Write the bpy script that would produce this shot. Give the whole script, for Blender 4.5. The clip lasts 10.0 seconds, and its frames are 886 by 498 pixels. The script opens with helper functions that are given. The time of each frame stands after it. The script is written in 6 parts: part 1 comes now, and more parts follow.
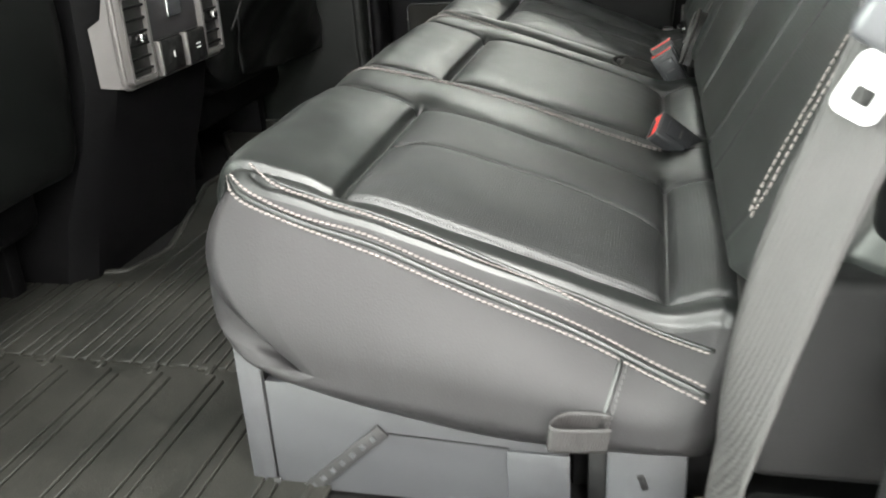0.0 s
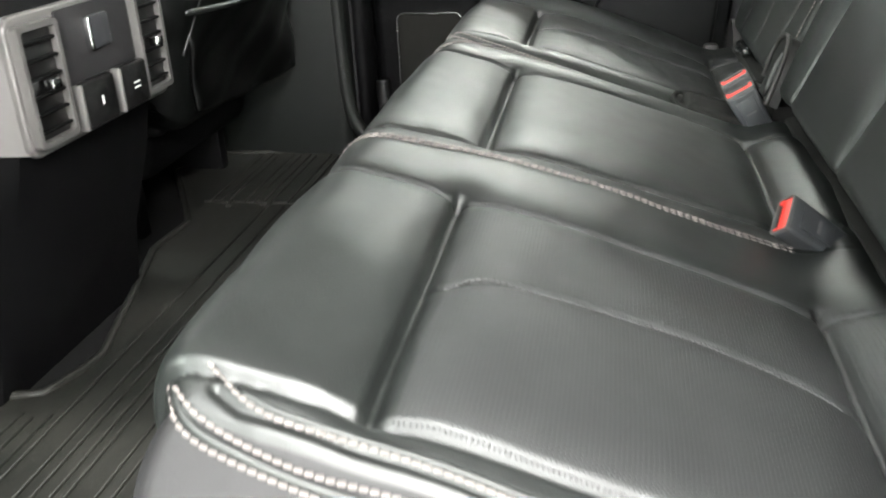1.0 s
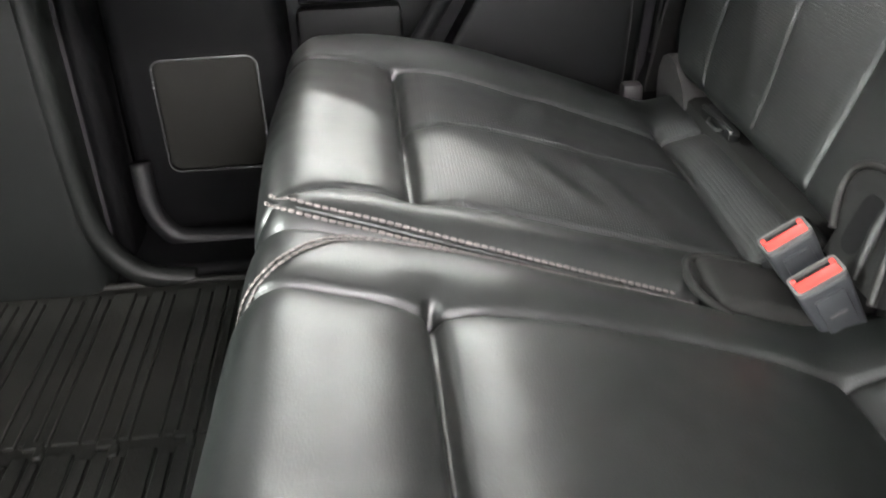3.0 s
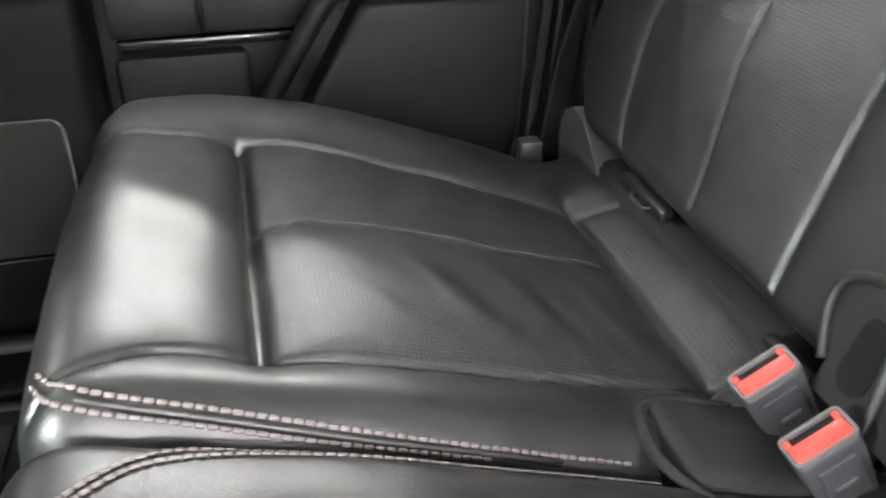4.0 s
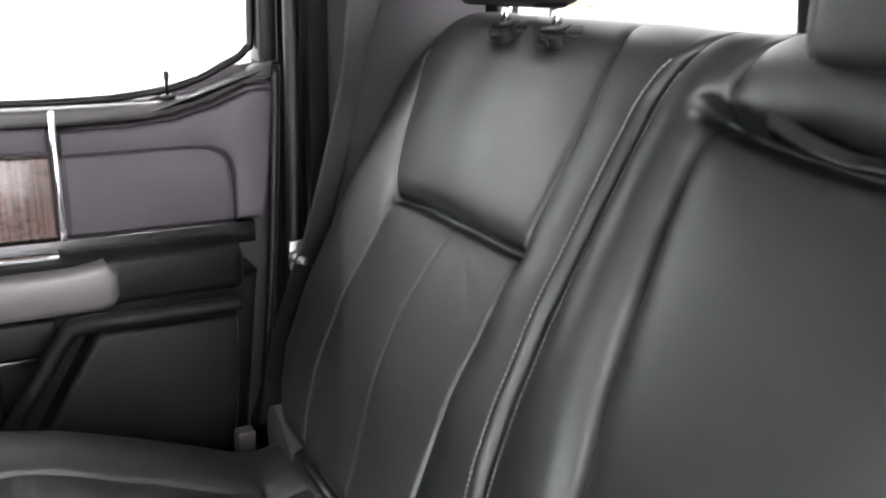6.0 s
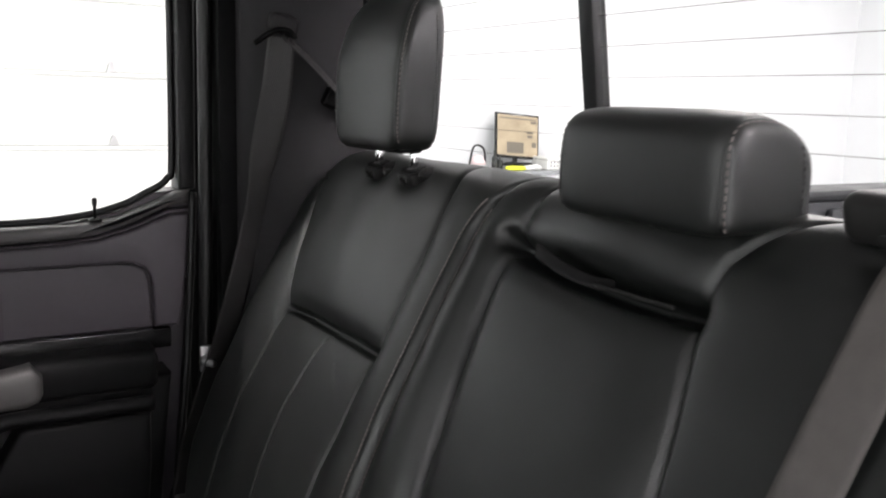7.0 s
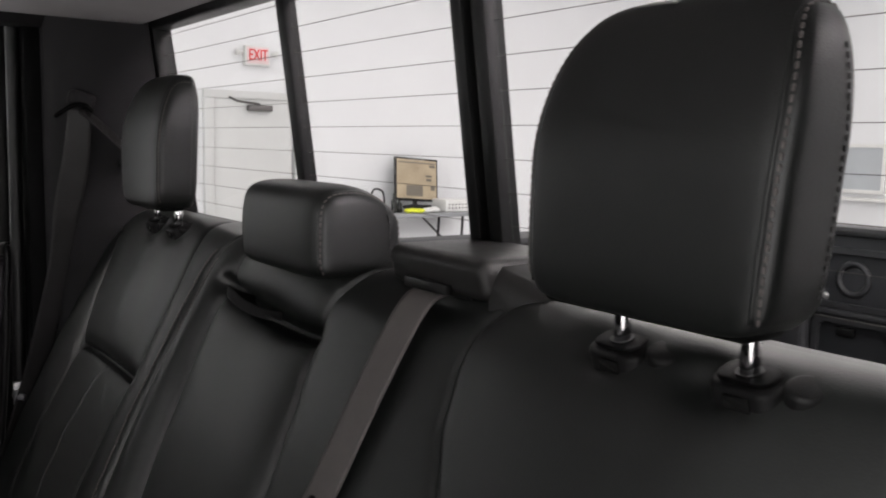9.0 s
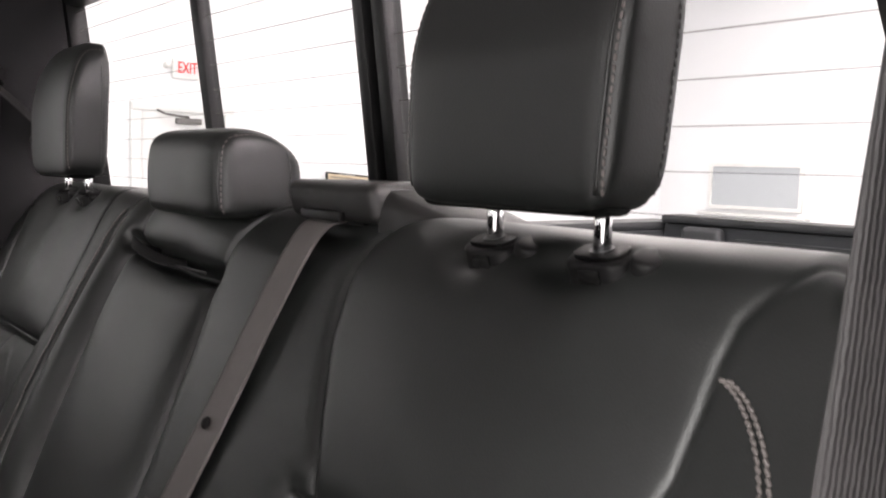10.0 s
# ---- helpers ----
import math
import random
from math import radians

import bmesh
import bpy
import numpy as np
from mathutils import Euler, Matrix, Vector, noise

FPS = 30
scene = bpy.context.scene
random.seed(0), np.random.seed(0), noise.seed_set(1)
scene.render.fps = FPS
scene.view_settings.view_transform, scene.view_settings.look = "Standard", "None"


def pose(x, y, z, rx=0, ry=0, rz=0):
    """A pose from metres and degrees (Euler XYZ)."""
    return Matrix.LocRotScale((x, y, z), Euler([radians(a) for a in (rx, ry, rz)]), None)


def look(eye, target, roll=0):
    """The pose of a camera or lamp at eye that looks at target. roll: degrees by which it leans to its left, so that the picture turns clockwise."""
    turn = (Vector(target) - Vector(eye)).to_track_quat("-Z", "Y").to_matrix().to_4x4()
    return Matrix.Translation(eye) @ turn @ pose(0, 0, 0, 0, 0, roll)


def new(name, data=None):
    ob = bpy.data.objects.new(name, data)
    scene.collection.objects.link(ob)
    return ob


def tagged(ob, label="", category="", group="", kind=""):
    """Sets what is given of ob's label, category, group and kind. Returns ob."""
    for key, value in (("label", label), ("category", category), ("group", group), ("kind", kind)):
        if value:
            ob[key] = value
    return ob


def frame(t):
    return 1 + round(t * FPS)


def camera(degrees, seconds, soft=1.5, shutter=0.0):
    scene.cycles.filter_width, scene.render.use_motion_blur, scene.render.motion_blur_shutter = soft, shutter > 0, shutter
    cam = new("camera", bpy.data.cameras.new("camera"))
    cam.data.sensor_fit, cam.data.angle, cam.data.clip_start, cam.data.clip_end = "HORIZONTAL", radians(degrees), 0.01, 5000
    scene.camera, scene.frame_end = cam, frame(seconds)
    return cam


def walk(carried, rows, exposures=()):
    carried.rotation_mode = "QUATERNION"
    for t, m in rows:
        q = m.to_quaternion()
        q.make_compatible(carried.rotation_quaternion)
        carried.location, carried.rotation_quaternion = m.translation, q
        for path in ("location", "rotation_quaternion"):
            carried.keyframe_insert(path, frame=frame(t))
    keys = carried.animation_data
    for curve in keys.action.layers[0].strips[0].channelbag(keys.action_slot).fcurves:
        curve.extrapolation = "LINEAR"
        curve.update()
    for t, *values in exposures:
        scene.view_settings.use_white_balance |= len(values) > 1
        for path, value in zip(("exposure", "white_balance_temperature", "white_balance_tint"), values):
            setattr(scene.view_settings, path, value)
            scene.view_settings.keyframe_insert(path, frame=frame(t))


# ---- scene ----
cam = camera(53.4, 10.0, soft=1.9, shutter=0.3)
PATH = [
    (0, (0.361, -0.658, 0.692), (-0.084, 1.129, -0.089), -3.5),
    (0.5, (0.272, -0.502, 0.681), (-0.143, 1.287, -0.11), -3.3),
    (1, (0.205, -0.307, 0.694), (-0.154, 1.485, -0.118), -2.9),
    (1.5, (0.117, -0.124, 0.718), (-0.084, 1.673, -0.136), -1.2),
    (2, (0.088, 0.072, 0.73), (0.025, 1.856, -0.172), -0.6),
    (2.2, (0.085, 0.145, 0.735), (0.063, 1.919, -0.188), -1.9),
    (3.3, (0.059, 0.472, 0.752), (0.209, 2.187, -0.266), -1.5),
    (3.5, (0.065, 0.537, 0.72), (0.238, 2.263, -0.275), -0.6),
    (4, (0.091, 0.597, 0.723), (0.482, 2.294, -0.26), -0.6),
    (4.5, (0.096, 0.594, 0.752), (0.671, 2.242, -0.224), -0.1),
    (5, (0.104, 0.556, 0.828), (0.818, 2.208, -0.045), 0.9),
    (5.5, (0.115, 0.474, 0.901), (0.936, 2.151, 0.182), 1.3),
    (6, (0.12, 0.362, 0.946), (1.012, 2.058, 0.374), 1.1),
    (6.2, (0.111, 0.318, 0.975), (1.031, 2.006, 0.425), 0.7),
    (7.3, (0.141, 0.081, 1.013), (1.146, 1.785, 0.723), 1.7),
    (7.5, (0.149, 0.039, 1.041), (1.157, 1.741, 0.747), 1.1),
    (8, (0.188, -0.046, 1.046), (1.221, 1.645, 0.779), 1.1),
    (8.5, (0.205, -0.138, 1.048), (1.289, 1.522, 0.789), 1.2),
    (9, (0.231, -0.201, 1.04), (1.373, 1.424, 0.803), 1.2),
    (9.5, (0.25, -0.236, 1.023), (1.457, 1.345, 0.811), 1.2),
    (10, (0.238, -0.263, 0.956), (1.499, 1.278, 0.775), 1.6),
]
EXPOSURES = [(0, 1.5, 6700, 2), (0.5, 1.69, 6650, 2), (1.0, 1.95, 6600, 2), (1.5, 2.4, 6600, 4), (2.0, 2.18, 6600, 7), (3.5, 2.45, 6600, 10), (4.5, 2.55, 6500, 15), (5.0, 2.8, 6450, 16), (5.5, 2.8, 6400, 16), (6.2, 1.42, 6500, 14), (7.3, 0.05, 6600, 15), (8.0, -0.5, 6600, 15), (9.0, -0.5, 6700, 17), (9.5, -0.15, 6850, 18), (10.0, 0.32, 6850, 20)]
walk(cam, [(t, look(eye, target, roll)) for t, eye, target, roll in PATH], EXPOSURES)


# ---- place ----
# x runs to the rear of the truck, y from the driver's to the passenger's side, z up
from mathutils.bvhtree import BVHTree

# ---- world and lights ----
world = bpy.data.worlds.new("garage_air")
scene.world = world
world.use_nodes = True
world.node_tree.nodes["Background"].inputs[0].default_value = (0.8, 0.9, 1.0, 1)
world.node_tree.nodes["Background"].inputs[1].default_value = 0.02

FLOOR = 0.145
GROUND = -0.48
CEILING = 4.1


def ceiling_lamp(x, y, sx, sy, watts, colour=(1.0, 0.985, 0.96)):
    lamp = bpy.data.lights.new("ceiling_lamp", "AREA")
    lamp.shape, lamp.size, lamp.size_y = "RECTANGLE", sx, sy
    lamp.energy, lamp.color = watts, colour
    ob = new("ceiling_lamp", lamp)
    ob.matrix_world = pose(x, y, CEILING - 0.09)
    return ob


# unseen strip lights, added with places, power and tints that suit the seats
LAMPS = ((-6.4, -2.35, 950), (-6.4, 1.6, 120), (2.4, -5.9, 560), (-2.2, -5.7, 70), (0.5, -1.6, 65), (1.4, -1.7, 150), (4.5, -4.0, 150), (-5.0, 5.5, 60), (1.3, 6.4, 64), (6.0, 4.6, 115), (9.5, 4.6, 92), (9.5, -1.0, 92))
for lx, ly, watts in LAMPS:
    ceiling_lamp(lx, ly, 2.4, 0.25, watts, (0.93, 1.0, 0.965) if lx < -5 else (0.97, 0.93, 1.0) if -1.65 < ly < -1.5 else (1.0, 0.945, 0.975) if ly < -3 else (1.0, 0.985, 0.96))

# added fill lamp in an assumed wall opening ahead of the truck, out of view
FILL_OPENING = (-3.6, 0.4, 2.3)
fill_data = bpy.data.lights.new("bay_daylight", "AREA")
fill_data.shape, fill_data.size, fill_data.size_y = "RECTANGLE", FILL_OPENING[1] - FILL_OPENING[0] - 0.1, FILL_OPENING[2] - GROUND - 0.1
fill_data.energy, fill_data.color = 190, (0.97, 1.0, 0.975)
front_fill = new("bay_daylight", fill_data)
front_fill.matrix_world = look((-8.1, (FILL_OPENING[0] + FILL_OPENING[1]) / 2, (FILL_OPENING[2] + GROUND) / 2), (0, (FILL_OPENING[0] + FILL_OPENING[1]) / 2, (FILL_OPENING[2] + GROUND) / 2))


# ---- materials ----
def material(name, colour, rough=0.5, metal=0.0, spec=0.5, grain=0.0, grain_scale=400.0, kind="noise",
             vary=0.12, vary_scale=9.0, coat=0.0, tint=None, rough_vary=0.1):
    m = bpy.data.materials.new(name)
    m.use_nodes = True
    nt = m.node_tree
    b = nt.nodes["Principled BSDF"]
    b.inputs["Metallic"].default_value = metal
    b.inputs["Specular IOR Level"].default_value = spec
    b.inputs["Coat Weight"].default_value = coat
    geo = nt.nodes.new("ShaderNodeNewGeometry")
    n1 = nt.nodes.new("ShaderNodeTexNoise")
    n1.inputs["Scale"].default_value = vary_scale
    n1.inputs["Detail"].default_value = 6
    nt.links.new(geo.outputs["Position"], n1.inputs["Vector"])
    n2 = nt.nodes.new("ShaderNodeTexNoise")
    n2.inputs["Scale"].default_value = vary_scale * 14
    n2.inputs["Detail"].default_value = 3
    nt.links.new(geo.outputs["Position"], n2.inputs["Vector"])
    add = nt.nodes.new("ShaderNodeMath")
    add.operation = "MULTIPLY_ADD"
    add.inputs[1].default_value, add.inputs[2].default_value = 0.35, 0.0
    nt.links.new(n2.outputs["Fac"], add.inputs[0])
    tot = nt.nodes.new("ShaderNodeMath")
    tot.operation = "MULTIPLY_ADD"
    tot.inputs[1].default_value = 0.65
    nt.links.new(n1.outputs["Fac"], tot.inputs[0])
    nt.links.new(add.outputs[0], tot.inputs[2])
    ramp = nt.nodes.new("ShaderNodeValToRGB")
    other = tint or colour
    ramp.color_ramp.elements[0].position, ramp.color_ramp.elements[1].position = 0.3, 0.7
    ramp.color_ramp.elements[0].color = (*[c * (1 - vary) for c in colour], 1)
    ramp.color_ramp.elements[1].color = (*[min(1, c * (1 + vary)) for c in other], 1)
    nt.links.new(tot.outputs[0], ramp.inputs["Fac"])
    nt.links.new(ramp.outputs["Color"], b.inputs["Base Color"])
    rr = nt.nodes.new("ShaderNodeMapRange")
    rr.inputs["From Min"].default_value, rr.inputs["From Max"].default_value = 0.3, 0.7
    rr.inputs["To Min"].default_value = max(0.02, rough - rough_vary)
    rr.inputs["To Max"].default_value = min(1, rough + rough_vary)
    nt.links.new(tot.outputs[0], rr.inputs["Value"])
    nt.links.new(rr.outputs[0], b.inputs["Roughness"])
    if grain:
        if kind == "cells":
            g = nt.nodes.new("ShaderNodeTexVoronoi")
            out = g.outputs["Distance"]
        else:
            g = nt.nodes.new("ShaderNodeTexNoise")
            g.inputs["Detail"].default_value = 4
            out = g.outputs["Fac"]
        g.inputs["Scale"].default_value = grain_scale
        nt.links.new(geo.outputs["Position"], g.inputs["Vector"])
        bump = nt.nodes.new("ShaderNodeBump")
        bump.inputs["Strength"].default_value = grain
        bump.inputs["Distance"].default_value = 0.001
        nt.links.new(out, bump.inputs["Height"])
        nt.links.new(bump.outputs["Normal"], b.inputs["Normal"])
    return m


def dotted(m, pitch, radius, depth, dark, axis_a, axis_b):
    """Rows of small holes punched through a material, along two directions."""
    nt = m.node_tree
    b = nt.nodes["Principled BSDF"]
    geo = nt.nodes.new("ShaderNodeNewGeometry")
    squares = []
    for k, axis in enumerate((axis_a, axis_b)):
        dot = nt.nodes.new("ShaderNodeVectorMath")
        dot.operation = "DOT_PRODUCT"
        dot.inputs[1].default_value = [c / pitch for c in axis]
        nt.links.new(geo.outputs["Position"], dot.inputs[0])
        fr = nt.nodes.new("ShaderNodeMath")
        fr.operation = "FRACT"
        nt.links.new(dot.outputs["Value"], fr.inputs[0])
        sub = nt.nodes.new("ShaderNodeMath")
        sub.operation = "SUBTRACT"
        sub.inputs[1].default_value = 0.5
        nt.links.new(fr.outputs[0], sub.inputs[0])
        sq = nt.nodes.new("ShaderNodeMath")
        sq.operation = "MULTIPLY"
        nt.links.new(sub.outputs[0], sq.inputs[0])
        nt.links.new(sub.outputs[0], sq.inputs[1])
        squares.append(sq)
    s = nt.nodes.new("ShaderNodeMath")
    nt.links.new(squares[0].outputs[0], s.inputs[0])
    nt.links.new(squares[1].outputs[0], s.inputs[1])
    hole = nt.nodes.new("ShaderNodeMapRange")
    hole.inputs["From Min"].default_value = (radius * 0.7) ** 2
    hole.inputs["From Max"].default_value = (radius * 1.3) ** 2
    nt.links.new(s.outputs[0], hole.inputs["Value"])
    mix = nt.nodes.new("ShaderNodeMix")
    mix.data_type = "RGBA"
    mix.inputs[6].default_value = (*dark, 1)
    src = b.inputs["Base Color"].links[0].from_socket
    nt.links.new(src, mix.inputs[7])
    nt.links.new(hole.outputs[0], mix.inputs[0])
    nt.links.new(mix.outputs[2], b.inputs["Base Color"])
    bump = nt.nodes.new("ShaderNodeBump")
    bump.inputs["Strength"].default_value = 1.0
    bump.inputs["Distance"].default_value = depth
    nt.links.new(hole.outputs[0], bump.inputs["Height"])
    if b.inputs["Normal"].links:
        nt.links.new(b.inputs["Normal"].links[0].from_socket, bump.inputs["Normal"])
    nt.links.new(bump.outputs["Normal"], b.inputs["Normal"])
    return m


# black leather again, with the dim front footwell put into its darker colour
SHADED_LEATHER = material("shaded_black_leather", (0.0026, 0.0030, 0.0028), 0.48, spec=0.12, grain=0.10, grain_scale=620, kind="cells", vary=0.12, vary_scale=6, rough_vary=0.015)
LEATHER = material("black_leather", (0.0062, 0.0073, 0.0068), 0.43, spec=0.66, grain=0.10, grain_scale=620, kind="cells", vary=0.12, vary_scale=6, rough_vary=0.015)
# cushion inserts: light falling on them is put into this paler tone
LIT_PERFORATED = dotted(material("lit_perforated_leather", (0.0165, 0.0172, 0.0174), 0.50, spec=0.62, grain=0.08, grain_scale=620, kind="cells", vary=0.12, vary_scale=6, rough_vary=0.015),
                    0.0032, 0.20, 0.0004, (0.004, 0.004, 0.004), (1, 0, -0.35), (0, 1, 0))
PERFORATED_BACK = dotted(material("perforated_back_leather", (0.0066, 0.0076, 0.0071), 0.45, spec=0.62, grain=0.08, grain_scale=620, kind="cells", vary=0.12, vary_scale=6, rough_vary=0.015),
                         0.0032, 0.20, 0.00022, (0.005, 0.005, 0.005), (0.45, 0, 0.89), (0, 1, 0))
# the cushion's own leather, lightened on the side that faces the open door
LIT_SIDE_LEATHER = material("lit_side_leather", (0.0160, 0.0154, 0.0162), 0.58, spec=0.3, grain=0.10, grain_scale=520, kind="cells", vary=0.12, vary_scale=7, rough_vary=0.05)
THREAD = material("pale_thread", (0.132, 0.116, 0.111), 0.65, vary=0.1, vary_scale=60)
SEAM_THREAD = material("black_thread", (0.05, 0.05, 0.05), 0.7)
PLASTIC = material("charcoal_plastic", (0.0028, 0.0028, 0.0030), 0.52, spec=0.08, grain=0.35, grain_scale=900, vary=0.1)
PLASTIC_MID = material("dark_grey_plastic", (0.0068, 0.0066, 0.0069), 0.5, spec=0.2, grain=0.35, grain_scale=900, vary=0.1)
DOOR_PLASTIC = material("door_lower_plastic", (0.0062, 0.0062, 0.0066), 0.50, spec=0.22, grain=0.35, grain_scale=900, vary=0.1)
GRILLE = material("speaker_cloth", (0.0098, 0.0094, 0.0082), 0.75, spec=0.12, grain=0.5, grain_scale=1200, vary=0.1)
KICK_PLASTIC = material("grey_green_trim_plastic", (0.0062, 0.0071, 0.0064), 0.48, spec=0.22, grain=0.30, grain_scale=900, vary=0.1)
DULL_CHROME = material("dull_chrome", (0.30, 0.30, 0.30), 0.24, metal=1.0, vary=0.05, rough_vary=0.05)
# the pocket's leather, its colour darkened for the shade behind the front seat
SHADED_POCKET_LEATHER = material("shaded_pocket_leather", (0.0012, 0.0013, 0.0012), 0.34, spec=0.20, grain=0.10, grain_scale=620, kind="cells", vary=0.12, vary_scale=6, rough_vary=0.03)
PLASTIC_GLOSS = material("gloss_black_plastic", (0.012, 0.012, 0.012), 0.18, spec=0.5)
TRIM_PALE = material("pale_grey_trim", (0.088, 0.085, 0.084), 0.40, spec=0.4, grain=0.2, grain_scale=900, vary=0.06)
DOOR_VINYL = material("door_vinyl", (0.062, 0.055, 0.063), 0.42, spec=0.4, grain=0.35, grain_scale=700, kind="cells", vary=0.1)
SILVER = material("satin_silver", (0.135, 0.13, 0.126), 0.45, metal=0.45, vary=0.05)
CHROME = material("chrome", (0.85, 0.85, 0.86), 0.08, metal=1.0, vary=0.03, rough_vary=0.03)
STEEL = material("zinc_steel", (0.42, 0.42, 0.42), 0.4, metal=0.8, grain=0.2, grain_scale=300, vary=0.2)
DARK_STEEL = material("dark_steel", (0.035, 0.035, 0.035), 0.45, metal=0.4, vary=0.25)
BOX_PAINT = material("grey_box_paint", (0.042, 0.043, 0.046), 0.42, spec=0.5, grain=0.15, grain_scale=500, vary=0.06)
WEBBING = material("belt_webbing", (0.023, 0.0216, 0.0216), 0.55, spec=0.45, grain=0.3, grain_scale=1500, vary=0.2, vary_scale=60)


def ribbed(m, scale, strength, axis):
    """The ribs of a weave, side by side along an axis, broken up across it."""
    nt = m.node_tree
    b = nt.nodes["Principled BSDF"]
    geo = nt.nodes.new("ShaderNodeNewGeometry")
    dot = nt.nodes.new("ShaderNodeVectorMath")
    dot.operation = "DOT_PRODUCT"
    dot.inputs[1].default_value = axis
    nt.links.new(geo.outputs["Position"], dot.inputs[0])
    z = nt.nodes.new("ShaderNodeSeparateXYZ")
    nt.links.new(geo.outputs["Position"], z.inputs[0])
    pair = nt.nodes.new("ShaderNodeCombineXYZ")
    nt.links.new(dot.outputs["Value"], pair.inputs[0])
    nt.links.new(z.outputs["Z"], pair.inputs[1])
    w = nt.nodes.new("ShaderNodeTexWave")
    w.inputs["Scale"].default_value, w.inputs["Distortion"].default_value = scale, 2.2
    w.inputs["Detail"].default_value, w.inputs["Detail Scale"].default_value = 2, 2.0
    nt.links.new(pair.outputs[0], w.inputs["Vector"])
    bump = nt.nodes.new("ShaderNodeBump")
    bump.inputs["Strength"].default_value, bump.inputs["Distance"].default_value = strength, 0.0008
    nt.links.new(w.outputs["Fac"], bump.inputs["Height"])
    nt.links.new(b.inputs["Normal"].links[0].from_socket, bump.inputs["Normal"])
    nt.links.new(bump.outputs["Normal"], b.inputs["Normal"])
    return m


COVER_PLASTIC = material("grey_cover_plastic", (0.0165, 0.0162, 0.0158), 0.42, spec=0.4, grain=0.3, grain_scale=900, vary=0.1)
BED_CAP = material("bed_cap_plastic", (0.030, 0.031, 0.033), 0.52, spec=0.35, grain=0.3, grain_scale=400, vary=0.2)
# browner webbing for the centre belt, with its stronger light mixed into the colour
LIT_BROWN_WEBBING = material("lit_brown_grey_webbing", (0.118, 0.107, 0.103), 0.6, spec=0.3, grain=0.3, grain_scale=1500, vary=0.15, vary_scale=60)
TAUPE = material("taupe_plastic", (0.017, 0.0155, 0.0148), 0.5, spec=0.35, grain=0.25, grain_scale=900, vary=0.1)
ribbed(WEBBING, 120, 0.55, (1, 0, -0.30))
ribbed(LIT_BROWN_WEBBING, 160, 0.5, (0, 1, 0.13))
RUBBER = material("rubber_mat", (0.0090, 0.0099, 0.0087), 0.55, spec=0.25, grain=0.5, grain_scale=500, vary=0.35, vary_scale=7, tint=(0.0156, 0.0152, 0.0131))
CARPET = material("black_carpet", (0.007, 0.007, 0.007), 0.95, spec=0.1, grain=1.0, grain_scale=900, vary=0.3)
SEAL = material("rubber_seal", (0.005, 0.005, 0.0052), 0.42, spec=0.4)
HEADLINER = material("headliner_cloth", (0.62, 0.605, 0.61), 0.95, spec=0.1, grain=0.5, grain_scale=900, vary=0.08)
PILLAR_CLOTH = material("dark_pillar_trim", (0.016, 0.0150, 0.0162), 0.7, spec=0.25, grain=0.4, grain_scale=900, vary=0.12)
RED = material("red_button", (0.80, 0.045, 0.035), 0.38, spec=0.5, vary=0.06)
BUCKLE = material("buckle_grey", (0.035, 0.036, 0.040), 0.38, spec=0.5, grain=0.1, vary=0.08)
WHITE_MARK = material("white_mark", (0.75, 0.75, 0.75), 0.5)
WALL_WHITE = material("white_wall_paint", (0.78, 0.79, 0.80), 0.6, spec=0.3, grain=0.2, grain_scale=60, vary=0.03, vary_scale=1.2)
DOOR_WHITE = material("white_garage_door", (0.76, 0.76, 0.74), 0.5, spec=0.4, vary=0.03, vary_scale=2)
CONCRETE = material("concrete_floor", (0.54, 0.53, 0.525), 0.6, grain=0.4, grain_scale=40, vary=0.2, vary_scale=1.5)
BEDLINER = material("bedliner", (0.022, 0.023, 0.026), 0.6, spec=0.4, grain=0.8, grain_scale=260, vary=0.25, vary_scale=14)
BODY_PAINT = material("body_paint", (0.05, 0.052, 0.055), 0.25, metal=0.3, coat=0.6, vary=0.03, rough_vary=0.02)
DEFROST = material("defroster_wire", (0.05, 0.045, 0.04), 0.6)
ORANGE = material("orange_plastic", (0.85, 0.24, 0.02), 0.4)
YELLOW = material("yellow_cloth", (0.75, 0.80, 0.05), 0.8)
PAPER = material("white_plastic", (0.72, 0.72, 0.70), 0.5)
BOTTLE = material("dark_bottle", (0.02, 0.022, 0.02), 0.25)
SCREEN_TAN = material("tan_screen", (0.42, 0.34, 0.23), 0.35, vary=0.2, vary_scale=6)
SCREEN_DARK = material("dark_screen_block", (0.16, 0.14, 0.11), 0.35)
GREY_TABLE = material("grey_table_top", (0.28, 0.29, 0.30), 0.45)
EXIT_RED = material("exit_red", (0.75, 0.03, 0.03), 0.5)
EXIT_FACE = material("exit_face", (0.82, 0.66, 0.66), 0.5)
GREY_DOOR = material("grey_painted_door", (0.62, 0.63, 0.62), 0.5, vary=0.03)
GAP_CLOTH = material("brown_grey_cloth", (0.018, 0.0175, 0.017), 0.9, spec=0.1, grain=0.6, grain_scale=900, vary=0.2)
BRACKET = material("grey_bracket", (0.05, 0.047, 0.047), 0.4, spec=0.5, vary=0.1)
CREAM = material("tan_foam", (0.30, 0.25, 0.17), 0.8, vary=0.2)


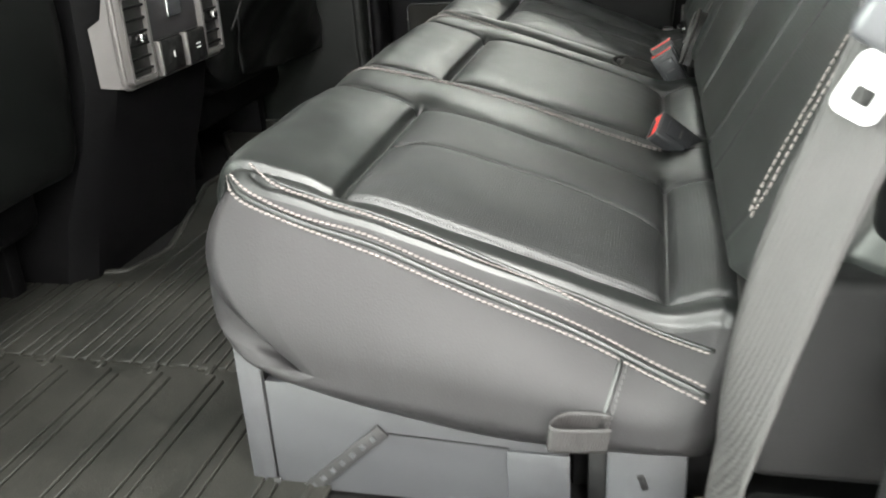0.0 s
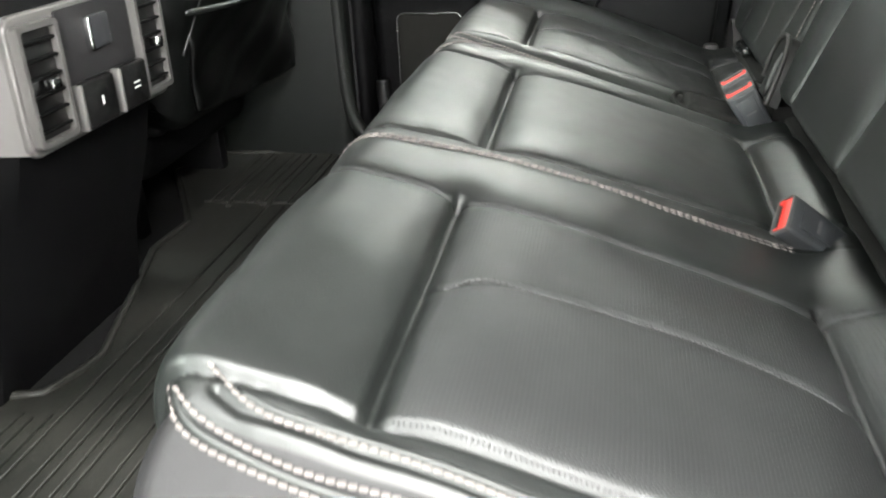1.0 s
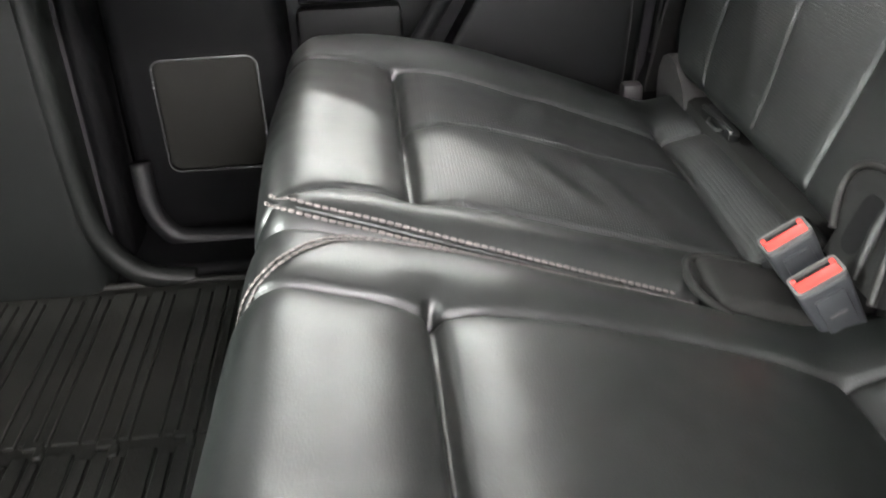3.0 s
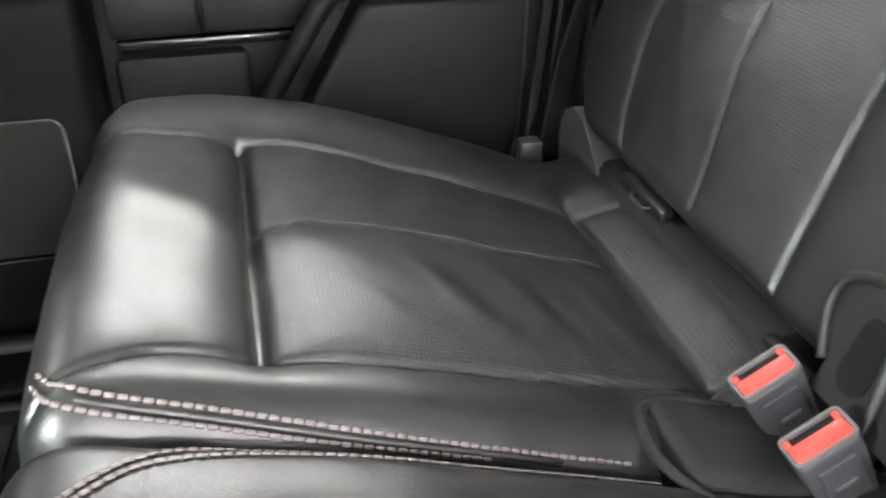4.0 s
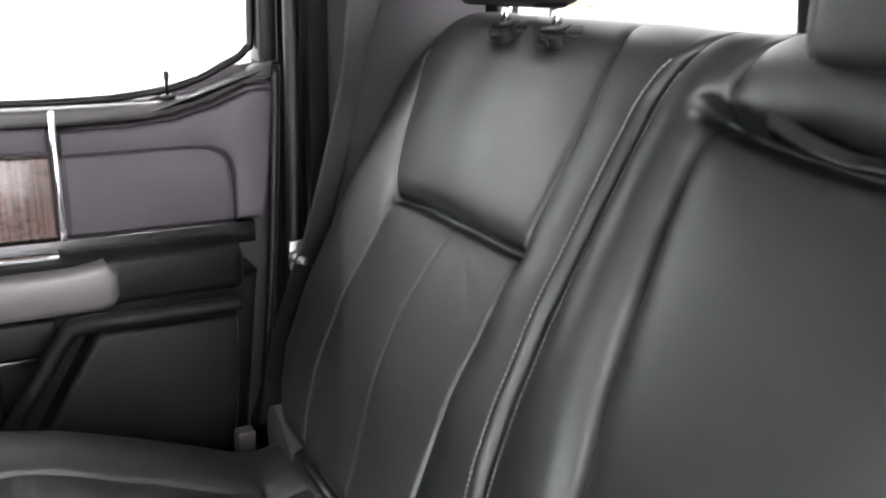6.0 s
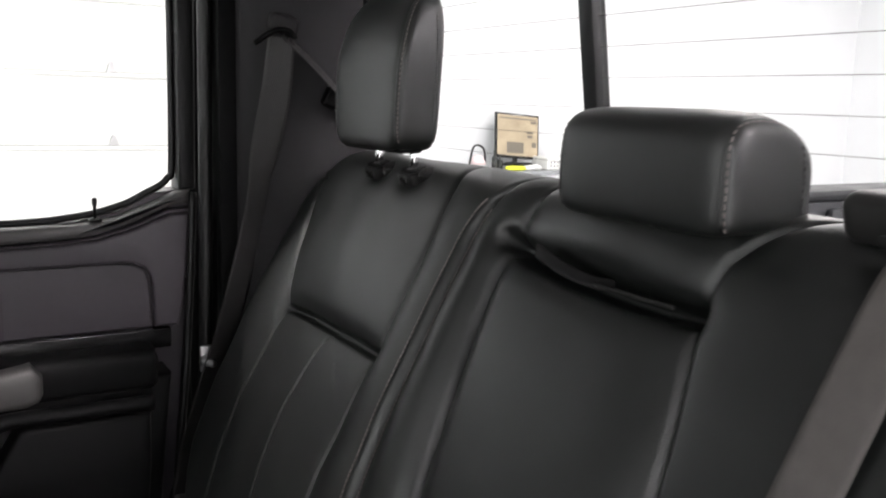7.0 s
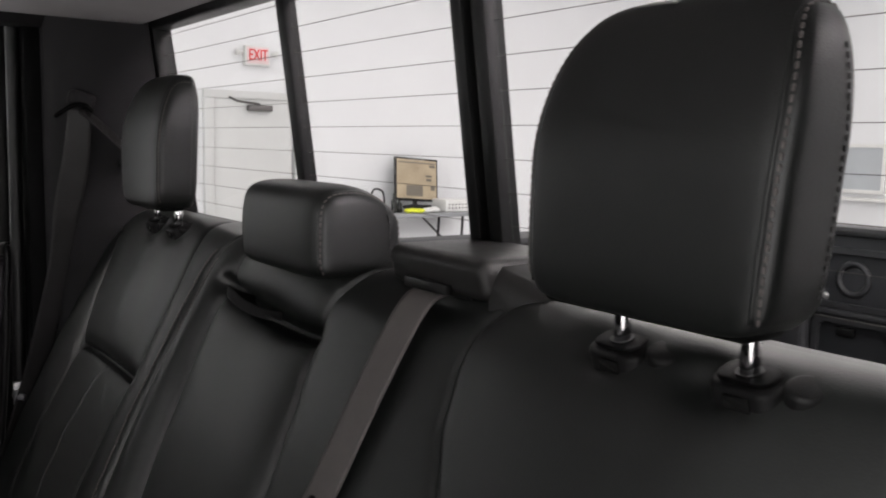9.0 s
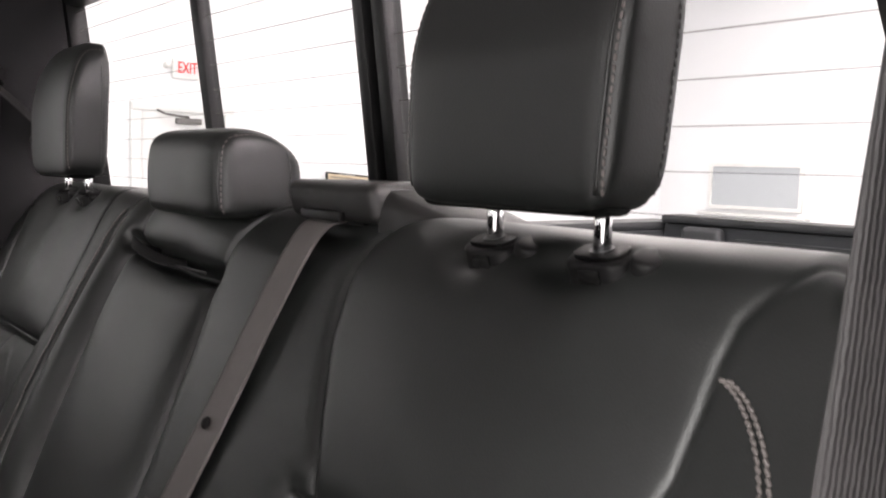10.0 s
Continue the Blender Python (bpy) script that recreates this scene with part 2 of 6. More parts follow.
def wood_material():
    m = material("dark_wood_veneer", (0.085, 0.055, 0.045), 0.3, spec=0.5, coat=0.4, vary=0.3)
    nt = m.node_tree
    b = nt.nodes["Principled BSDF"]
    geo = nt.nodes.new("ShaderNodeNewGeometry")
    mp = nt.nodes.new("ShaderNodeMapping")
    mp.inputs["Scale"].default_value = (190, 40, 5)
    nt.links.new(geo.outputs["Position"], mp.inputs["Vector"])
    n = nt.nodes.new("ShaderNodeTexNoise")
    n.inputs["Scale"].default_value, n.inputs["Detail"].default_value = 1.0, 5
    n.inputs["Distortion"].default_value = 0.4
    nt.links.new(mp.outputs[0], n.inputs["Vector"])
    r = nt.nodes.new("ShaderNodeValToRGB")
    r.color_ramp.elements[0].position, r.color_ramp.elements[1].position = 0.35, 0.7
    r.color_ramp.elements[0].color = (0.05, 0.032, 0.026, 1)
    r.color_ramp.elements[1].color = (0.20, 0.13, 0.105, 1)
    nt.links.new(n.outputs["Fac"], r.inputs["Fac"])
    nt.links.new(r.outputs["Color"], b.inputs["Base Color"])
    return m


WOOD = wood_material()


def glass_material(name, tint):
    m = bpy.data.materials.new(name)
    m.use_nodes = True
    b = m.node_tree.nodes["Principled BSDF"]
    b.inputs["Base Color"].default_value = (*tint, 1)
    b.inputs["Roughness"].default_value = 0.0
    b.inputs["IOR"].default_value = 1.1
    b.inputs["Transmission Weight"].default_value = 1.0
    return m


GLASS = glass_material("clear_glass", (0.96, 0.98, 0.97))


# ---- mesh helpers ----
def thing(name, label, category, group="", kind=""):
    return tagged(new(name), label, category, group, kind)


def mesh_object(name, verts, faces, mat, parent=None, label="", smooth=True):
    me = bpy.data.meshes.new(name)
    me.from_pydata([tuple(v) for v in verts], [], [tuple(int(i) for i in f) for f in faces])
    me.polygons.foreach_set("use_smooth", [smooth] * len(me.polygons))
    me.materials.append(mat)
    me.update()
    ob = new(name, me)
    if parent:
        ob.parent = parent
    if label:
        ob["label"] = label
    return ob


def part(name, bm, mat, parent=None, label="", smooth=True):
    me = bpy.data.meshes.new(name)
    bmesh.ops.recalc_face_normals(bm, faces=bm.faces[:])
    for f in bm.faces:
        f.smooth = smooth
    bm.to_mesh(me)
    bm.free()
    me.materials.append(mat)
    ob = new(name, me)
    if smooth:
        me.set_sharp_from_angle(angle=radians(40))
    if parent:
        ob.parent = parent
    if label:
        ob["label"] = label
    return ob


def add_box(bm, lo, hi, bevel=0.0, segments=2, m=None):
    c = [(a + b) / 2 for a, b in zip(lo, hi)]
    s = [max(1e-4, b - a) for a, b in zip(lo, hi)]
    t = Matrix.Translation(c) @ Matrix.Diagonal((*s, 1))
    r = bmesh.ops.create_cube(bm, size=1, matrix=(m @ t) if m else t)
    if bevel:
        vs = r["verts"]
        es = list({e for v in vs for e in v.link_edges})
        bmesh.ops.bevel(bm, geom=es, offset=min(bevel, 0.49 * min(s)), segments=segments, affect="EDGES", profile=0.5)
    return bm


def box(name, lo, hi, mat, parent=None, label="", bevel=0.004, segments=2, m=None):
    bm = bmesh.new()
    add_box(bm, lo, hi, bevel, segments, m)
    return part(name, bm, mat, parent, label)


def tube_geometry(points, radius, sides=8, closed=False):
    pts = [Vector(p) for p in points]
    n = len(pts)
    verts, faces = [], []
    up = None
    for i, p in enumerate(pts):
        a = pts[i - 1] if (i or closed) else p
        b = pts[(i + 1) % n] if (i < n - 1 or closed) else p
        t = (b - a).normalized()
        if up is None:
            up = t.orthogonal().normalized()
        up = (up - t * up.dot(t)).normalized()
        side = t.cross(up)
        rad = radius[i] if isinstance(radius, (list, tuple)) else radius
        for k in range(sides):
            w = 2 * math.pi * k / sides
            verts.append(p + (up * math.cos(w) + side * math.sin(w)) * rad)
    for i in range(n if closed else n - 1):
        j = (i + 1) % n
        for k in range(sides):
            l = (k + 1) % sides
            faces.append((i * sides + k, i * sides + l, j * sides + l, j * sides + k))
    if not closed:
        faces.append(tuple(range(sides))[::-1])
        faces.append(tuple((n - 1) * sides + k for k in range(sides)))
    return verts, faces


def tube(name, points, radius, mat, parent=None, label="", sides=8, closed=False):
    v, f = tube_geometry(points, radius, sides, closed)
    return mesh_object(name, v, f, mat, parent, label)


def rounded_outline(w, h, r, n=6):
    out = []
    for cx, cy, a0 in ((w / 2 - r, h / 2 - r, 0), (-w / 2 + r, h / 2 - r, 90), (-w / 2 + r, -h / 2 + r, 180), (w / 2 - r, -h / 2 + r, 270)):
        for k in range(n + 1):
            a = radians(a0 + 90 * k / n)
            out.append((cx + r * math.cos(a), cy + r * math.sin(a)))
    return out


def prism(name, outline, place, depth, mat, parent=None, label="", bevel=0.0, smooth=True):
    """A plate with the given outline in the plane of the pose `place` (its x and y), `depth` thick along its z."""
    bm = bmesh.new()
    a = [bm.verts.new(place @ Vector((x, y, 0))) for x, y in outline]
    f = bm.faces.new(a)
    r = bmesh.ops.extrude_face_region(bm, geom=[f])
    vs = [g for g in r["geom"] if isinstance(g, bmesh.types.BMVert)]
    off = (place.to_3x3() @ Vector((0, 0, 1))) * depth
    for v in vs:
        v.co += off
    if bevel:
        es = [e for e in bm.edges if all(v in set(vs) for v in e.verts)]
        bmesh.ops.bevel(bm, geom=es, offset=bevel, segments=3, affect="EDGES", profile=0.5)
    return part(name, bm, mat, parent, label, smooth)


def ring_plate(name, outer, inner, place, depth, mat, parent=None, label=""):
    """A frame between two outlines of as many points."""
    n = len(outer)
    verts, faces = [], []
    for z in (0, depth):
        for o in (outer, inner):
            verts += [place @ Vector((x, y, z)) for x, y in o]
    for i in range(n):
        j = (i + 1) % n
        faces += [(i, j, n + j, n + i), (2 * n + i, 3 * n + i, 3 * n + j, 2 * n + j),
                  (i, 2 * n + i, 2 * n + j, j), (n + i, n + j, 3 * n + j, 3 * n + i)]
    ob = mesh_object(name, verts, faces, mat, parent, label)
    ob.data.set_sharp_from_angle(angle=radians(40))
    return ob


def side_plane(y):
    """A plane that faces the driver's side: x of the outline to the rear, y up, depth towards the cabin."""
    m = Matrix(((1, 0, 0, 0), (0, 0, -1, y), (0, 1, 0, 0), (0, 0, 0, 1)))
    return m


def rear_plane(x):
    """A plane across the truck whose depth runs to the rear: x of the outline along y, y up."""
    return Matrix(((0, 0, 1, x), (1, 0, 0, 0), (0, 1, 0, 0), (0, 0, 0, 1)))


# ---- upholstery ----
def closed_profile(ctrl, n):
    c = np.array(ctrl, float)
    m = len(c)
    out = []
    for i in range(m):
        p0, p1, p2, p3 = c[i - 1], c[i], c[(i + 1) % m], c[(i + 2) % m]
        for k in range(24):
            t = k / 24
            out.append(0.5 * (2 * p1 + (p2 - p0) * t + (2 * p0 - 5 * p1 + 4 * p2 - p3) * t * t + (3 * p1 - p0 - 3 * p2 + p3) * t ** 3))
    out = np.array(out)
    seg = np.linalg.norm(np.roll(out, -1, 0) - out, axis=1)
    arc = np.concatenate(([0], np.cumsum(seg)))
    loop = np.vstack((out, out[:1]))
    s = np.linspace(0, arc[-1], n, endpoint=False)
    pts = np.column_stack((np.interp(s, arc, loop[:, 0]), np.interp(s, arc, loop[:, 1])))
    tan = np.roll(pts, -1, 0) - np.roll(pts, 1, 0)
    tan /= np.linalg.norm(tan, axis=1)[:, None]
    nor = np.column_stack((tan[:, 1], -tan[:, 0]))
    area = np.sum(pts[:, 0] * np.roll(pts[:, 1], -1) - np.roll(pts[:, 0], -1) * pts[:, 1])
    if area < 0:
        nor = -nor
    return pts, nor, s


class Upholstery:
    """A stuffed cover: a closed profile in x and z, carried along y, with seams pressed in and pads raised."""

    def __init__(self, ctrl, left, right, rows=260, step=0.0045, edge=(0.035, 0.035), bulge=(0.03, 0.03), core=None, flare=(0, 0), belly=0.0):
        self.belly = belly
        self.pts, self.nor, self.s = closed_profile(ctrl, rows)
        x, z = self.pts[:, 0], self.pts[:, 1]
        yl = left(x, z) if callable(left) else np.full(rows, left)
        yr = right(x, z) if callable(right) else np.full(rows, right)
        cols = int((np.max(yr) - np.min(yl)) / step) + 1
        u = np.linspace(0, 1, cols)
        u = 0.85 * u + 0.15 * (0.5 - 0.5 * np.cos(np.pi * u))
        self.y = yl[None] + (yr - yl)[None] * u[:, None]
        self.a = np.repeat(self.s[None], cols, 0)
        self.h = np.zeros_like(self.y)
        self.flare = flare
        for d, r, fl in ((self.y - yl[None], edge[0], flare[0]), (yr[None] - self.y, edge[1], flare[1])):
            q = np.clip(r - d, 0, r) * (0.91 if fl else 1.0)
            self.h -= r - np.sqrt(np.maximum(r ** 2 - q ** 2, 0))
        self.yl, self.yr, self.bulge, self.core, self.ends = yl, yr, bulge, core, (0, 0)

    def at(self, x, z):
        return self.s[np.argmin((self.pts[:, 0] - x) ** 2 + (self.pts[:, 1] - z) ** 2)]

    def seam(self, line, depth=0.005, width=0.005, wide=0.0, wide_width=0.02):
        """A groove along points (y, x, z)."""
        p = [(y, self.at(x, z)) for y, x, z in line]
        best = np.full(self.y.shape, 9.0)
        for (y0, a0), (y1, a1) in zip(p, p[1:]):
            dy, da = y1 - y0, a1 - a0
            t = np.clip(((self.y - y0) * dy + (self.a - a0) * da) / max(1e-9, dy * dy + da * da), 0, 1)
            best = np.minimum(best, np.hypot(self.y - y0 - t * dy, self.a - a0 - t * da))
        self.h -= depth * np.exp(-(best / width) ** 2) + wide * np.exp(-(best / wide_width) ** 2)

    def span(self, lo, hi, a0, a1, height, power=4, axis=1):
        """A pad between two border lines, each a number or a run of (x or z, y)."""
        key = self.pts[:, axis]
        lo, hi = [np.full(len(key), b) if isinstance(b, (int, float)) else np.interp(key, [p[0] for p in b], [p[1] for p in b]) for b in (lo, hi)]
        ty = np.abs((2 * self.y - lo[None] - hi[None]) / (hi - lo)[None])
        ta = np.abs((2 * self.a - a0 - a1) / (a1 - a0))
        self.h += height * np.clip(1 - ty ** power, 0, 1) * np.clip(1 - ta ** power, 0, 1)

    def bump(self, y, a, ry, ra, height, turn=0.0):
        dy, da = self.y - y, self.a - a
        c, s = math.cos(turn), math.sin(turn)
        self.h += height * np.exp(-((dy * c + da * s) / ry) ** 2 - ((da * c - dy * s) / ra) ** 2)

    def ripple(self, amount, scale, seed):
        rng = np.random.default_rng(seed)
        for _ in range(14):
            w = rng.uniform(0.5, 1.6) * 2 * np.pi / scale
            t = rng.uniform(0, np.pi)
            self.h += amount / 5 * np.sin(self.y * w * np.cos(t) + self.a * w * np.sin(t) + rng.uniform(0, 6.28))

    def build(self, parent, panels):
        """panels: function of arrays (y, arc) giving a panel's number for each face; the table gives (name, material, label)."""
        pick, table = panels
        rows, cols = len(self.pts), self.y.shape[0]
        X = self.pts[None, :, 0] + self.nor[None, :, 0] * self.h
        Z = self.pts[None, :, 1] + self.nor[None, :, 1] * self.h
        V = np.stack((X, self.y, Z), -1)
        K = 22
        core = self.core(self.pts[:, 0], self.pts[:, 1])
        caps = []
        for side, sign, b in ((0, -1, self.bulge[0]), (-1, 1, self.bulge[1])):
            rings = []
            e = V[side]
            for k in range(1, K + 1):
                q = k / K
                r = e.copy()
                r[:, 0] += (core[0] - e[:, 0]) * q
                r[:, 2] += (core[1] - e[:, 2]) * q
                if self.flare[side]:
                    front = np.exp(-((self.pts[:, 0] + 0.045) / 0.11) ** 2) * self.belly * math.sin(math.pi * q ** 0.85)
                    r[:, 0] -= front
                    r[:, 1] += sign * b * math.sin(math.pi / 2 * min(1, q * 1.15))
                    rings.append(r)
                    continue
                r[:, 1] += sign * b * (0.12 * math.sin(math.pi / 2 * min(1, q * 1.5)) + 0.88 * (0.5 - 0.5 * math.cos(math.pi * min(1, q * 1.5))))
                rings.append(r)
            caps.append(np.array(rings))
        self.grid, self.caps = V, caps
        full = np.concatenate((caps[0][::-1], V, caps[1]))
        n = full.shape[0]
        verts = full.reshape(-1, 3)
        i, j = np.meshgrid(np.arange(n - 1), np.arange(rows), indexing="ij")
        jn = (j + 1) % rows
        quads = np.stack((i * rows + jn, (i + 1) * rows + jn, (i + 1) * rows + j, i * rows + j), -1).reshape(-1, 4)
        ii = np.clip(i - K, 0, cols - 1)
        ids = pick(self.y[ii, j], self.a[ii, j])
        ids = np.where(i < K, self.ends[0], np.where(i >= n - 1 - K, self.ends[1], ids)).reshape(-1)
        self.tree = BVHTree.FromPolygons([tuple(v) for v in verts], [tuple(int(k) for k in q) for q in quads])
        made = {}
        for key, (name, mat, label) in table.items():
            q = quads[ids == key]
            if len(q) == 0:
                continue
            used, inv = np.unique(q, return_inverse=True)
            made[key] = mesh_object(name, verts[used].tolist(), inv.reshape(-1, 4).tolist(), mat, parent, label)
        # the cover's own normals carry over the borders of its panels
        mid = quads.reshape(-1, 4)
        e1 = verts[mid[:, 2]] - verts[mid[:, 0]]
        e2 = verts[mid[:, 3]] - verts[mid[:, 1]]
        fn = np.cross(e1, e2)
        vn = np.zeros_like(verts)
        for k in range(4):
            np.add.at(vn, mid[:, k], fn)
        ln = np.linalg.norm(vn, axis=1)
        ln[ln == 0] = 1
        vn /= ln[:, None]
        for key, ob in made.items():
            used = np.unique(quads[ids == key])
            ob.data.normals_split_custom_set_from_vertices([tuple(v) for v in vn[used]])
        return made


def on_cover(tree, points, lift=0.0):
    out = []
    for p in points:
        co, nor, _, _ = tree.find_nearest(Vector(p))
        out.append((co + nor * lift, nor))
    return out


def resample(points, step):
    p = np.array([tuple(q) for q in points], float)
    d = np.concatenate(([0], np.cumsum(np.linalg.norm(np.diff(p, axis=0), axis=1))))
    n = max(2, int(d[-1] / step) + 1)
    s = np.linspace(0, d[-1], n)
    return [Vector([np.interp(v, d, p[:, k]) for k in range(3)]) for v in s]


def stitch_row(name, tree, points, mat, parent, label="", pitch=0.0062, length=0.0046, radius=0.0011, lift=0.0004, lean=0.0, ease=6, flat=0.65):
    """Single stitches of thread that lie on a cover along a line."""
    line = [p for p, _ in on_cover(tree, resample(points, 0.004), lift)]
    for _ in range(ease):
        line = [line[0]] + [(a + b * 2 + c) / 4 for a, b, c in zip(line, line[1:], line[2:])] + [line[-1]]
    line = resample(line, pitch)
    verts, faces = [], []
    for i in range(len(line) - 1):
        a, b = line[i], line[i + 1]
        t = (b - a).normalized()
        co, nor, _, _ = tree.find_nearest(a)
        side = nor.cross(t).normalized()
        t = (t + side * lean).normalized()
        side = nor.cross(t).normalized()
        c = (a if (a - co).dot(nor) > 0 else co) + nor * lift
        k = len(verts)
        for f, r in ((-0.5, 0.45), (-0.34, 1.0), (0.34, 1.0), (0.5, 0.45)):
            for w in range(6):
                ang = w * math.pi / 3
                verts.append(c + t * (f * length) + (side * math.cos(ang) + nor * math.sin(ang) * flat) * radius * r)
        for r in range(3):
            for w in range(6):
                x = (w + 1) % 6
                faces.append((k + r * 6 + w, k + r * 6 + x, k + r * 6 + 6 + x, k + r * 6 + 6 + w))
        faces.append(tuple(k + w for w in range(6)))
        faces.append(tuple(k + 18 + w for w in range(6)))
    return mesh_object(name, verts, faces, mat, parent, label)


def cord(name, tree, points, mat, parent, label="", radius=0.0018, lift=0.0):
    line = [p for p, _ in on_cover(tree, resample(points, 0.006), lift)]
    for _ in range(8):
        line = [line[0]] + [(a + b * 2 + c) / 4 for a, b, c in zip(line, line[1:], line[2:])] + [line[-1]]
    return tube(name, line, radius, mat, parent, label, sides=6)


def ribbon(name, points, across, width, thick, mat, parent=None, label="", edge=0.0):
    """A strap: points along its middle, one direction across it for each (or one for all)."""
    pts = [Vector(p) for p in points]
    acr = [Vector(a).normalized() for a in across] if isinstance(across[0], (tuple, list, Vector)) else [Vector(across).normalized()] * len(pts)
    verts, faces = [], []
    n = len(pts)
    lanes = 9
    for i, p in enumerate(pts):
        t = (pts[min(i + 1, n - 1)] - pts[max(i - 1, 0)]).normalized()
        a = (acr[i] - t * acr[i].dot(t)).normalized()
        nor = a.cross(t).normalized()
        for s in (1, -1):
            for k in range(lanes):
                w = (k / (lanes - 1) - 0.5) * width
                th = thick * (0.5 if 0 < k < lanes - 1 else 0.25)
                verts.append(p + a * w + nor * (s * th))
    m = 2 * lanes
    for i in range(n - 1):
        for k in range(lanes - 1):
            faces.append((i * m + k, i * m + k + 1, (i + 1) * m + k + 1, (i + 1) * m + k))
            faces.append((i * m + lanes + k + 1, i * m + lanes + k, (i + 1) * m + lanes + k, (i + 1) * m + lanes + k + 1))
        for k, l in ((0, lanes), (2 * lanes - 1, lanes - 1)):
            faces.append((i * m + k, (i + 1) * m + k, (i + 1) * m + l, i * m + l))
    return mesh_object(name, verts, faces, mat, parent, label)


def smooth_path(points, n=40):
    c = [Vector(p) for p in points]
    out = []
    per = max(2, n // (len(c) - 1))
    for i in range(len(c) - 1):
        p0, p1, p2, p3 = c[max(i - 1, 0)], c[i], c[i + 1], c[min(i + 2, len(c) - 1)]
        for k in range(per):
            t = k / per
            out.append(0.5 * (2 * p1 + (p2 - p0) * t + (2 * p0 - 5 * p1 + 4 * p2 - p3) * t * t + (3 * p1 - p0 - 3 * p2 + p3) * t ** 3))
    out.append(c[-1])
    return out


# ---- the garage round the truck ----
box("ground", (-30, -7, GROUND - 0.2), (12, 8.6, GROUND), CONCRETE, label="grey concrete garage floor", bevel=0)
tagged(bpy.data.objects["ground"], category="floor", kind="structure")
# the west wall leaves an assumed opening for the added front fill
for nm, lo, hi in (("wall_north", (-8.2, 8.6, GROUND), (12.2, 8.8, CEILING)), ("wall_south", (-8.2, -7.2, GROUND), (12.2, -7, CEILING)),
                   ("wall_east", (12, -7, GROUND), (12.2, 8.6, CEILING)), ("wall_west", (-8.2, -7, GROUND), (-8, FILL_OPENING[0], CEILING)),
                   ("wall_west", (-8.2, FILL_OPENING[1], GROUND), (-8, 8.6, CEILING)), ("wall_west", (-8.2, FILL_OPENING[0], FILL_OPENING[2]), (-8, FILL_OPENING[1], CEILING))):
    tagged(box(nm, lo, hi, WALL_WHITE, bevel=0), "smooth white painted garage wall", "wall", kind="structure")
tagged(box("ceiling", (-8.2, -7.2, CEILING), (12.2, 8.8, CEILING + 0.2), WALL_WHITE, bevel=0), "white garage ceiling", "ceiling", kind="structure")
# a housing for each added lamp, all out of view
for lx, ly, watts in LAMPS:
    fx = thing("ceiling_light", "long white strip light added on the garage ceiling, out of view", "ceiling light", "garage ceiling lights")
    hx, hy = (0.16, 1.25) if lx < -5 else (1.25, 0.16)
    box("housing", (lx - hx, ly - hy, CEILING - 0.07), (lx + hx, ly + hy, CEILING - 0.003), PAPER, fx, bevel=0.01)


def garage_door():
    d = thing("garage_door", "white sectional overhead garage door with hinges on its ribs", "garage door")
    y = 8.585
    for k in range(5):
        z0 = -0.13 + 0.645 * (k - 1)
        box("section", (-1.6, y - 0.045, max(GROUND, z0)), (2.5, y, z0 + 0.632), DOOR_WHITE, d, bevel=0.006)
        zt = z0 + 0.637
        box("rib", (-1.6, y - 0.075, zt - 0.030), (2.5, y - 0.046, zt + 0.004), DOOR_WHITE, d, bevel=0.006)
        for hx in (-0.9, 0.3, 1.56):
            bm = bmesh.new()
            vs = [bm.verts.new((hx + a, y - 0.047 - c, zt + b)) for c in (0, 0.03) for a, b in ((-0.042, 0.006), (0.042, 0.006), (0.016, 0.10), (-0.010, 0.10))]
            for f in ((0, 1, 2, 3), (4, 7, 6, 5), (0, 4, 5, 1), (1, 5, 6, 2), (2, 6, 7, 3), (3, 7, 4, 0)):
                bm.faces.new([vs[i] for i in f])
            part("hinge", bm, STEEL, d, "pressed steel hinge")
    box("track", (2.5, y - 0.12, GROUND), (2.56, y, 3.0), STEEL, d, "steel roller track")
    return d


garage_door()


def side_door():
    d = tagged(new("door_1"), "grey painted exit door with a closer arm", "door", kind="structure")
    box("leaf", (3.50, 8.55, GROUND + 0.02), (4.36, 8.59, 1.46), GREY_DOOR, d, bevel=0.004)
    box("frame", (3.40, 8.53, 1.46), (4.50, 8.597, 1.54), GREY_DOOR, d, bevel=0.004)
    for x in (3.40, 4.40):
        box("frame", (x, 8.53, GROUND), (x + 0.10, 8.597, 1.459), GREY_DOOR, d, bevel=0.004)
    box("closer", (3.85, 8.48, 1.34), (4.12, 8.549, 1.40), SILVER, d, "grey door closer", bevel=0.01)
    tube("closer_arm", [(3.98, 8.5, 1.41), (3.70, 8.42, 1.43), (3.66, 8.52, 1.47)], 0.012, SILVER, d)
    return d


side_door()


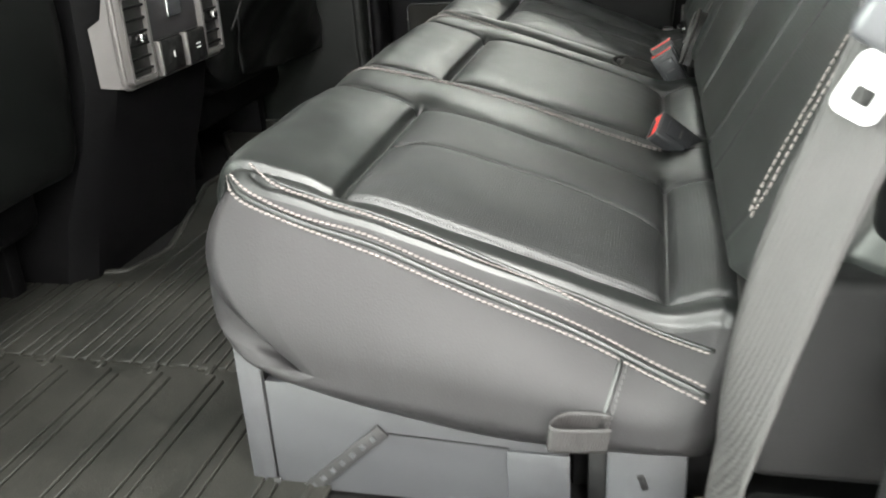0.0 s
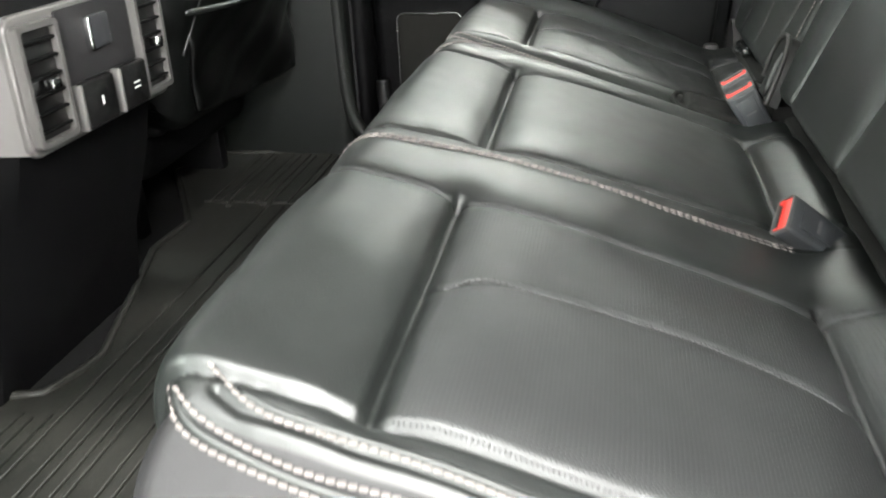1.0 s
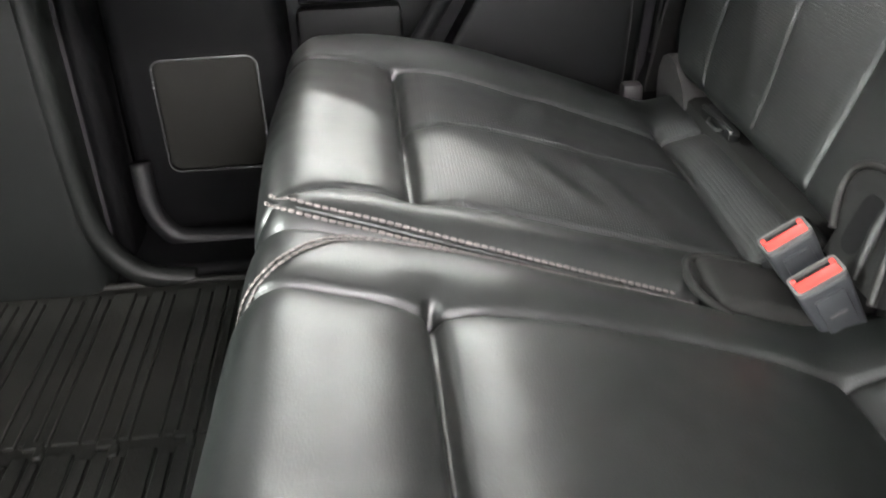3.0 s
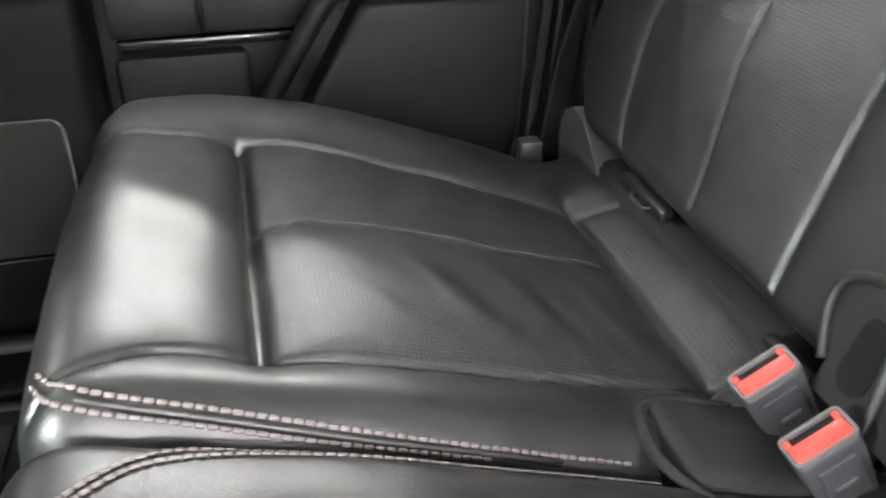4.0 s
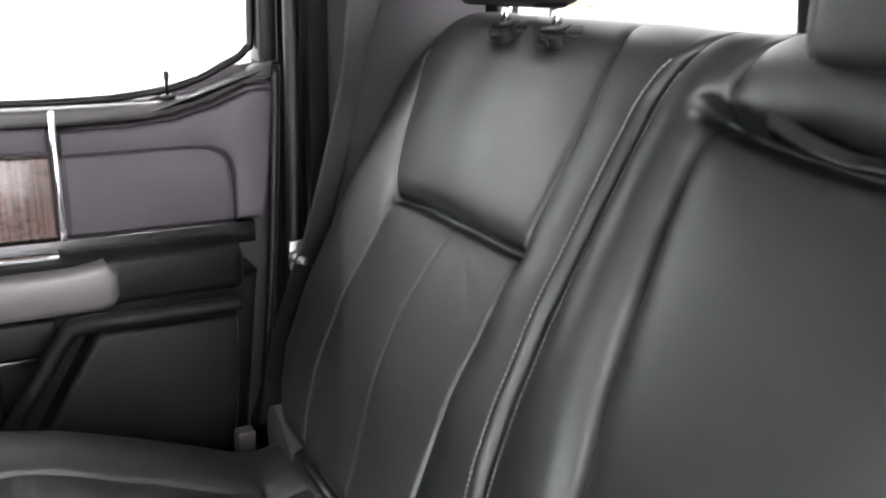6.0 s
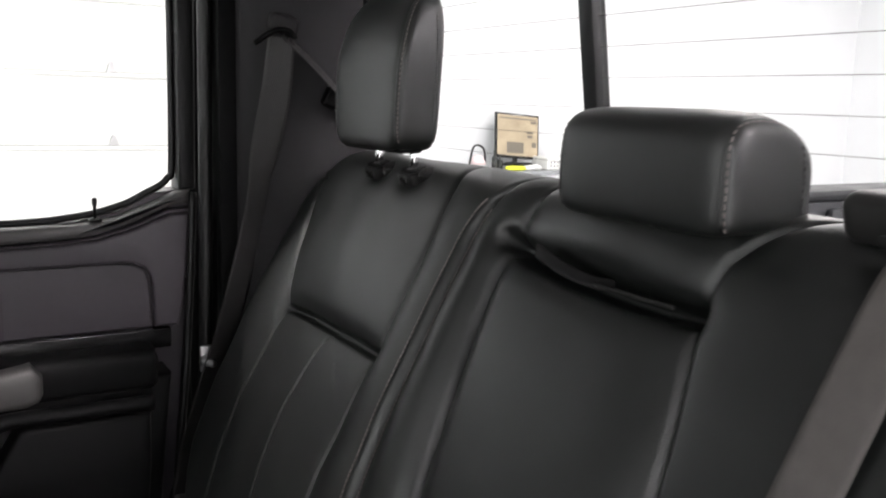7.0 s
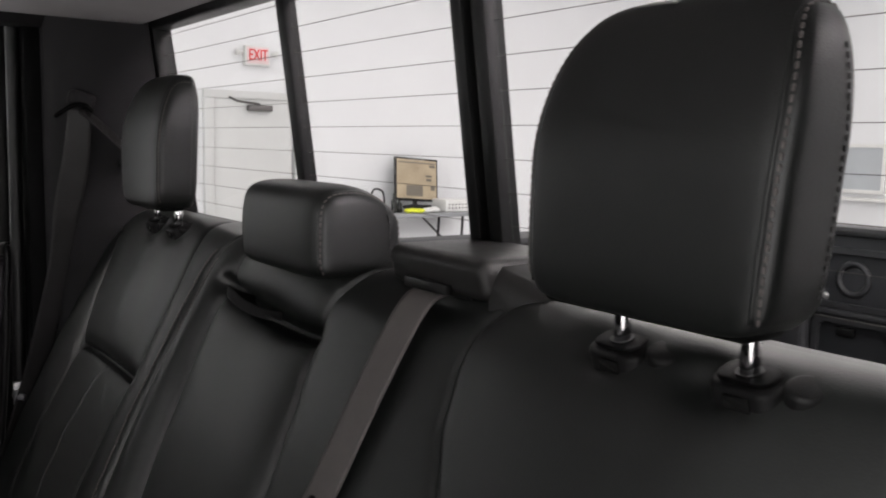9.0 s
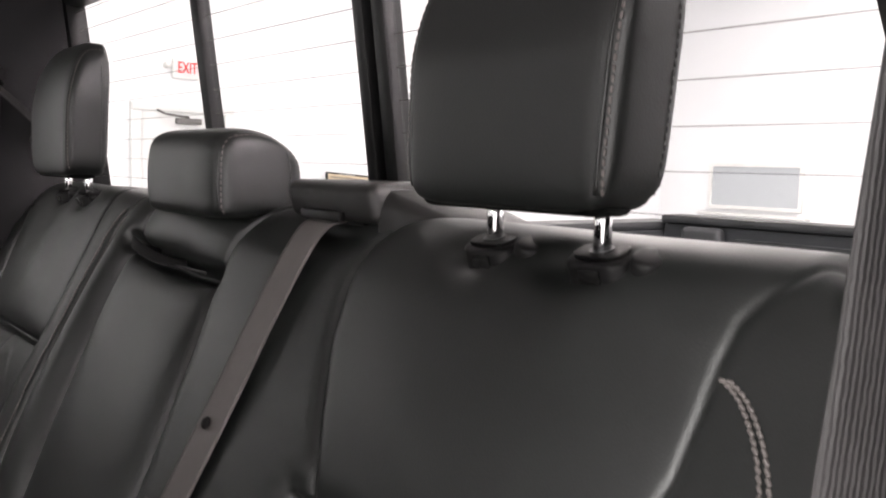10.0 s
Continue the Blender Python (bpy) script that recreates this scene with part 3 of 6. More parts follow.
def exit_sign():
    s = thing("exit_sign", "lit exit sign with red letters on the white wall", "sign")
    box("housing", (3.835, 8.53, 1.805), (4.112, 8.598, 2.01), PAPER, s, bevel=0.012)
    box("face", (3.855, 8.524, 1.825), (4.092, 8.531, 1.990), EXIT_FACE, s, "pale pink face", bevel=0.002)
    cu = bpy.data.curves.new("letters", "FONT")
    cu.body, cu.size, cu.align_x, cu.align_y, cu.extrude = "EXIT", 0.155, "CENTER", "CENTER", 0.004
    ob = new("letters", cu)
    me = bpy.data.meshes.new_from_object(ob)
    bpy.data.objects.remove(ob)
    me.materials.append(EXIT_RED)
    lt = new("letters", me)
    lt.matrix_world = Matrix.Translation((3.974, 8.518, 1.908)) @ Euler((math.pi / 2, 0, 0)).to_matrix().to_4x4() @ Matrix.Diagonal((0.66, 1.06, 1, 1))
    lt.parent = s
    lt["label"] = "red letters"
    for x, a in ((3.815, -1), (4.132, 1)):
        tube("lamp_head", [(x, 8.56, 1.93), (x + a * 0.07, 8.53, 1.93)], [0.02, 0.035], PAPER, s)
    return s


exit_sign()


def work_table():
    t = thing("folding_table", "grey folding work table with black metal legs", "table")
    box("tabletop", (4.72, 7.95, 0.215), (6.55, 8.56, 0.262), GREY_TABLE, t, bevel=0.01)
    for x in (5.05, 6.28):
        for y in (8.02, 8.50):
            tube("leg", [(x, y, 0.22), (x + (0.1 if x < 5.5 else -0.03), y, GROUND)], 0.016, DARK_STEEL, t)
        tube("brace", [(x + (0.42 if x < 5.5 else -0.42), 8.26, 0.21), (x, 8.26, -0.16)], 0.012, DARK_STEEL, t)
        tube("crossbar", [(x, 8.02, -0.16), (x, 8.50, -0.16)], 0.012, DARK_STEEL, t)
    return t


work_table()


def monitor():
    m = thing("monitor", "black framed monitor with a tan page on its screen", "monitor")
    tilt = Matrix.Translation((5.845, 8.33, 0.375)) @ Euler((radians(-9), radians(4), 0)).to_matrix().to_4x4() @ Matrix.Diagonal((0.87, 1, 0.95, 1))
    box("frame", (-0.34, 0, 0.0), (0.34, 0.035, 0.53), PLASTIC_GLOSS, m, bevel=0.008, m=tilt)
    box("screen", (-0.315, -0.003, 0.03), (0.315, 0.004, 0.505), SCREEN_TAN, m, "tan lit page", bevel=0, m=tilt)
    for x0, z0, x1, z1 in ((-0.29, 0.46, 0.29, 0.475), (0.14, 0.30, 0.24, 0.325), (0.15, 0.25, 0.23, 0.28), (-0.17, 0.06, 0.09, 0.19), (0.20, 0.42, 0.29, 0.45), (0.22, 0.14, 0.29, 0.20)):
        box("screen_block", (x0, -0.0065, z0), (x1, -0.004, z1), SCREEN_DARK, m, bevel=0, m=tilt)
    box("foot", (-0.16, -0.10, -0.088), (0.16, 0.10, -0.05), PLASTIC_GLOSS, m, bevel=0.008, m=tilt)
    box("stem", (-0.03, 0.036, -0.06), (0.03, 0.06, 0.25), PLASTIC_GLOSS, m, bevel=0.005, m=tilt)
    return m


monitor()


def lathe(name, rings, place, mat, parent=None, label="", sides=18):
    verts, faces = [], []
    for r, z in rings:
        verts += [place @ Vector((r * math.cos(2 * math.pi * k / sides), r * math.sin(2 * math.pi * k / sides), z)) for k in range(sides)]
    for i in range(len(rings) - 1):
        for k in range(sides):
            l = (k + 1) % sides
            faces.append((i * sides + k, i * sides + l, (i + 1) * sides + l, (i + 1) * sides + k))
    faces += [tuple(range(sides))[::-1], tuple((len(rings) - 1) * sides + k for k in range(sides))]
    return mesh_object(name, verts, faces, mat, parent, label)


def bottle(x, y, h=0.16):
    b = thing("bottle", "small dark bottle on the work table", "bottle", "bottles on the table")
    lathe("body", [(0.03, 0), (0.034, 0.01), (0.034, h * 0.6), (0.014, h * 0.75), (0.014, h * 0.9)], Matrix.Translation((x, y, 0.263)), BOTTLE, b)
    lathe("cap", [(0.016, h * 0.9), (0.016, h)], Matrix.Translation((x, y, 0.263)), BOTTLE, b)


bottle(5.42, 8.15, 0.22)
bottle(5.52, 8.2, 0.16)
bin_ = thing("wire_basket", "white basket with holes on the work table", "basket")
box("shell", (6.06, 8.05, 0.264), (6.48, 8.35, 0.40), PAPER, bin_, bevel=0.012)
for k in range(8):
    for r in range(2):
        box("hole", (6.10 + k * 0.047, 8.046, 0.30 + r * 0.04), (6.116 + k * 0.047, 8.052, 0.316 + r * 0.04), DARK_STEEL, bin_, bevel=0)
cup = thing("paper_cup", "white paper cup on the work table", "cup")
lathe("body", [(0.04, 0), (0.055, 0.13), (0.05, 0.131), (0.037, 0.01)], Matrix.Translation((6.22, 8.42, 0.263)), PAPER, cup)
lamp_ = thing("clamp_lamp", "red and white clamp lamp on the table edge", "lamp")
lathe("shade", [(0.03, 0.10), (0.06, 0.08), (0.10, 0.0), (0.095, 0.0)], Matrix.Translation((5.20, 8.15, 0.33)), EXIT_FACE, lamp_, "red and white shade")
tube("handle", smooth_path([(5.10, 8.15, 0.33), (5.15, 8.15, 0.52), (5.27, 8.15, 0.50), (5.30, 8.15, 0.33)], 18), 0.012, DARK_STEEL, lamp_)
lathe("foot", [(0.07, 0), (0.07, 0.04), (0.03, 0.06)], Matrix.Translation((5.20, 8.15, 0.263)), PAPER, lamp_)
reel = thing("cord_reel", "round orange plastic cord reel hanging under the table", "cord reel")
lathe("disc", [(0.03, -0.04), (0.145, -0.03), (0.15, 0.0), (0.145, 0.03), (0.03, 0.04)], Matrix.Translation((4.80, 7.93, -0.02)) @ Euler((math.pi / 2, 0, 0)).to_matrix().to_4x4(), ORANGE, reel)
tube("hook", [(4.80, 7.93, 0.13), (4.82, 7.96, 0.215)], 0.006, DARK_STEEL, reel)
bmr = bmesh.new()
bmesh.ops.create_icosphere(bmr, subdivisions=3, radius=1, matrix=Matrix.Translation((5.66, 8.08, 0.285)) @ Matrix.Diagonal((0.14, 0.07, 0.03, 1)))
for v in bmr.verts:
    v.co += Vector(noise.noise_vector(v.co * 22)) * 0.018
    v.co.z = max(v.co.z, 0.264)
rag = part("rag", bmr, YELLOW)
tagged(rag, "crumpled bright yellow rag on the work table", "rag")
bmr = bmesh.new()
bmesh.ops.create_icosphere(bmr, subdivisions=3, radius=1, matrix=Matrix.Translation((5.86, 8.06, 0.29)) @ Matrix.Diagonal((0.12, 0.07, 0.035, 1)))
for v in bmr.verts:
    v.co += Vector(noise.noise_vector(v.co * 19)) * 0.02
    v.co.z = max(v.co.z, 0.264)
tagged(part("paper_towel", bmr, PAPER), "crumpled white paper towel on the work table", "paper towel")

# a window in the far wall
win = tagged(new("window_1"), "white framed window in the far garage wall", "window", kind="structure")
place = Matrix(((0, 0, 1, 11.94), (-1, 0, 0, 6.9), (0, 1, 0, 0.82), (0, 0, 0, 1)))
ring_plate("window_frame", rounded_outline(1.52, 0.68, 0.02, 2), rounded_outline(1.42, 0.58, 0.02, 2), place, 0.055, PAPER, win)
PANE_GREY = material("grey_window_pane", (0.45, 0.48, 0.50), 0.08, spec=0.6, vary=0.04)
prism("pane", rounded_outline(1.44, 0.60, 0.02, 2), place @ Matrix.Translation((0, 0, 0.03)), 0.01, PANE_GREY, win)
box("window_sill", (11.85, 6.02, 0.38), (11.995, 7.78, 0.42), PAPER, win)


tap = thing("wall_tap", "small dark brass tap on the far garage wall", "tap")
lathe("flange", [(0.055, 0), (0.055, 0.012), (0.025, 0.02)], Matrix.Translation((7.96, 8.598, -0.12)) @ Euler((math.pi / 2, 0, 0)).to_matrix().to_4x4(), DARK_STEEL, tap)
tube("spout", smooth_path([(7.96, 8.59, -0.12), (7.96, 8.50, -0.12), (7.96, 8.45, -0.16), (7.96, 8.44, -0.23)], 16), 0.014, DARK_STEEL, tap)
tube("handle", [(7.915, 8.50, -0.06), (8.005, 8.50, -0.06)], 0.010, DARK_STEEL, tap)
tube("stem", [(7.96, 8.50, -0.12), (7.96, 8.50, -0.05)], 0.010, DARK_STEEL, tap)


# ---- the truck's shell ----
def shell():
    tagged(box("headliner", (-1.35, -0.10, 1.295), (0.74, 1.53, 1.33), HEADLINER, bevel=0.012), "grey cloth headliner under the cab roof", "headliner", kind="structure")
    tagged(box("headliner", (0.46, -0.09, 1.246), (0.735, 1.488, 1.297), HEADLINER, bevel=0.018, segments=4), "grey cloth headliner edge over the rear window", "headliner", kind="structure")
    tagged(box("roof", (-1.4, -0.2, 1.335), (0.84, 1.63, 1.37), BODY_PAINT, bevel=0.01), "dark painted cab roof", "roof", kind="structure")
    tagged(box("floor", (-1.9, -0.17, FLOOR - 0.06), (0.80, 1.60, FLOOR - 0.012), CARPET, bevel=0), "black carpeted cab floor", "floor", kind="structure")
    # lower rear wall of the cab behind the seats
    tagged(box("wall_back", (0.815, -0.18, -0.1), (0.87, 1.61, 0.885), PILLAR_CLOTH, bevel=0.01), "dark trimmed rear wall of the cab", "wall", kind="structure")
    tagged(box("dashboard", (-1.9, -0.17, -0.1), (-1.25, 1.60, 0.70), PLASTIC, bevel=0.05, segments=4), "black dashboard at the front of the cab", "dashboard", kind="structure")
    # front doors and pillars, both sides
    for nm, y0, y1 in (("front_door_panel", -0.22, -0.16), ("front_door_panel", 1.60, 1.68)):
        tagged(box(nm, (-1.6, y0, -0.1), (-0.45, y1, 0.76), PLASTIC, bevel=0.015), "black front door panel", "door", kind="structure")
    for y0, y1 in ((-0.20, -0.12), (1.44, 1.60)):
        bm = bmesh.new()
        add_box(bm, (-0.50, y0, -0.1), (-0.30, y1, 0.74), 0.03, 4)
        add_box(bm, (-0.42, y0, 0.70), (-0.30, y1, 1.30), 0.03, 4)
        tagged(part("pillar", bm, PILLAR_CLOTH), "dark grey plastic pillar between the doors", "pillar", kind="structure")
    for y0, y1 in ((-0.18, -0.10), (1.53, 1.61)):
        tagged(box("roof_rail", (-1.35, y0, 1.235), (0.76, y1, 1.334), PILLAR_CLOTH, bevel=0.02, segments=3), "dark grey roof rail trim", "trim", kind="structure")
        bm = bmesh.new()
        add_box(bm, (-0.04, -0.03, 0), (0.04, 0.03, 0.85), 0.01, 2, Matrix.Translation((-1.65, (y0 + y1) / 2, 0.70)) @ Euler((0, radians(28), 0)).to_matrix().to_4x4())
        tagged(part("pillar", bm, PILLAR_CLOTH), "slanted windscreen pillar", "pillar", kind="structure")
    # sills
    for y0, y1 in ((-0.27, -0.10), (1.54, 1.68)):
        tagged(box("door_sill", (-1.2, y0, -0.12), (0.60, y1, FLOOR - 0.005), PLASTIC, bevel=0.015, segments=3), "black plastic door sill", "sill", kind="structure")
    # closing strips outside the door gaps
    tagged(box("body_side", (0.462, 1.738, -0.12), (0.524, 1.775, 0.825), SEAL, bevel=0), "dark body side behind the door seals", "wall", kind="structure")
    for x0, x1 in ((-0.44, -0.25), (0.525, 0.62)):
        tagged(box("body_side", (x0, 1.738, -0.12), (x1, 1.775, 1.33), SEAL, bevel=0), "dark body side behind the door seals", "wall", kind="structure")
        tagged(box("body_edge", (x0, 1.60, 1.262), (x1, 1.738, 1.33), SEAL, bevel=0), "dark body edge over the door", "wall", kind="structure")
    tagged(box("body_side", (-0.62, 1.738, -0.15), (0.62, 1.775, 0.20), SEAL, bevel=0), "dark body side under the door", "wall", kind="structure")
    # outer skin at the rear corners
    for y0, y1 in ((-0.26, -0.19), (1.62, 1.69)):
        tagged(box("cab_side", (0.60, y0, -0.2), (0.79, y1, 1.30), BODY_PAINT, bevel=0.01), "painted side of the cab", "wall", kind="structure")


shell()


def kick_pillar():
    """The lower trim of the passenger side pillar, with its rolled edge."""
    bm = bmesh.new()
    add_box(bm, (-0.60, 1.37, FLOOR - 0.03), (-0.310, 1.45, 0.72), 0.022, 5)
    tagged(part("pillar_trim", bm, KICK_PLASTIC), "dark grey lower pillar trim beside the floor", "trim", kind="structure")
    tagged(tube("trim", smooth_path([(-0.323, 1.383, 0.72), (-0.321, 1.383, 0.40), (-0.312, 1.384, 0.24), (-0.27, 1.385, FLOOR + 0.02), (-0.20, 1.395, FLOOR - 0.004)], 40), 0.015, KICK_PLASTIC), "rolled edge of the pillar trim", "trim", kind="structure")
    # black strip stands for the deep shade between pillar and door
    tagged(box("door_seal", (-0.3095, 1.436, FLOOR - 0.02), (-0.284, 1.52, 1.24), PLASTIC, bevel=0.012, segments=3), "black strip that fills the shaded gap of the door jamb", "trim", kind="structure")
    tagged(box("sill_trim", (-0.30, 1.40, FLOOR - 0.03), (0.46, 1.535, FLOOR + 0.012), PLASTIC, bevel=0.012, segments=3), "black sill trim inside the door", "trim", kind="structure")


kick_pillar()


# ---- passenger rear door ----
def rear_door():
    d = tagged(new("door_2"), "closed rear passenger door with padded dark panels and silver pull", "door", kind="structure")
    # skin with the rising window line
    sill = [(-0.29, 0.775), (0.20, 0.775), (0.33, 0.783), (0.40, 0.800), (0.455, 0.828), (0.508, 0.836)]
    outline = [(-0.29, 0.08), (0.40, 0.08), (0.475, 0.30), (0.497, 0.50), (0.510, 0.834)] + sill[::-1][1:]
    prism("skin", outline, side_plane(1.735), 0.055, DOOR_VINYL, d)
    # upper padded panel, whose rear end sweeps up to the window corner
    up = [(-0.29, 0.595), (0.482, 0.596), (0.492, 0.64), (0.500, 0.70), (0.506, 0.76), (0.508, 0.803), (0.471, 0.801), (0.42, 0.778), (0.36, 0.760), (0.30, 0.754), (0.20, 0.750), (-0.29, 0.750)]
    prism("upper_panel", up, side_plane(1.681), 0.022, DOOR_VINYL, d, "dark violet-grey padded panel", bevel=0.008)
    ledge = [(-0.29, 0.755), (0.20, 0.755), (0.33, 0.760), (0.42, 0.785), (0.471, 0.808), (0.505, 0.812), (0.508, 0.836), (0.485, 0.830), (0.448, 0.813), (0.389, 0.790), (0.33, 0.781), (0.20, 0.779), (-0.29, 0.779)]
    prism("window_ledge", ledge, side_plane(1.69), 0.045, TRIM_PALE, d, "pale grey ledge under the window", bevel=0.008)
    # dark pocket of the upper panel with a rounded end
    pocket = [(0.211, 0.600), (0.436, 0.600), (0.439, 0.64), (0.438, 0.675), (0.434, 0.692), (0.425, 0.704), (0.410, 0.711), (0.390, 0.713), (0.211, 0.711)]
    prism("recess_panel", pocket, side_plane(1.664), 0.006, DOOR_VINYL, d, "smooth lilac-grey inset panel", bevel=0.002)
    brow = [(0.207, 0.714), (0.390, 0.716), (0.412, 0.714), (0.428, 0.706), (0.437, 0.694), (0.441, 0.675), (0.442, 0.603), (0.482, 0.603), (0.491, 0.64), (0.498, 0.70), (0.503, 0.76), (0.504, 0.796), (0.471, 0.794), (0.42, 0.773), (0.36, 0.756), (0.30, 0.750), (0.207, 0.747)]
    prism("panel_brow", brow, side_plane(1.662), 0.020, DOOR_VINYL, d, "padded surround of the inset panel", bevel=0.006)
    # wood veneer with chrome strip
    prism("wood_panel", [(0.062, 0.602), (0.192, 0.602), (0.192, 0.714), (0.062, 0.718)], side_plane(1.660), 0.016, WOOD, d, "dark brown wood veneer", bevel=0.004)
    prism("wood_panel", [(-0.22, 0.602), (0.046, 0.602), (0.046, 0.718), (-0.22, 0.724)], side_plane(1.660), 0.016, WOOD, d, "dark brown wood veneer", bevel=0.004)
    prism("soft_strip", [(-0.22, 0.728), (0.192, 0.719), (0.192, 0.754), (-0.22, 0.756)], side_plane(1.660), 0.018, DOOR_VINYL, d, "pale lilac-grey padded strip", bevel=0.006)
    for cx, top in ((0.200, 0.180), (0.054, 0.122)):
        bm = bmesh.new()
        add_box(bm, (-0.005, -0.008, 0), (0.005, 0.008, top), 0.003, 2, Matrix.Translation((cx, 1.642, 0.598)))
        part("chrome_strip", bm, CHROME, d, "bright chrome strip")
    # black slot over the armrest, armrest and silver pull
    box("slot", (-0.28, 1.640, 0.566), (0.470, 1.672, 0.600), PLASTIC_GLOSS, d, "gloss black slot", bevel=0.004)
    arm = [(-0.25, 0.512), (0.425, 0.512), (0.435, 0.520), (0.438, 0.56), (0.432, 0.580), (-0.25, 0.578)]
    prism("armrest", arm, side_plane(1.672), 0.085, DOOR_PLASTIC, d, "black armrest", bevel=0.014)
    pull = [(-0.20, 0.510), (0.231, 0.511), (0.252, 0.517), (0.259, 0.530), (0.259, 0.560), (0.243, 0.579), (0.20, 0.574), (-0.20, 0.568)]
    prism("pull_handle", pull, side_plane(1.600), 0.030, SILVER, d, "satin silver pull handle", bevel=0.012)
    box("switch_strip", (-0.18, 1.606, 0.580), (0.19, 1.640, 0.588), CHROME, d, "chrome line above the pull", bevel=0.002)
    # lower door: a padded speaker side and a map pocket
    low = [(-0.29, 0.10), (0.37, 0.10), (0.438, 0.26), (0.448, 0.40), (0.462, 0.53), (-0.29, 0.53)]
    prism("lower_panel", low, side_plane(1.681), 0.075, DOOR_PLASTIC, d, bevel=0.01)
    mp = [(0.090, 0.26), (0.398, 0.26), (0.408, 0.32), (0.414, 0.40), (0.415, 0.486), (0.232, 0.488), (0.221, 0.483)]
    prism("map_pocket", mp, side_plane(1.606), 0.055, DOOR_PLASTIC, d, "black map pocket", bevel=0.010)
    rim = smooth_path([(0.055, 1.552, 0.29), (0.106, 1.548, 0.375), (0.160, 1.545, 0.460), (0.184, 1.545, 0.494), (0.206, 1.545, 0.506), (0.31, 1.548, 0.505), (0.418, 1.552, 0.503)], 42)
    tube("pocket_rim", rim, 0.0125, DOOR_PLASTIC, d, "raised dark rim of the pocket", sides=10)
    box("slot", (-0.04, 1.588, 0.442), (0.150, 1.607, 0.453), PLASTIC_GLOSS, d, bevel=0.003)
    box("door_bin", (-0.045, 1.575, 0.26), (0.10, 1.606, 0.439), PLASTIC_MID, d, bevel=0.012)
    box("bin_panel", (-0.045, 1.580, 0.457), (0.050, 1.606, 0.505), PLASTIC_MID, d, bevel=0.006)
    box("bin_panel", (0.053, 1.580, 0.457), (0.175, 1.606, 0.505), PLASTIC_MID, d, bevel=0.006)
    # speaker with chrome frame
    box("speaker_pod", (-0.285, 1.512, 0.14), (-0.055, 1.606, 0.53), PLASTIC, d, bevel=0.025, segments=4)
    c = Matrix.Translation((-0.163, 0, 0.325))
    pl = c @ side_plane(1.514)
    prism("speaker_grille", rounded_outline(0.132, 0.152, 0.014), pl, 0.006, GRILLE, d, "dark speaker grille", bevel=0.002)
    ring_plate("speaker_frame", rounded_outline(0.139, 0.159, 0.016), rounded_outline(0.1335, 0.1535, 0.013), pl, 0.009, DULL_CHROME, d, "thin bright metal frame")
    tube("bin_lip", smooth_path([(-0.268, 1.495, 0.268), (-0.264, 1.485, 0.21), (-0.250, 1.480, 0.178), (-0.226, 1.478, 0.160), (-0.155, 1.478, 0.154), (-0.05, 1.478, 0.154)], 30), 0.015, DOOR_PLASTIC, d, "rounded lip of the door bin")
    # lock pin
    lathe("pin_base", [(0.011, 0), (0.011, 0.003), (0.007, 0.006)], Matrix.Translation((0.355, 1.655, 0.786)), SEAL, d)
    lathe("lock_pin", [(0.0028, 0), (0.0028, 0.022), (0.0042, 0.026), (0.0042, 0.034), (0.002, 0.036)], Matrix.Translation((0.355, 1.655, 0.789)), SEAL, d, "black lock pin", sides=10)
    # window frame of the door and its glass
    prism("window_frame", [(0.492, 0.834), (0.520, 0.834), (0.525, 1.25), (0.494, 1.25)], side_plane(1.72), 0.06, SEAL, d, "black window frame", bevel=0.006)
    box("window_frame", (-0.30, 1.66, 0.777), (-0.255, 1.72, 1.25), SEAL, d, bevel=0.006)
    tube("window_seal", smooth_path([(-0.25, 1.688, 0.783), (0.20, 1.688, 0.783), (0.33, 1.688, 0.791), (0.40, 1.688, 0.807), (0.44, 1.688, 0.826), (0.478, 1.688, 0.850), (0.487, 1.688, 0.90), (0.489, 1.688, 1.25)], 60), 0.006, SEAL, d, "black rubber seal round the glass")
    g = box("window_glass", (-0.27, 1.705, 0.76), (0.49, 1.709, 1.25), GLASS, d, "clear side glass", bevel=0)
    g.visible_shadow = False
    tube("door_edge_seal", smooth_path([(0.470, 1.63, 0.33), (0.494, 1.64, 0.55), (0.512, 1.65, 0.83)], 20), 0.007, SEAL, d)
    return d


rear_door()


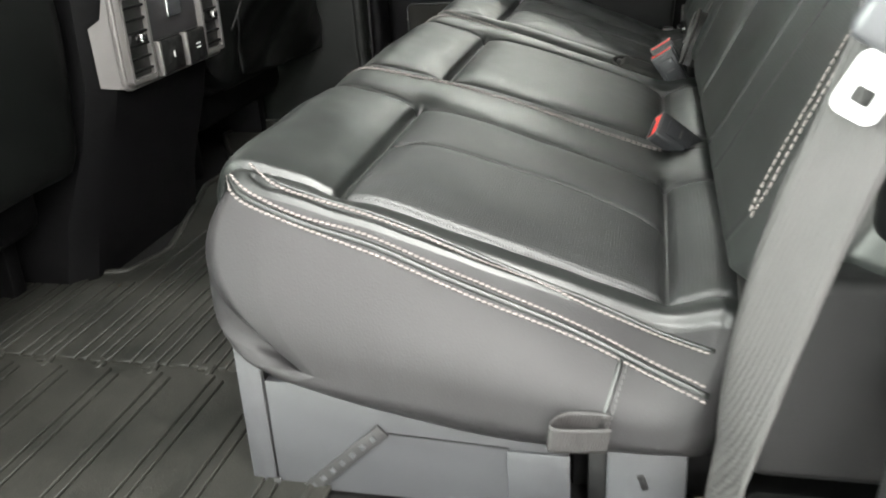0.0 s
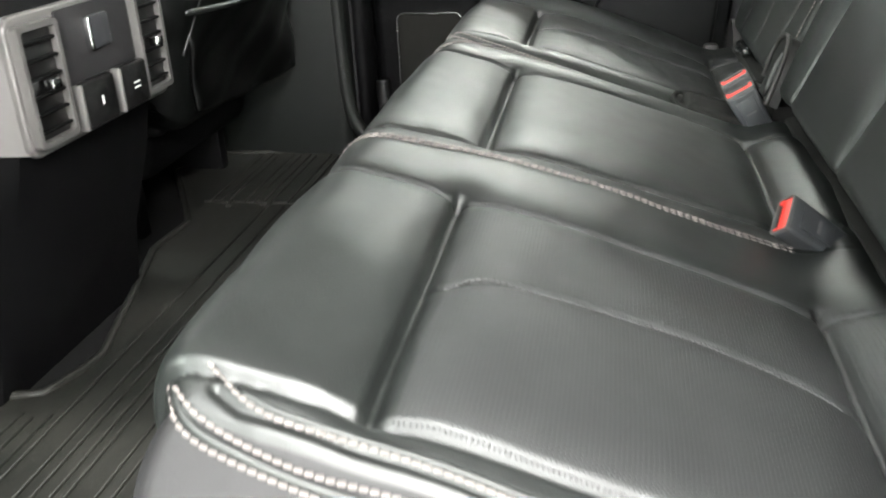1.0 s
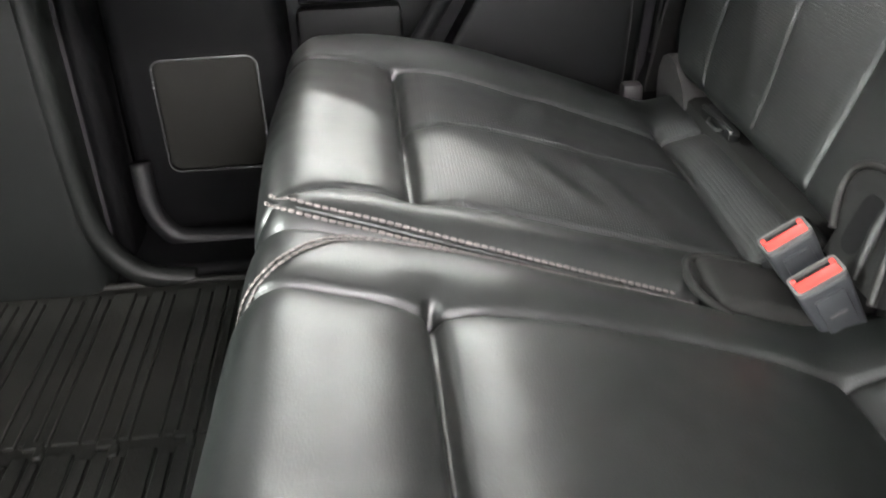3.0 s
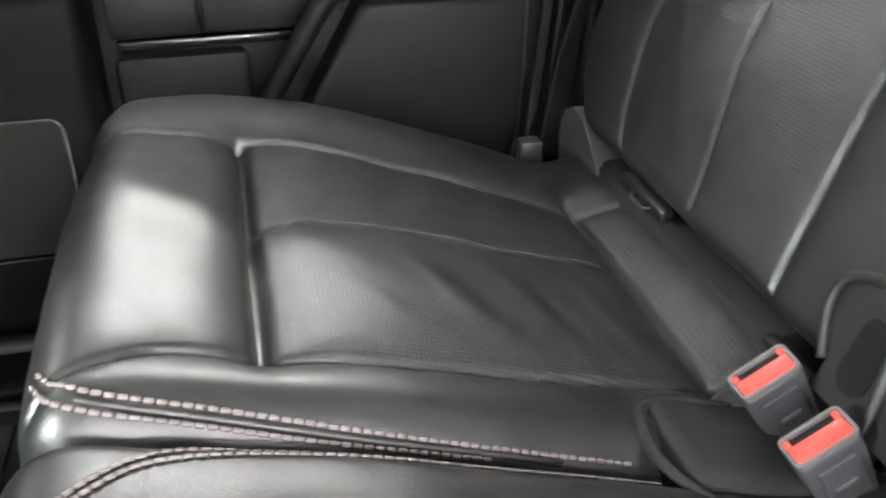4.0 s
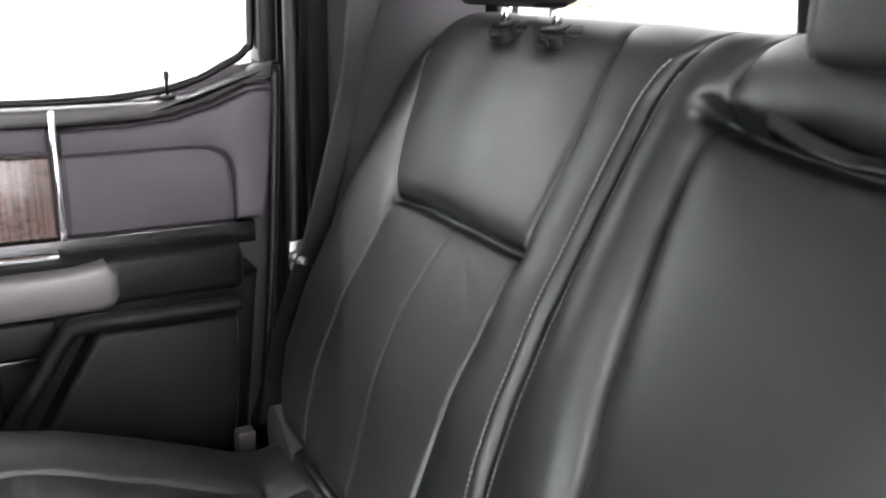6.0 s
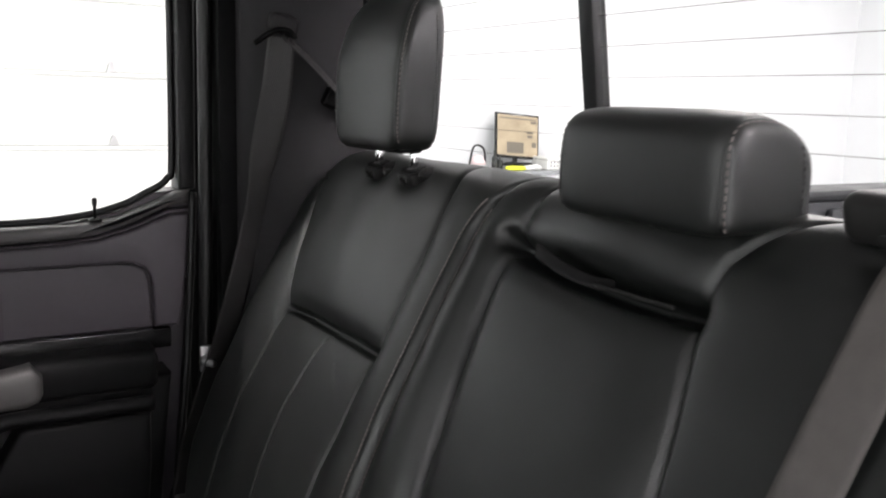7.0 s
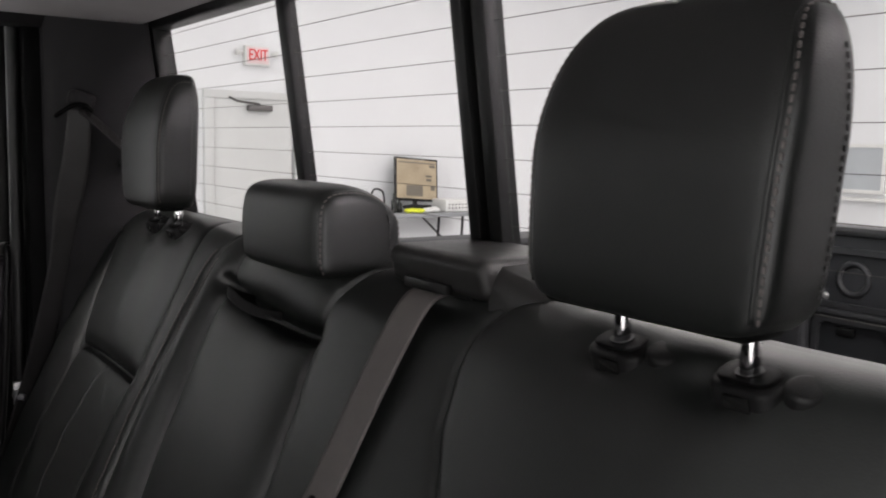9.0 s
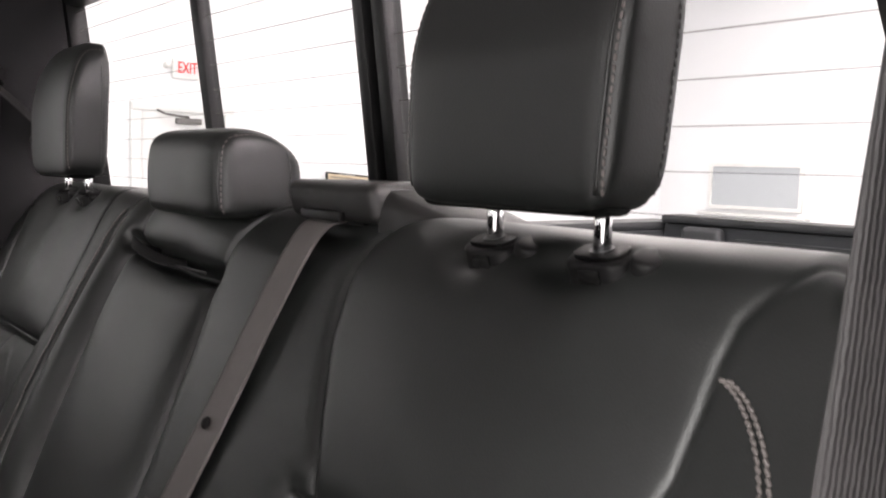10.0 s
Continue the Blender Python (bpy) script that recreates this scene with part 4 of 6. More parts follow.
# ---- rear corners of the cab: seals, pillar trim, belt guides ----
def corner_trim(mirror):
    def y(v):
        return v if not mirror else 1.385 - v

    def lohi(x0, y0, z0, x1, y1, z1):
        a, b = y(y0), y(y1)
        return (x0, min(a, b), z0), (x1, max(a, b), z1)

    for x0, r, yy in ((0.520, 0.012, 1.60), (0.545, 0.010, 1.585)):
        tagged(tube("door_seal", smooth_path([(x0 - 0.03, y(yy), 0.16), (x0 - 0.008, y(yy), 0.45), (x0, y(yy), 0.80), (x0 + 0.004, y(yy), 1.26)], 30), r, SEAL), "black strip that fills the shaded gap of the door jamb strip", "trim", kind="structure")
    lo, hi = lohi(0.535, 1.57, 0.30, 0.60, 1.62, 1.30)
    tagged(box("pillar_edge", lo, hi, PLASTIC, bevel=0.01), "black plastic edge of the rear pillar", "trim", kind="structure")
    # the pillar trim leans in towards the window
    bm = bmesh.new()
    rows = ((0.30, 0.565, 1.565), (0.60, 0.565, 1.565), (0.95, 0.565, 1.555), (1.30, 0.565, 1.53))
    sec = []
    for z, xa, ya in rows:
        xb = 0.776 - 0.14 * (z - 0.96) if z > 0.9 else 0.785
        yin = 1.50 if z < 1.0 else 1.50 - 0.02 * (z - 1.0) / 0.3
        sec.append([bm.verts.new((xx, y(yy), z)) for xx, yy in ((xa, ya), (xa + 0.02, yin + 0.03), (xa + 0.06, yin + 0.004), (xb - 0.03, yin), (xb, yin - 0.004), (xb, 1.62), (xa, 1.62))])
    for a, b in zip(sec, sec[1:]):
        for k in range(7):
            l = (k + 1) % 7
            bm.faces.new((a[k], a[l], b[l], b[k]))
    bm.faces.new(sec[-1])
    bm.faces.new(sec[0][::-1])
    tagged(part("pillar_trim", bm, PILLAR_CLOTH), "dark grey rear pillar trim beside the window", "trim", kind="structure")


corner_trim(False)
corner_trim(True)
striker = thing("door_striker", "small bright door striker bolt on the jamb", "striker")
lathe("bolt", [(0.009, 0), (0.009, 0.012), (0.006, 0.016), (0.006, 0.03)], Matrix.Translation((0.505, 1.572, 0.556)) @ Euler((math.pi / 2, 0, 0.3)).to_matrix().to_4x4(), STEEL, striker, sides=14)
box("plate", (0.500, 1.572, 0.535), (0.545, 1.581, 0.580), STEEL, striker, bevel=0.003)


def rear_window():
    w = tagged(new("window_2"), "sliding rear cab window in three panes with defroster lines", "window", kind="structure")
    lean = Matrix(((1, 0, -0.14, 0.80 + 0.14 * 0.96), (0, 1, 0, 0), (0, 0, 1, 0), (0, 0, 0, 1)))

    def slab(name, y0, z0, y1, z1, x0=-0.012, x1=0.012, mat=SEAL, bevel=0.004, label=""):
        return box(name, (x0, y0, z0), (x1, y1, z1), mat, w, label, bevel=bevel, m=lean)

    for y0, y1 in ((-0.05, 0.487), (0.542, 0.929), (0.958, 1.49)):
        g = slab("pane", y0, 0.885, y1, 1.27, -0.002, 0.002, GLASS, 0, "clear glass pane")
        g.visible_shadow = False
    # uprights beside the sliding pane
    slab("upright", 0.930, 0.88, 0.957, 1.30, -0.012, 0.012, SEAL, 0.006, "black upright of the sliding pane")
    slab("upright", 0.488, 0.88, 0.512, 1.30, -0.014, 0.014, SEAL, 0.006)
    slab("upright", 0.520, 0.88, 0.541, 1.30, -0.018, 0.010, SEAL, 0.006)
    slab("upright", 0.511, 0.88, 0.521, 1.30, -0.004, 0.012, PLASTIC_MID, 0.002)
    slab("head_rail", -0.06, 1.240, 1.50, 1.31, -0.02, 0.02, SEAL, 0.006)
    slab("sill_rail", -0.08, 0.85, 0.92, 0.890, -0.02, 0.03, PLASTIC_MID, 0.006, "dark grey window sill rail")
    slab("sill_rail", 0.92, 0.86, 1.50, 0.896, -0.02, 0.03, SEAL, 0.006)
    slab("slide_rail", 0.546, 0.891, 0.920, 0.902, -0.010, 0.012, PLASTIC_MID, 0.003)
    slab("side_seal", 1.478, 0.88, 1.60, 1.30, -0.02, 0.02, SEAL, 0.006)
    slab("side_seal", -0.20, 0.88, -0.045, 1.30, -0.02, 0.02, SEAL, 0.006)
    # defroster lines
    for k in range(11):
        z = 0.925 + 0.0335 * k
        for y0, y1 in ((-0.045, 0.487), (0.542, 0.929), (0.958, 1.477)):
            if z < 0.945 and y0 > 0.5 and y1 < 0.95:
                continue
            slab("defroster_line", y0, z, y1, z + 0.00055, -0.0032, -0.0024, DEFROST, 0)
    return w


rear_window()


# ---- pickup bed ----
def pickup_bed():
    b = thing("pickup_bed", "black lined pickup bed behind the cab with stake holes", "truck bed")
    box("bed_floor", (0.95, -0.12, 0.22), (2.66, 1.54, 0.26), BEDLINER, b, bevel=0.004)
    box("front_wall", (0.93, -0.12, 0.26), (0.97, 1.54, 0.78), BEDLINER, b, bevel=0.006)
    for y0, y1, s in ((-0.20, -0.12, 1), (1.54, 1.62, -1)):
        box("side_wall", (0.93, y0, 0.22), (2.72, y1, 0.775), BEDLINER, b, bevel=0.008)
        box("rail_cap", (0.90, y0 - 0.02 - 0.02 * s, 0.775), (2.76, y1 + 0.02 - 0.02 * s, 0.805), BED_CAP, b, "grey-black rail cap", bevel=0.012)
    box("tailgate", (2.66, -0.12, 0.24), (2.72, 1.54, 0.80), BEDLINER, b, bevel=0.008)
    box("tailgate_cap", (2.64, -0.12, 0.80), (2.75, 1.54, 0.828), BED_CAP, b, "grey-black tailgate cap", bevel=0.01)
    face = Matrix(((0, 0, -1, 2.660), (1, 0, 0, 0.71), (0, 1, 0, 0), (0, 0, 0, 1)))
    for y0, y1 in ((1.30, 1.44), (-0.02, 0.12)):
        box("end_post", (2.610, y0, 0.27), (2.661, y1, 0.795), BED_CAP, b, bevel=0.018, segments=3)
    for z0, z1 in ((0.585, 0.765), (0.30, 0.560)):
        mid = face @ Matrix.Translation((0, (z0 + z1) / 2, 0))
        ring_plate("tailgate_panel", rounded_outline(1.17, z1 - z0, 0.035, 6), rounded_outline(1.13, z1 - z0 - 0.035, 0.028, 6), mid, 0.018, BED_CAP, b)
    box("ledge", (2.632, 0.13, 0.562), (2.661, 1.29, 0.582), BED_CAP, b, bevel=0.008)
    for y0 in (1.18, 0.24):
        ring = [(2.658, y0 + 0.045 * math.cos(k * math.pi / 16), 0.675 + 0.045 * math.sin(k * math.pi / 16)) for k in range(32)]
        tube("boss", ring, 0.010, BED_CAP, b, "round embossed boss", sides=8, closed=True)
    for y0 in (1.265, 1.02, 0.71, 0.40, 0.155):
        for z0 in (0.735, 0.615):
            lathe("bolt", [(0.013, 0), (0.013, 0.006), (0.006, 0.010)], Matrix.Translation((2.659, y0, z0)) @ Euler((0, -math.pi / 2, 0)).to_matrix().to_4x4(), STEEL, b, sides=12)
    for k in range(8):
        y0 = 0.17 + k * 0.142
        box("stake_hole", (2.650, y0, 0.505), (2.662, y0 + 0.055, 0.530), SEAL, b, bevel=0.003)
    for y0 in (0.90, 0.52):
        box("dent", (2.650, y0 - 0.05, 0.64), (2.661, y0 + 0.05, 0.70), BEDLINER, b, bevel=0.010)
    for k in range(5):
        x0 = 1.10 + k * 0.31
        box("side_rib", (x0, 1.515, 0.28), (x0 + 0.20, 1.541, 0.76), BEDLINER, b, bevel=0.012)
        lathe("bolt", [(0.024, 0), (0.024, 0.01), (0.015, 0.014)], Matrix.Translation((x0 + 0.10, 1.516, 0.70)) @ Euler((math.pi / 2, 0, 0)).to_matrix().to_4x4(), DARK_STEEL, b)
    return b


pickup_bed()


# ---- rear bench ----
CUSHION = [(0.430, 0.190), (0.300, 0.180), (0.190, 0.190), (0.085, 0.222), (0.010, 0.272), (-0.034, 0.335), (-0.044, 0.400),
           (-0.036, 0.440), (-0.012, 0.460), (0.030, 0.452), (0.086, 0.436), (0.150, 0.417), (0.250, 0.382), (0.330, 0.354),
           (0.385, 0.339), (0.430, 0.345), (0.458, 0.334), (0.472, 0.302), (0.472, 0.258), (0.458, 0.216)]


def cushion_core(x, z):
    cx = 0.225 + 0.165 * np.sin(np.clip((x - 0.225) / 0.27, -1, 1) * math.pi / 2)
    return cx, 0.290 - 0.13 * (cx - 0.07)


def cushion_pads(c, panels):
    top0, top1 = c.at(0.088, 0.436), c.at(0.385, 0.339)
    lip = c.at(-0.041, 0.365)
    back = c.at(0.462, 0.335)
    for y0, y1, insert in panels:
        if insert:
            c.span(y0, y1, top0, top1, 0.006, 6, 0)
            c.span(y0, y1, lip, top0, 0.005, 4, 0)
            c.span(y0, y1, top1, back, 0.006, 4, 0)
        else:
            c.span(y0, y1, lip, back, 0.006, 2, 0)
    return top0, top1, lip, back


TOP = [(-0.040, 0.365), (-0.044, 0.400), (-0.036, 0.440), (-0.012, 0.460), (0.030, 0.452), (0.086, 0.436), (0.150, 0.416), (0.250, 0.383), (0.330, 0.355), (0.385, 0.339), (0.432, 0.346)]


def long_seam(y):
    """A seam from the front lip over the cushion's top; y is a number or a run of (x, y)."""
    if isinstance(y, (int, float)):
        return [(y, x, z) for x, z in TOP]
    return [(float(np.interp(x, [p[0] for p in y], [p[1] for p in y])), x, z) for x, z in TOP]


def driver_cushion():
    t = thing("rear_seat_cushion", "black leather two-seat bench cushion with pale double stitching", "car seat", "rear bench cushions")
    c = Upholstery(CUSHION, lambda x, z: np.interp(x, [-0.05, -0.03, 0.0, 0.04, 0.10], [0.058, 0.046, 0.036, 0.031, 0.030]), 0.931, rows=460, step=0.0027, edge=(0.029, 0.018), bulge=(0.060, 0.003), core=cushion_core, flare=(1, 0), belly=0.042)
    c.ends = (3, 0)
    s1, s2, s3, s4 = 0.062, 0.386, 0.522, 0.858
    runs = (((0, 0.058), (0.09, 0.062), (0.2, 0.062), (0.4, 0.066)), ((0, 0.372), (0.087, 0.377), (0.17, 0.379), (0.28, 0.384), (0.39, 0.370)),
            ((-0.03, 0.488), (0.012, 0.503), (0.09, 0.518), (0.183, 0.532), (0.299, 0.544), (0.39, 0.55)), ((0.0, 0.850), (0.085, 0.847), (0.178, 0.861), (0.293, 0.872), (0.39, 0.856)))
    middle = ((-0.04, 0.440), (0.018, 0.456), (0.11, 0.476), (0.209, 0.483), (0.316, 0.489), (0.43, 0.49))
    top0, top1, lip, back = cushion_pads(c, ((runs[0], runs[1], 1), (runs[1], runs[2], 0), (runs[2], runs[3], 1), (runs[3], 0.922, 0)))
    c.span(0.034, runs[0], lip, back, -0.0035, 2, 0)
    for run in runs:
        c.seam(long_seam(run), 0.0070, 0.0032, 0.002, 0.014)
    c.seam(long_seam(middle), 0.0018, 0.0022)
    for y0, y1 in ((s1, s2), (s3, s4)):
        c.seam([(y0 + 0.004, 0.090, 0.435), (y1 - 0.004, 0.086, 0.436)], 0.011, 0.0045, 0.006, 0.022)
        c.seam([(y0 + 0.004, 0.384, 0.339), (y1 - 0.004, 0.384, 0.339)], 0.008, 0.005, 0.004, 0.02)
    c.seam([(0.215, 0.094, 0.434), (0.233, 0.142, 0.420), (0.243, 0.20, 0.400), (0.247, 0.26, 0.380), (0.241, 0.32, 0.358), (0.226, 0.375, 0.342)], 0.0035, 0.003, 0.0015, 0.012)
    c.seam([(0.050, 0.012, 0.455), (0.042, 0.030, 0.452), (0.040, 0.086, 0.436), (0.038, 0.20, 0.398), (0.036, 0.33, 0.354), (0.034, 0.43, 0.346)], 0.004, 0.0035)
    c.ripple(0.0008, 0.16, 3)
    c.ripple(0.0002, 0.05, 4)

    def pick(y, a):
        ins = (y > s1) & (y < s2) & (a > top0 + 0.012) & (a < back)
        cen = (y > s3) & (y < s4) & (a > top0) & (a < top1)
        return np.where(ins, 1, np.where(cen, 2, 0))

    c.build(t, (pick, {0: ("cover", LEATHER, ""), 1: ("seat_insert", LIT_PERFORATED, "perforated leather insert"), 2: ("centre_insert", LEATHER, "smooth centre seat insert"), 3: ("side_panel", LIT_SIDE_LEATHER, "black leather side panel in a lighter, lit tone")}))
    # pale stitching
    for dy in (-0.0046, 0.0020):
        line = [(x, y + dy, z + 0.012) for y, x, z in long_seam(middle)[:-1]]
        stitch_row("stitching", c.tree, line, THREAD, t, "pale double stitching", pitch=0.0072, length=0.0058, radius=0.0026, ease=12, lift=0.0006, flat=0.30)
    upper = smooth_path([(0.004, 0.060, 0.457), (0.030, 0.042, 0.446), (0.060, 0.040, 0.436), (0.115, 0.039, 0.421), (0.180, 0.037, 0.398), (0.246, 0.036, 0.369), (0.320, 0.033, 0.338), (0.370, 0.030, 0.315), (0.420, 0.018, 0.301)], 90)
    third = smooth_path([(-0.012, 0.043, 0.454), (0.003, 0.035, 0.442), (0.030, 0.032, 0.430), (0.060, 0.031, 0.415), (0.116, 0.031, 0.402), (0.177, 0.028, 0.376), (0.247, 0.027, 0.345), (0.320, 0.022, 0.314), (0.415, -0.007, 0.289)], 90)
    lower = smooth_path([(-0.020, 0.044, 0.451), (-0.008, 0.032, 0.436), (0.014, 0.030, 0.425), (0.060, 0.027, 0.407), (0.140, 0.023, 0.379), (0.210, 0.017, 0.351), (0.297, 0.014, 0.317), (0.341, 0.008, 0.299), (0.415, -0.016, 0.281)], 90)
    for ln in (upper, lower, third):
        stitch_row("stitching", c.tree, ln, THREAD, t, "pale side stitching", pitch=0.0056, length=0.0050, radius=0.0013, ease=30, lift=0.0006, flat=0.6, lean=0.2)
    cord("piping", c.tree, [(Vector(a) + Vector(b)) / 2 for a, b in zip(lower, third)], LEATHER, t, radius=0.0032)
    cord("piping", c.tree, [Vector(p) + Vector((0, 0.005, 0.000)) for p in upper[8:]], LEATHER, t, radius=0.0022)
    stitch_row("stitching", c.tree, [(0.098, 0.217, 0.45), (0.142, 0.232, 0.433), (0.20, 0.242, 0.413), (0.26, 0.246, 0.392), (0.32, 0.240, 0.370), (0.375, 0.225, 0.355)], SEAM_THREAD, t, "fine dark insert stitching", pitch=0.0044, length=0.0036, radius=0.0012)
    # rear edge seam of the side and a fabric loop
    seam_line = smooth_path([(0.343, 0.008, 0.300), (0.341, -0.004, 0.293), (0.338, -0.018, 0.286), (0.333, -0.034, 0.268), (0.324, -0.044, 0.245), (0.316, -0.044, 0.228)], 40)
    cord("side_seam", c.tree, seam_line, LEATHER, t, radius=0.0028)
    stitch_row("stitching", c.tree, [p + Vector((0.006, 0, 0)) for p in seam_line], SEAM_THREAD, t, "dark side stitching", pitch=0.005, length=0.004, radius=0.0009)
    loop = smooth_path([(0.338, -0.030, 0.262), (0.305, -0.034, 0.264), (0.291, -0.046, 0.262), (0.296, -0.054, 0.260), (0.338, -0.040, 0.254)], 30)
    ribbon("pull_loop", loop, (0.10, 0, 1), 0.024, 0.002, WEBBING, t, "grey webbing pull loop")
    return t, c


def passenger_cushion():
    t = thing("rear_seat_cushion", "black creased leather single seat cushion with pale edge stitching", "car seat", "rear bench cushions")
    c = Upholstery(CUSHION, 0.935, lambda x, z: np.interp(x, [-0.05, 0.0, 0.06, 0.15], [1.372, 1.402, 1.434, 1.447]), rows=460, step=0.0027, edge=(0.040, 0.050), bulge=(0.003, 0.045), core=cushion_core, flare=(0, 1))
    s1, s2 = 1.004, 1.326
    inner = ((-0.03, 0.965), (0.016, 0.995), (0.08, 1.001), (0.154, 1.004), (0.294, 1.012), (0.38, 1.03))
    outer = ((0, 1.30), (0.08, 1.326), (0.157, 1.328), (0.279, 1.320), (0.38, 1.300), (0.42, 1.29))
    top0, top1, lip, back = cushion_pads(c, ((0.932, inner, 0), (inner, outer, 1), (outer, 1.447, 0)))
    c.span(outer, 1.447, c.at(-0.020, 0.455), back, 0.011, 2, 0)
    for run in (inner, outer):
        c.seam(long_seam(run), 0.0060, 0.0028, 0.0015, 0.012)
    c.seam([(s1 + 0.004, 0.084, 0.436), (s2 - 0.004, 0.082, 0.437)], 0.011, 0.0045, 0.006, 0.022)
    c.seam([(s1 + 0.004, 0.380, 0.339), (s2 - 0.004, 0.380, 0.339)], 0.008, 0.005, 0.004, 0.02)
    c.seam([(1.158, 0.090, 0.435), (1.170, 0.13, 0.423), (1.175, 0.19, 0.403), (1.176, 0.26, 0.379), (1.183, 0.37, 0.342)], 0.004, 0.003, 0.0015, 0.012)
    # creases from sitting
    for y, x, ry, ra, h, turn in ((1.25, 0.20, 0.055, 0.010, -0.004, 0.3), (1.27, 0.235, 0.060, 0.011, 0.004, 0.3), (1.26, 0.27, 0.055, 0.010, -0.004, 0.25),
                                  (1.10, 0.205, 0.050, 0.009, 0.003, -0.5), (1.09, 0.235, 0.045, 0.009, -0.0035, -0.5), (1.12, 0.26, 0.05, 0.010, 0.003, -0.4),
                                  (1.08, 0.29, 0.05, 0.010, -0.003, -0.35), (1.11, 0.325, 0.05, 0.009, 0.002, -0.3), (1.06, 0.16, 0.03, 0.010, 0.002, -0.6)):
        a = np.interp(x, [0.088, 0.385], [top0, top1])
        c.bump(y, a, ry * 0.9, ra * 1.25, h * 0.6, turn)
    c.ripple(0.0010, 0.14, 8)
    c.ripple(0.0003, 0.05, 9)

    def pick(y, a):
        return np.where((y > s1) & (y < s2) & (a > top0 + 0.012) & (a < back), 1, 0)

    c.build(t, (pick, {0: ("cover", LEATHER, ""), 1: ("seat_insert", LIT_PERFORATED, "creased perforated leather insert")}))
    up = smooth_path([(-0.024, 0.984, 0.452), (-0.016, 0.968, 0.458), (0.002, 0.957, 0.460), (0.030, 0.954, 0.452), (0.065, 0.952, 0.440), (0.115, 0.949, 0.422), (0.174, 0.947, 0.401), (0.225, 0.947, 0.382), (0.285, 0.947, 0.360)], 80)
    lo = smooth_path([(-0.029, 0.980, 0.450), (-0.018, 0.958, 0.456), (0.008, 0.949, 0.452), (0.043, 0.947, 0.441), (0.087, 0.944, 0.426), (0.126, 0.942, 0.413), (0.200, 0.941, 0.388)], 80)
    for ln in (up, lo):
        stitch_row("stitching", c.tree, ln, THREAD, t, "pale edge stitching", pitch=0.0060, length=0.0052, radius=0.0015, lift=0.0007, flat=0.5)
    cord("piping", c.tree, [(Vector(a) + Vector(b)) / 2 for a, b in zip(up, lo)], LEATHER, t, radius=0.0028)
    stitch_row("stitching", c.tree, [(0.096, 1.160, 0.45), (0.13, 1.170, 0.436), (0.19, 1.175, 0.415), (0.26, 1.176, 0.391), (0.370, 1.183, 0.355)], SEAM_THREAD, t, "fine dark insert stitching", pitch=0.005, length=0.004, radius=0.0009)
    return t, c


driver_seat, driver_cover = driver_cushion()
passenger_cushion()
# stitching along the inner edge of the two-seat cushion
for dy in (0.0, 0.0065):
    edge_line = [(-0.040, 0.852 + dy, 0.425), (-0.022, 0.858 + dy, 0.455), (-0.007, 0.871 + dy, 0.464), (0.010, 0.889 + dy, 0.462), (0.028, 0.905 + dy, 0.453), (0.060, 0.914 + dy, 0.442), (0.110, 0.917 + dy, 0.425), (0.190, 0.918 + dy, 0.396), (0.290, 0.918 + dy, 0.360)]
    stitch_row("stitching", driver_cover.tree, smooth_path(edge_line, 60), THREAD, driver_seat, "pale edge stitching", pitch=0.0060, length=0.0052, radius=0.0015, lift=0.0007, flat=0.5)

BACK = [(0.770, 0.800), (0.710, 0.680), (0.640, 0.540), (0.575, 0.410), (0.540, 0.362), (0.490, 0.356), (0.450, 0.374), (0.428, 0.390), (0.446, 0.427),
        (0.500, 0.532), (0.552, 0.634), (0.604, 0.735), (0.648, 0.821), (0.676, 0.876), (0.700, 0.905), (0.735, 0.914), (0.772, 0.905), (0.790, 0.875)]


def back_core(x, z):
    cz = np.clip(z, 0.45, 0.82)
    return 0.535 + 0.5 * (cz - 0.45), cz


def outer_edge(x, z):
    return np.interp(z, [0.35, 0.375, 0.395, 0.42, 0.46, 0.55, 0.70, 0.83, 0.88, 0.915], [1.33, 1.375, 1.420, 1.462, 1.497, 1.517, 1.522, 1.503, 1.474, 1.440])


def split_line(z):
    """Where the single backrest meets the two-seat one: its y at a height."""
    return np.interp(z, [0.36, 0.44, 0.48, 0.52, 0.58, 0.65, 0.85, 0.885, 0.905, 0.915], [0.940, 0.949, 0.965, 0.978, 0.988, 0.992, 0.990, 0.980, 0.962, 0.945])


def bz(y, z):
    """A point of the backrest's front: y, x, z."""
    return (y, 0.418 + 0.513 * (z - 0.372), z)


def front_span(c, a, b, z0, z1, h, power=2):
    """A pad on the backrest's front between two border lines of (z, y)."""
    a0 = c.at(*bz(0, z0)[1:])
    a1 = c.at(*bz(0, z1)[1:]) if z1 < 0.9 else c.at(0.735, 0.914)
    c.span(a, b, min(a0, a1), max(a0, a1), h, power)


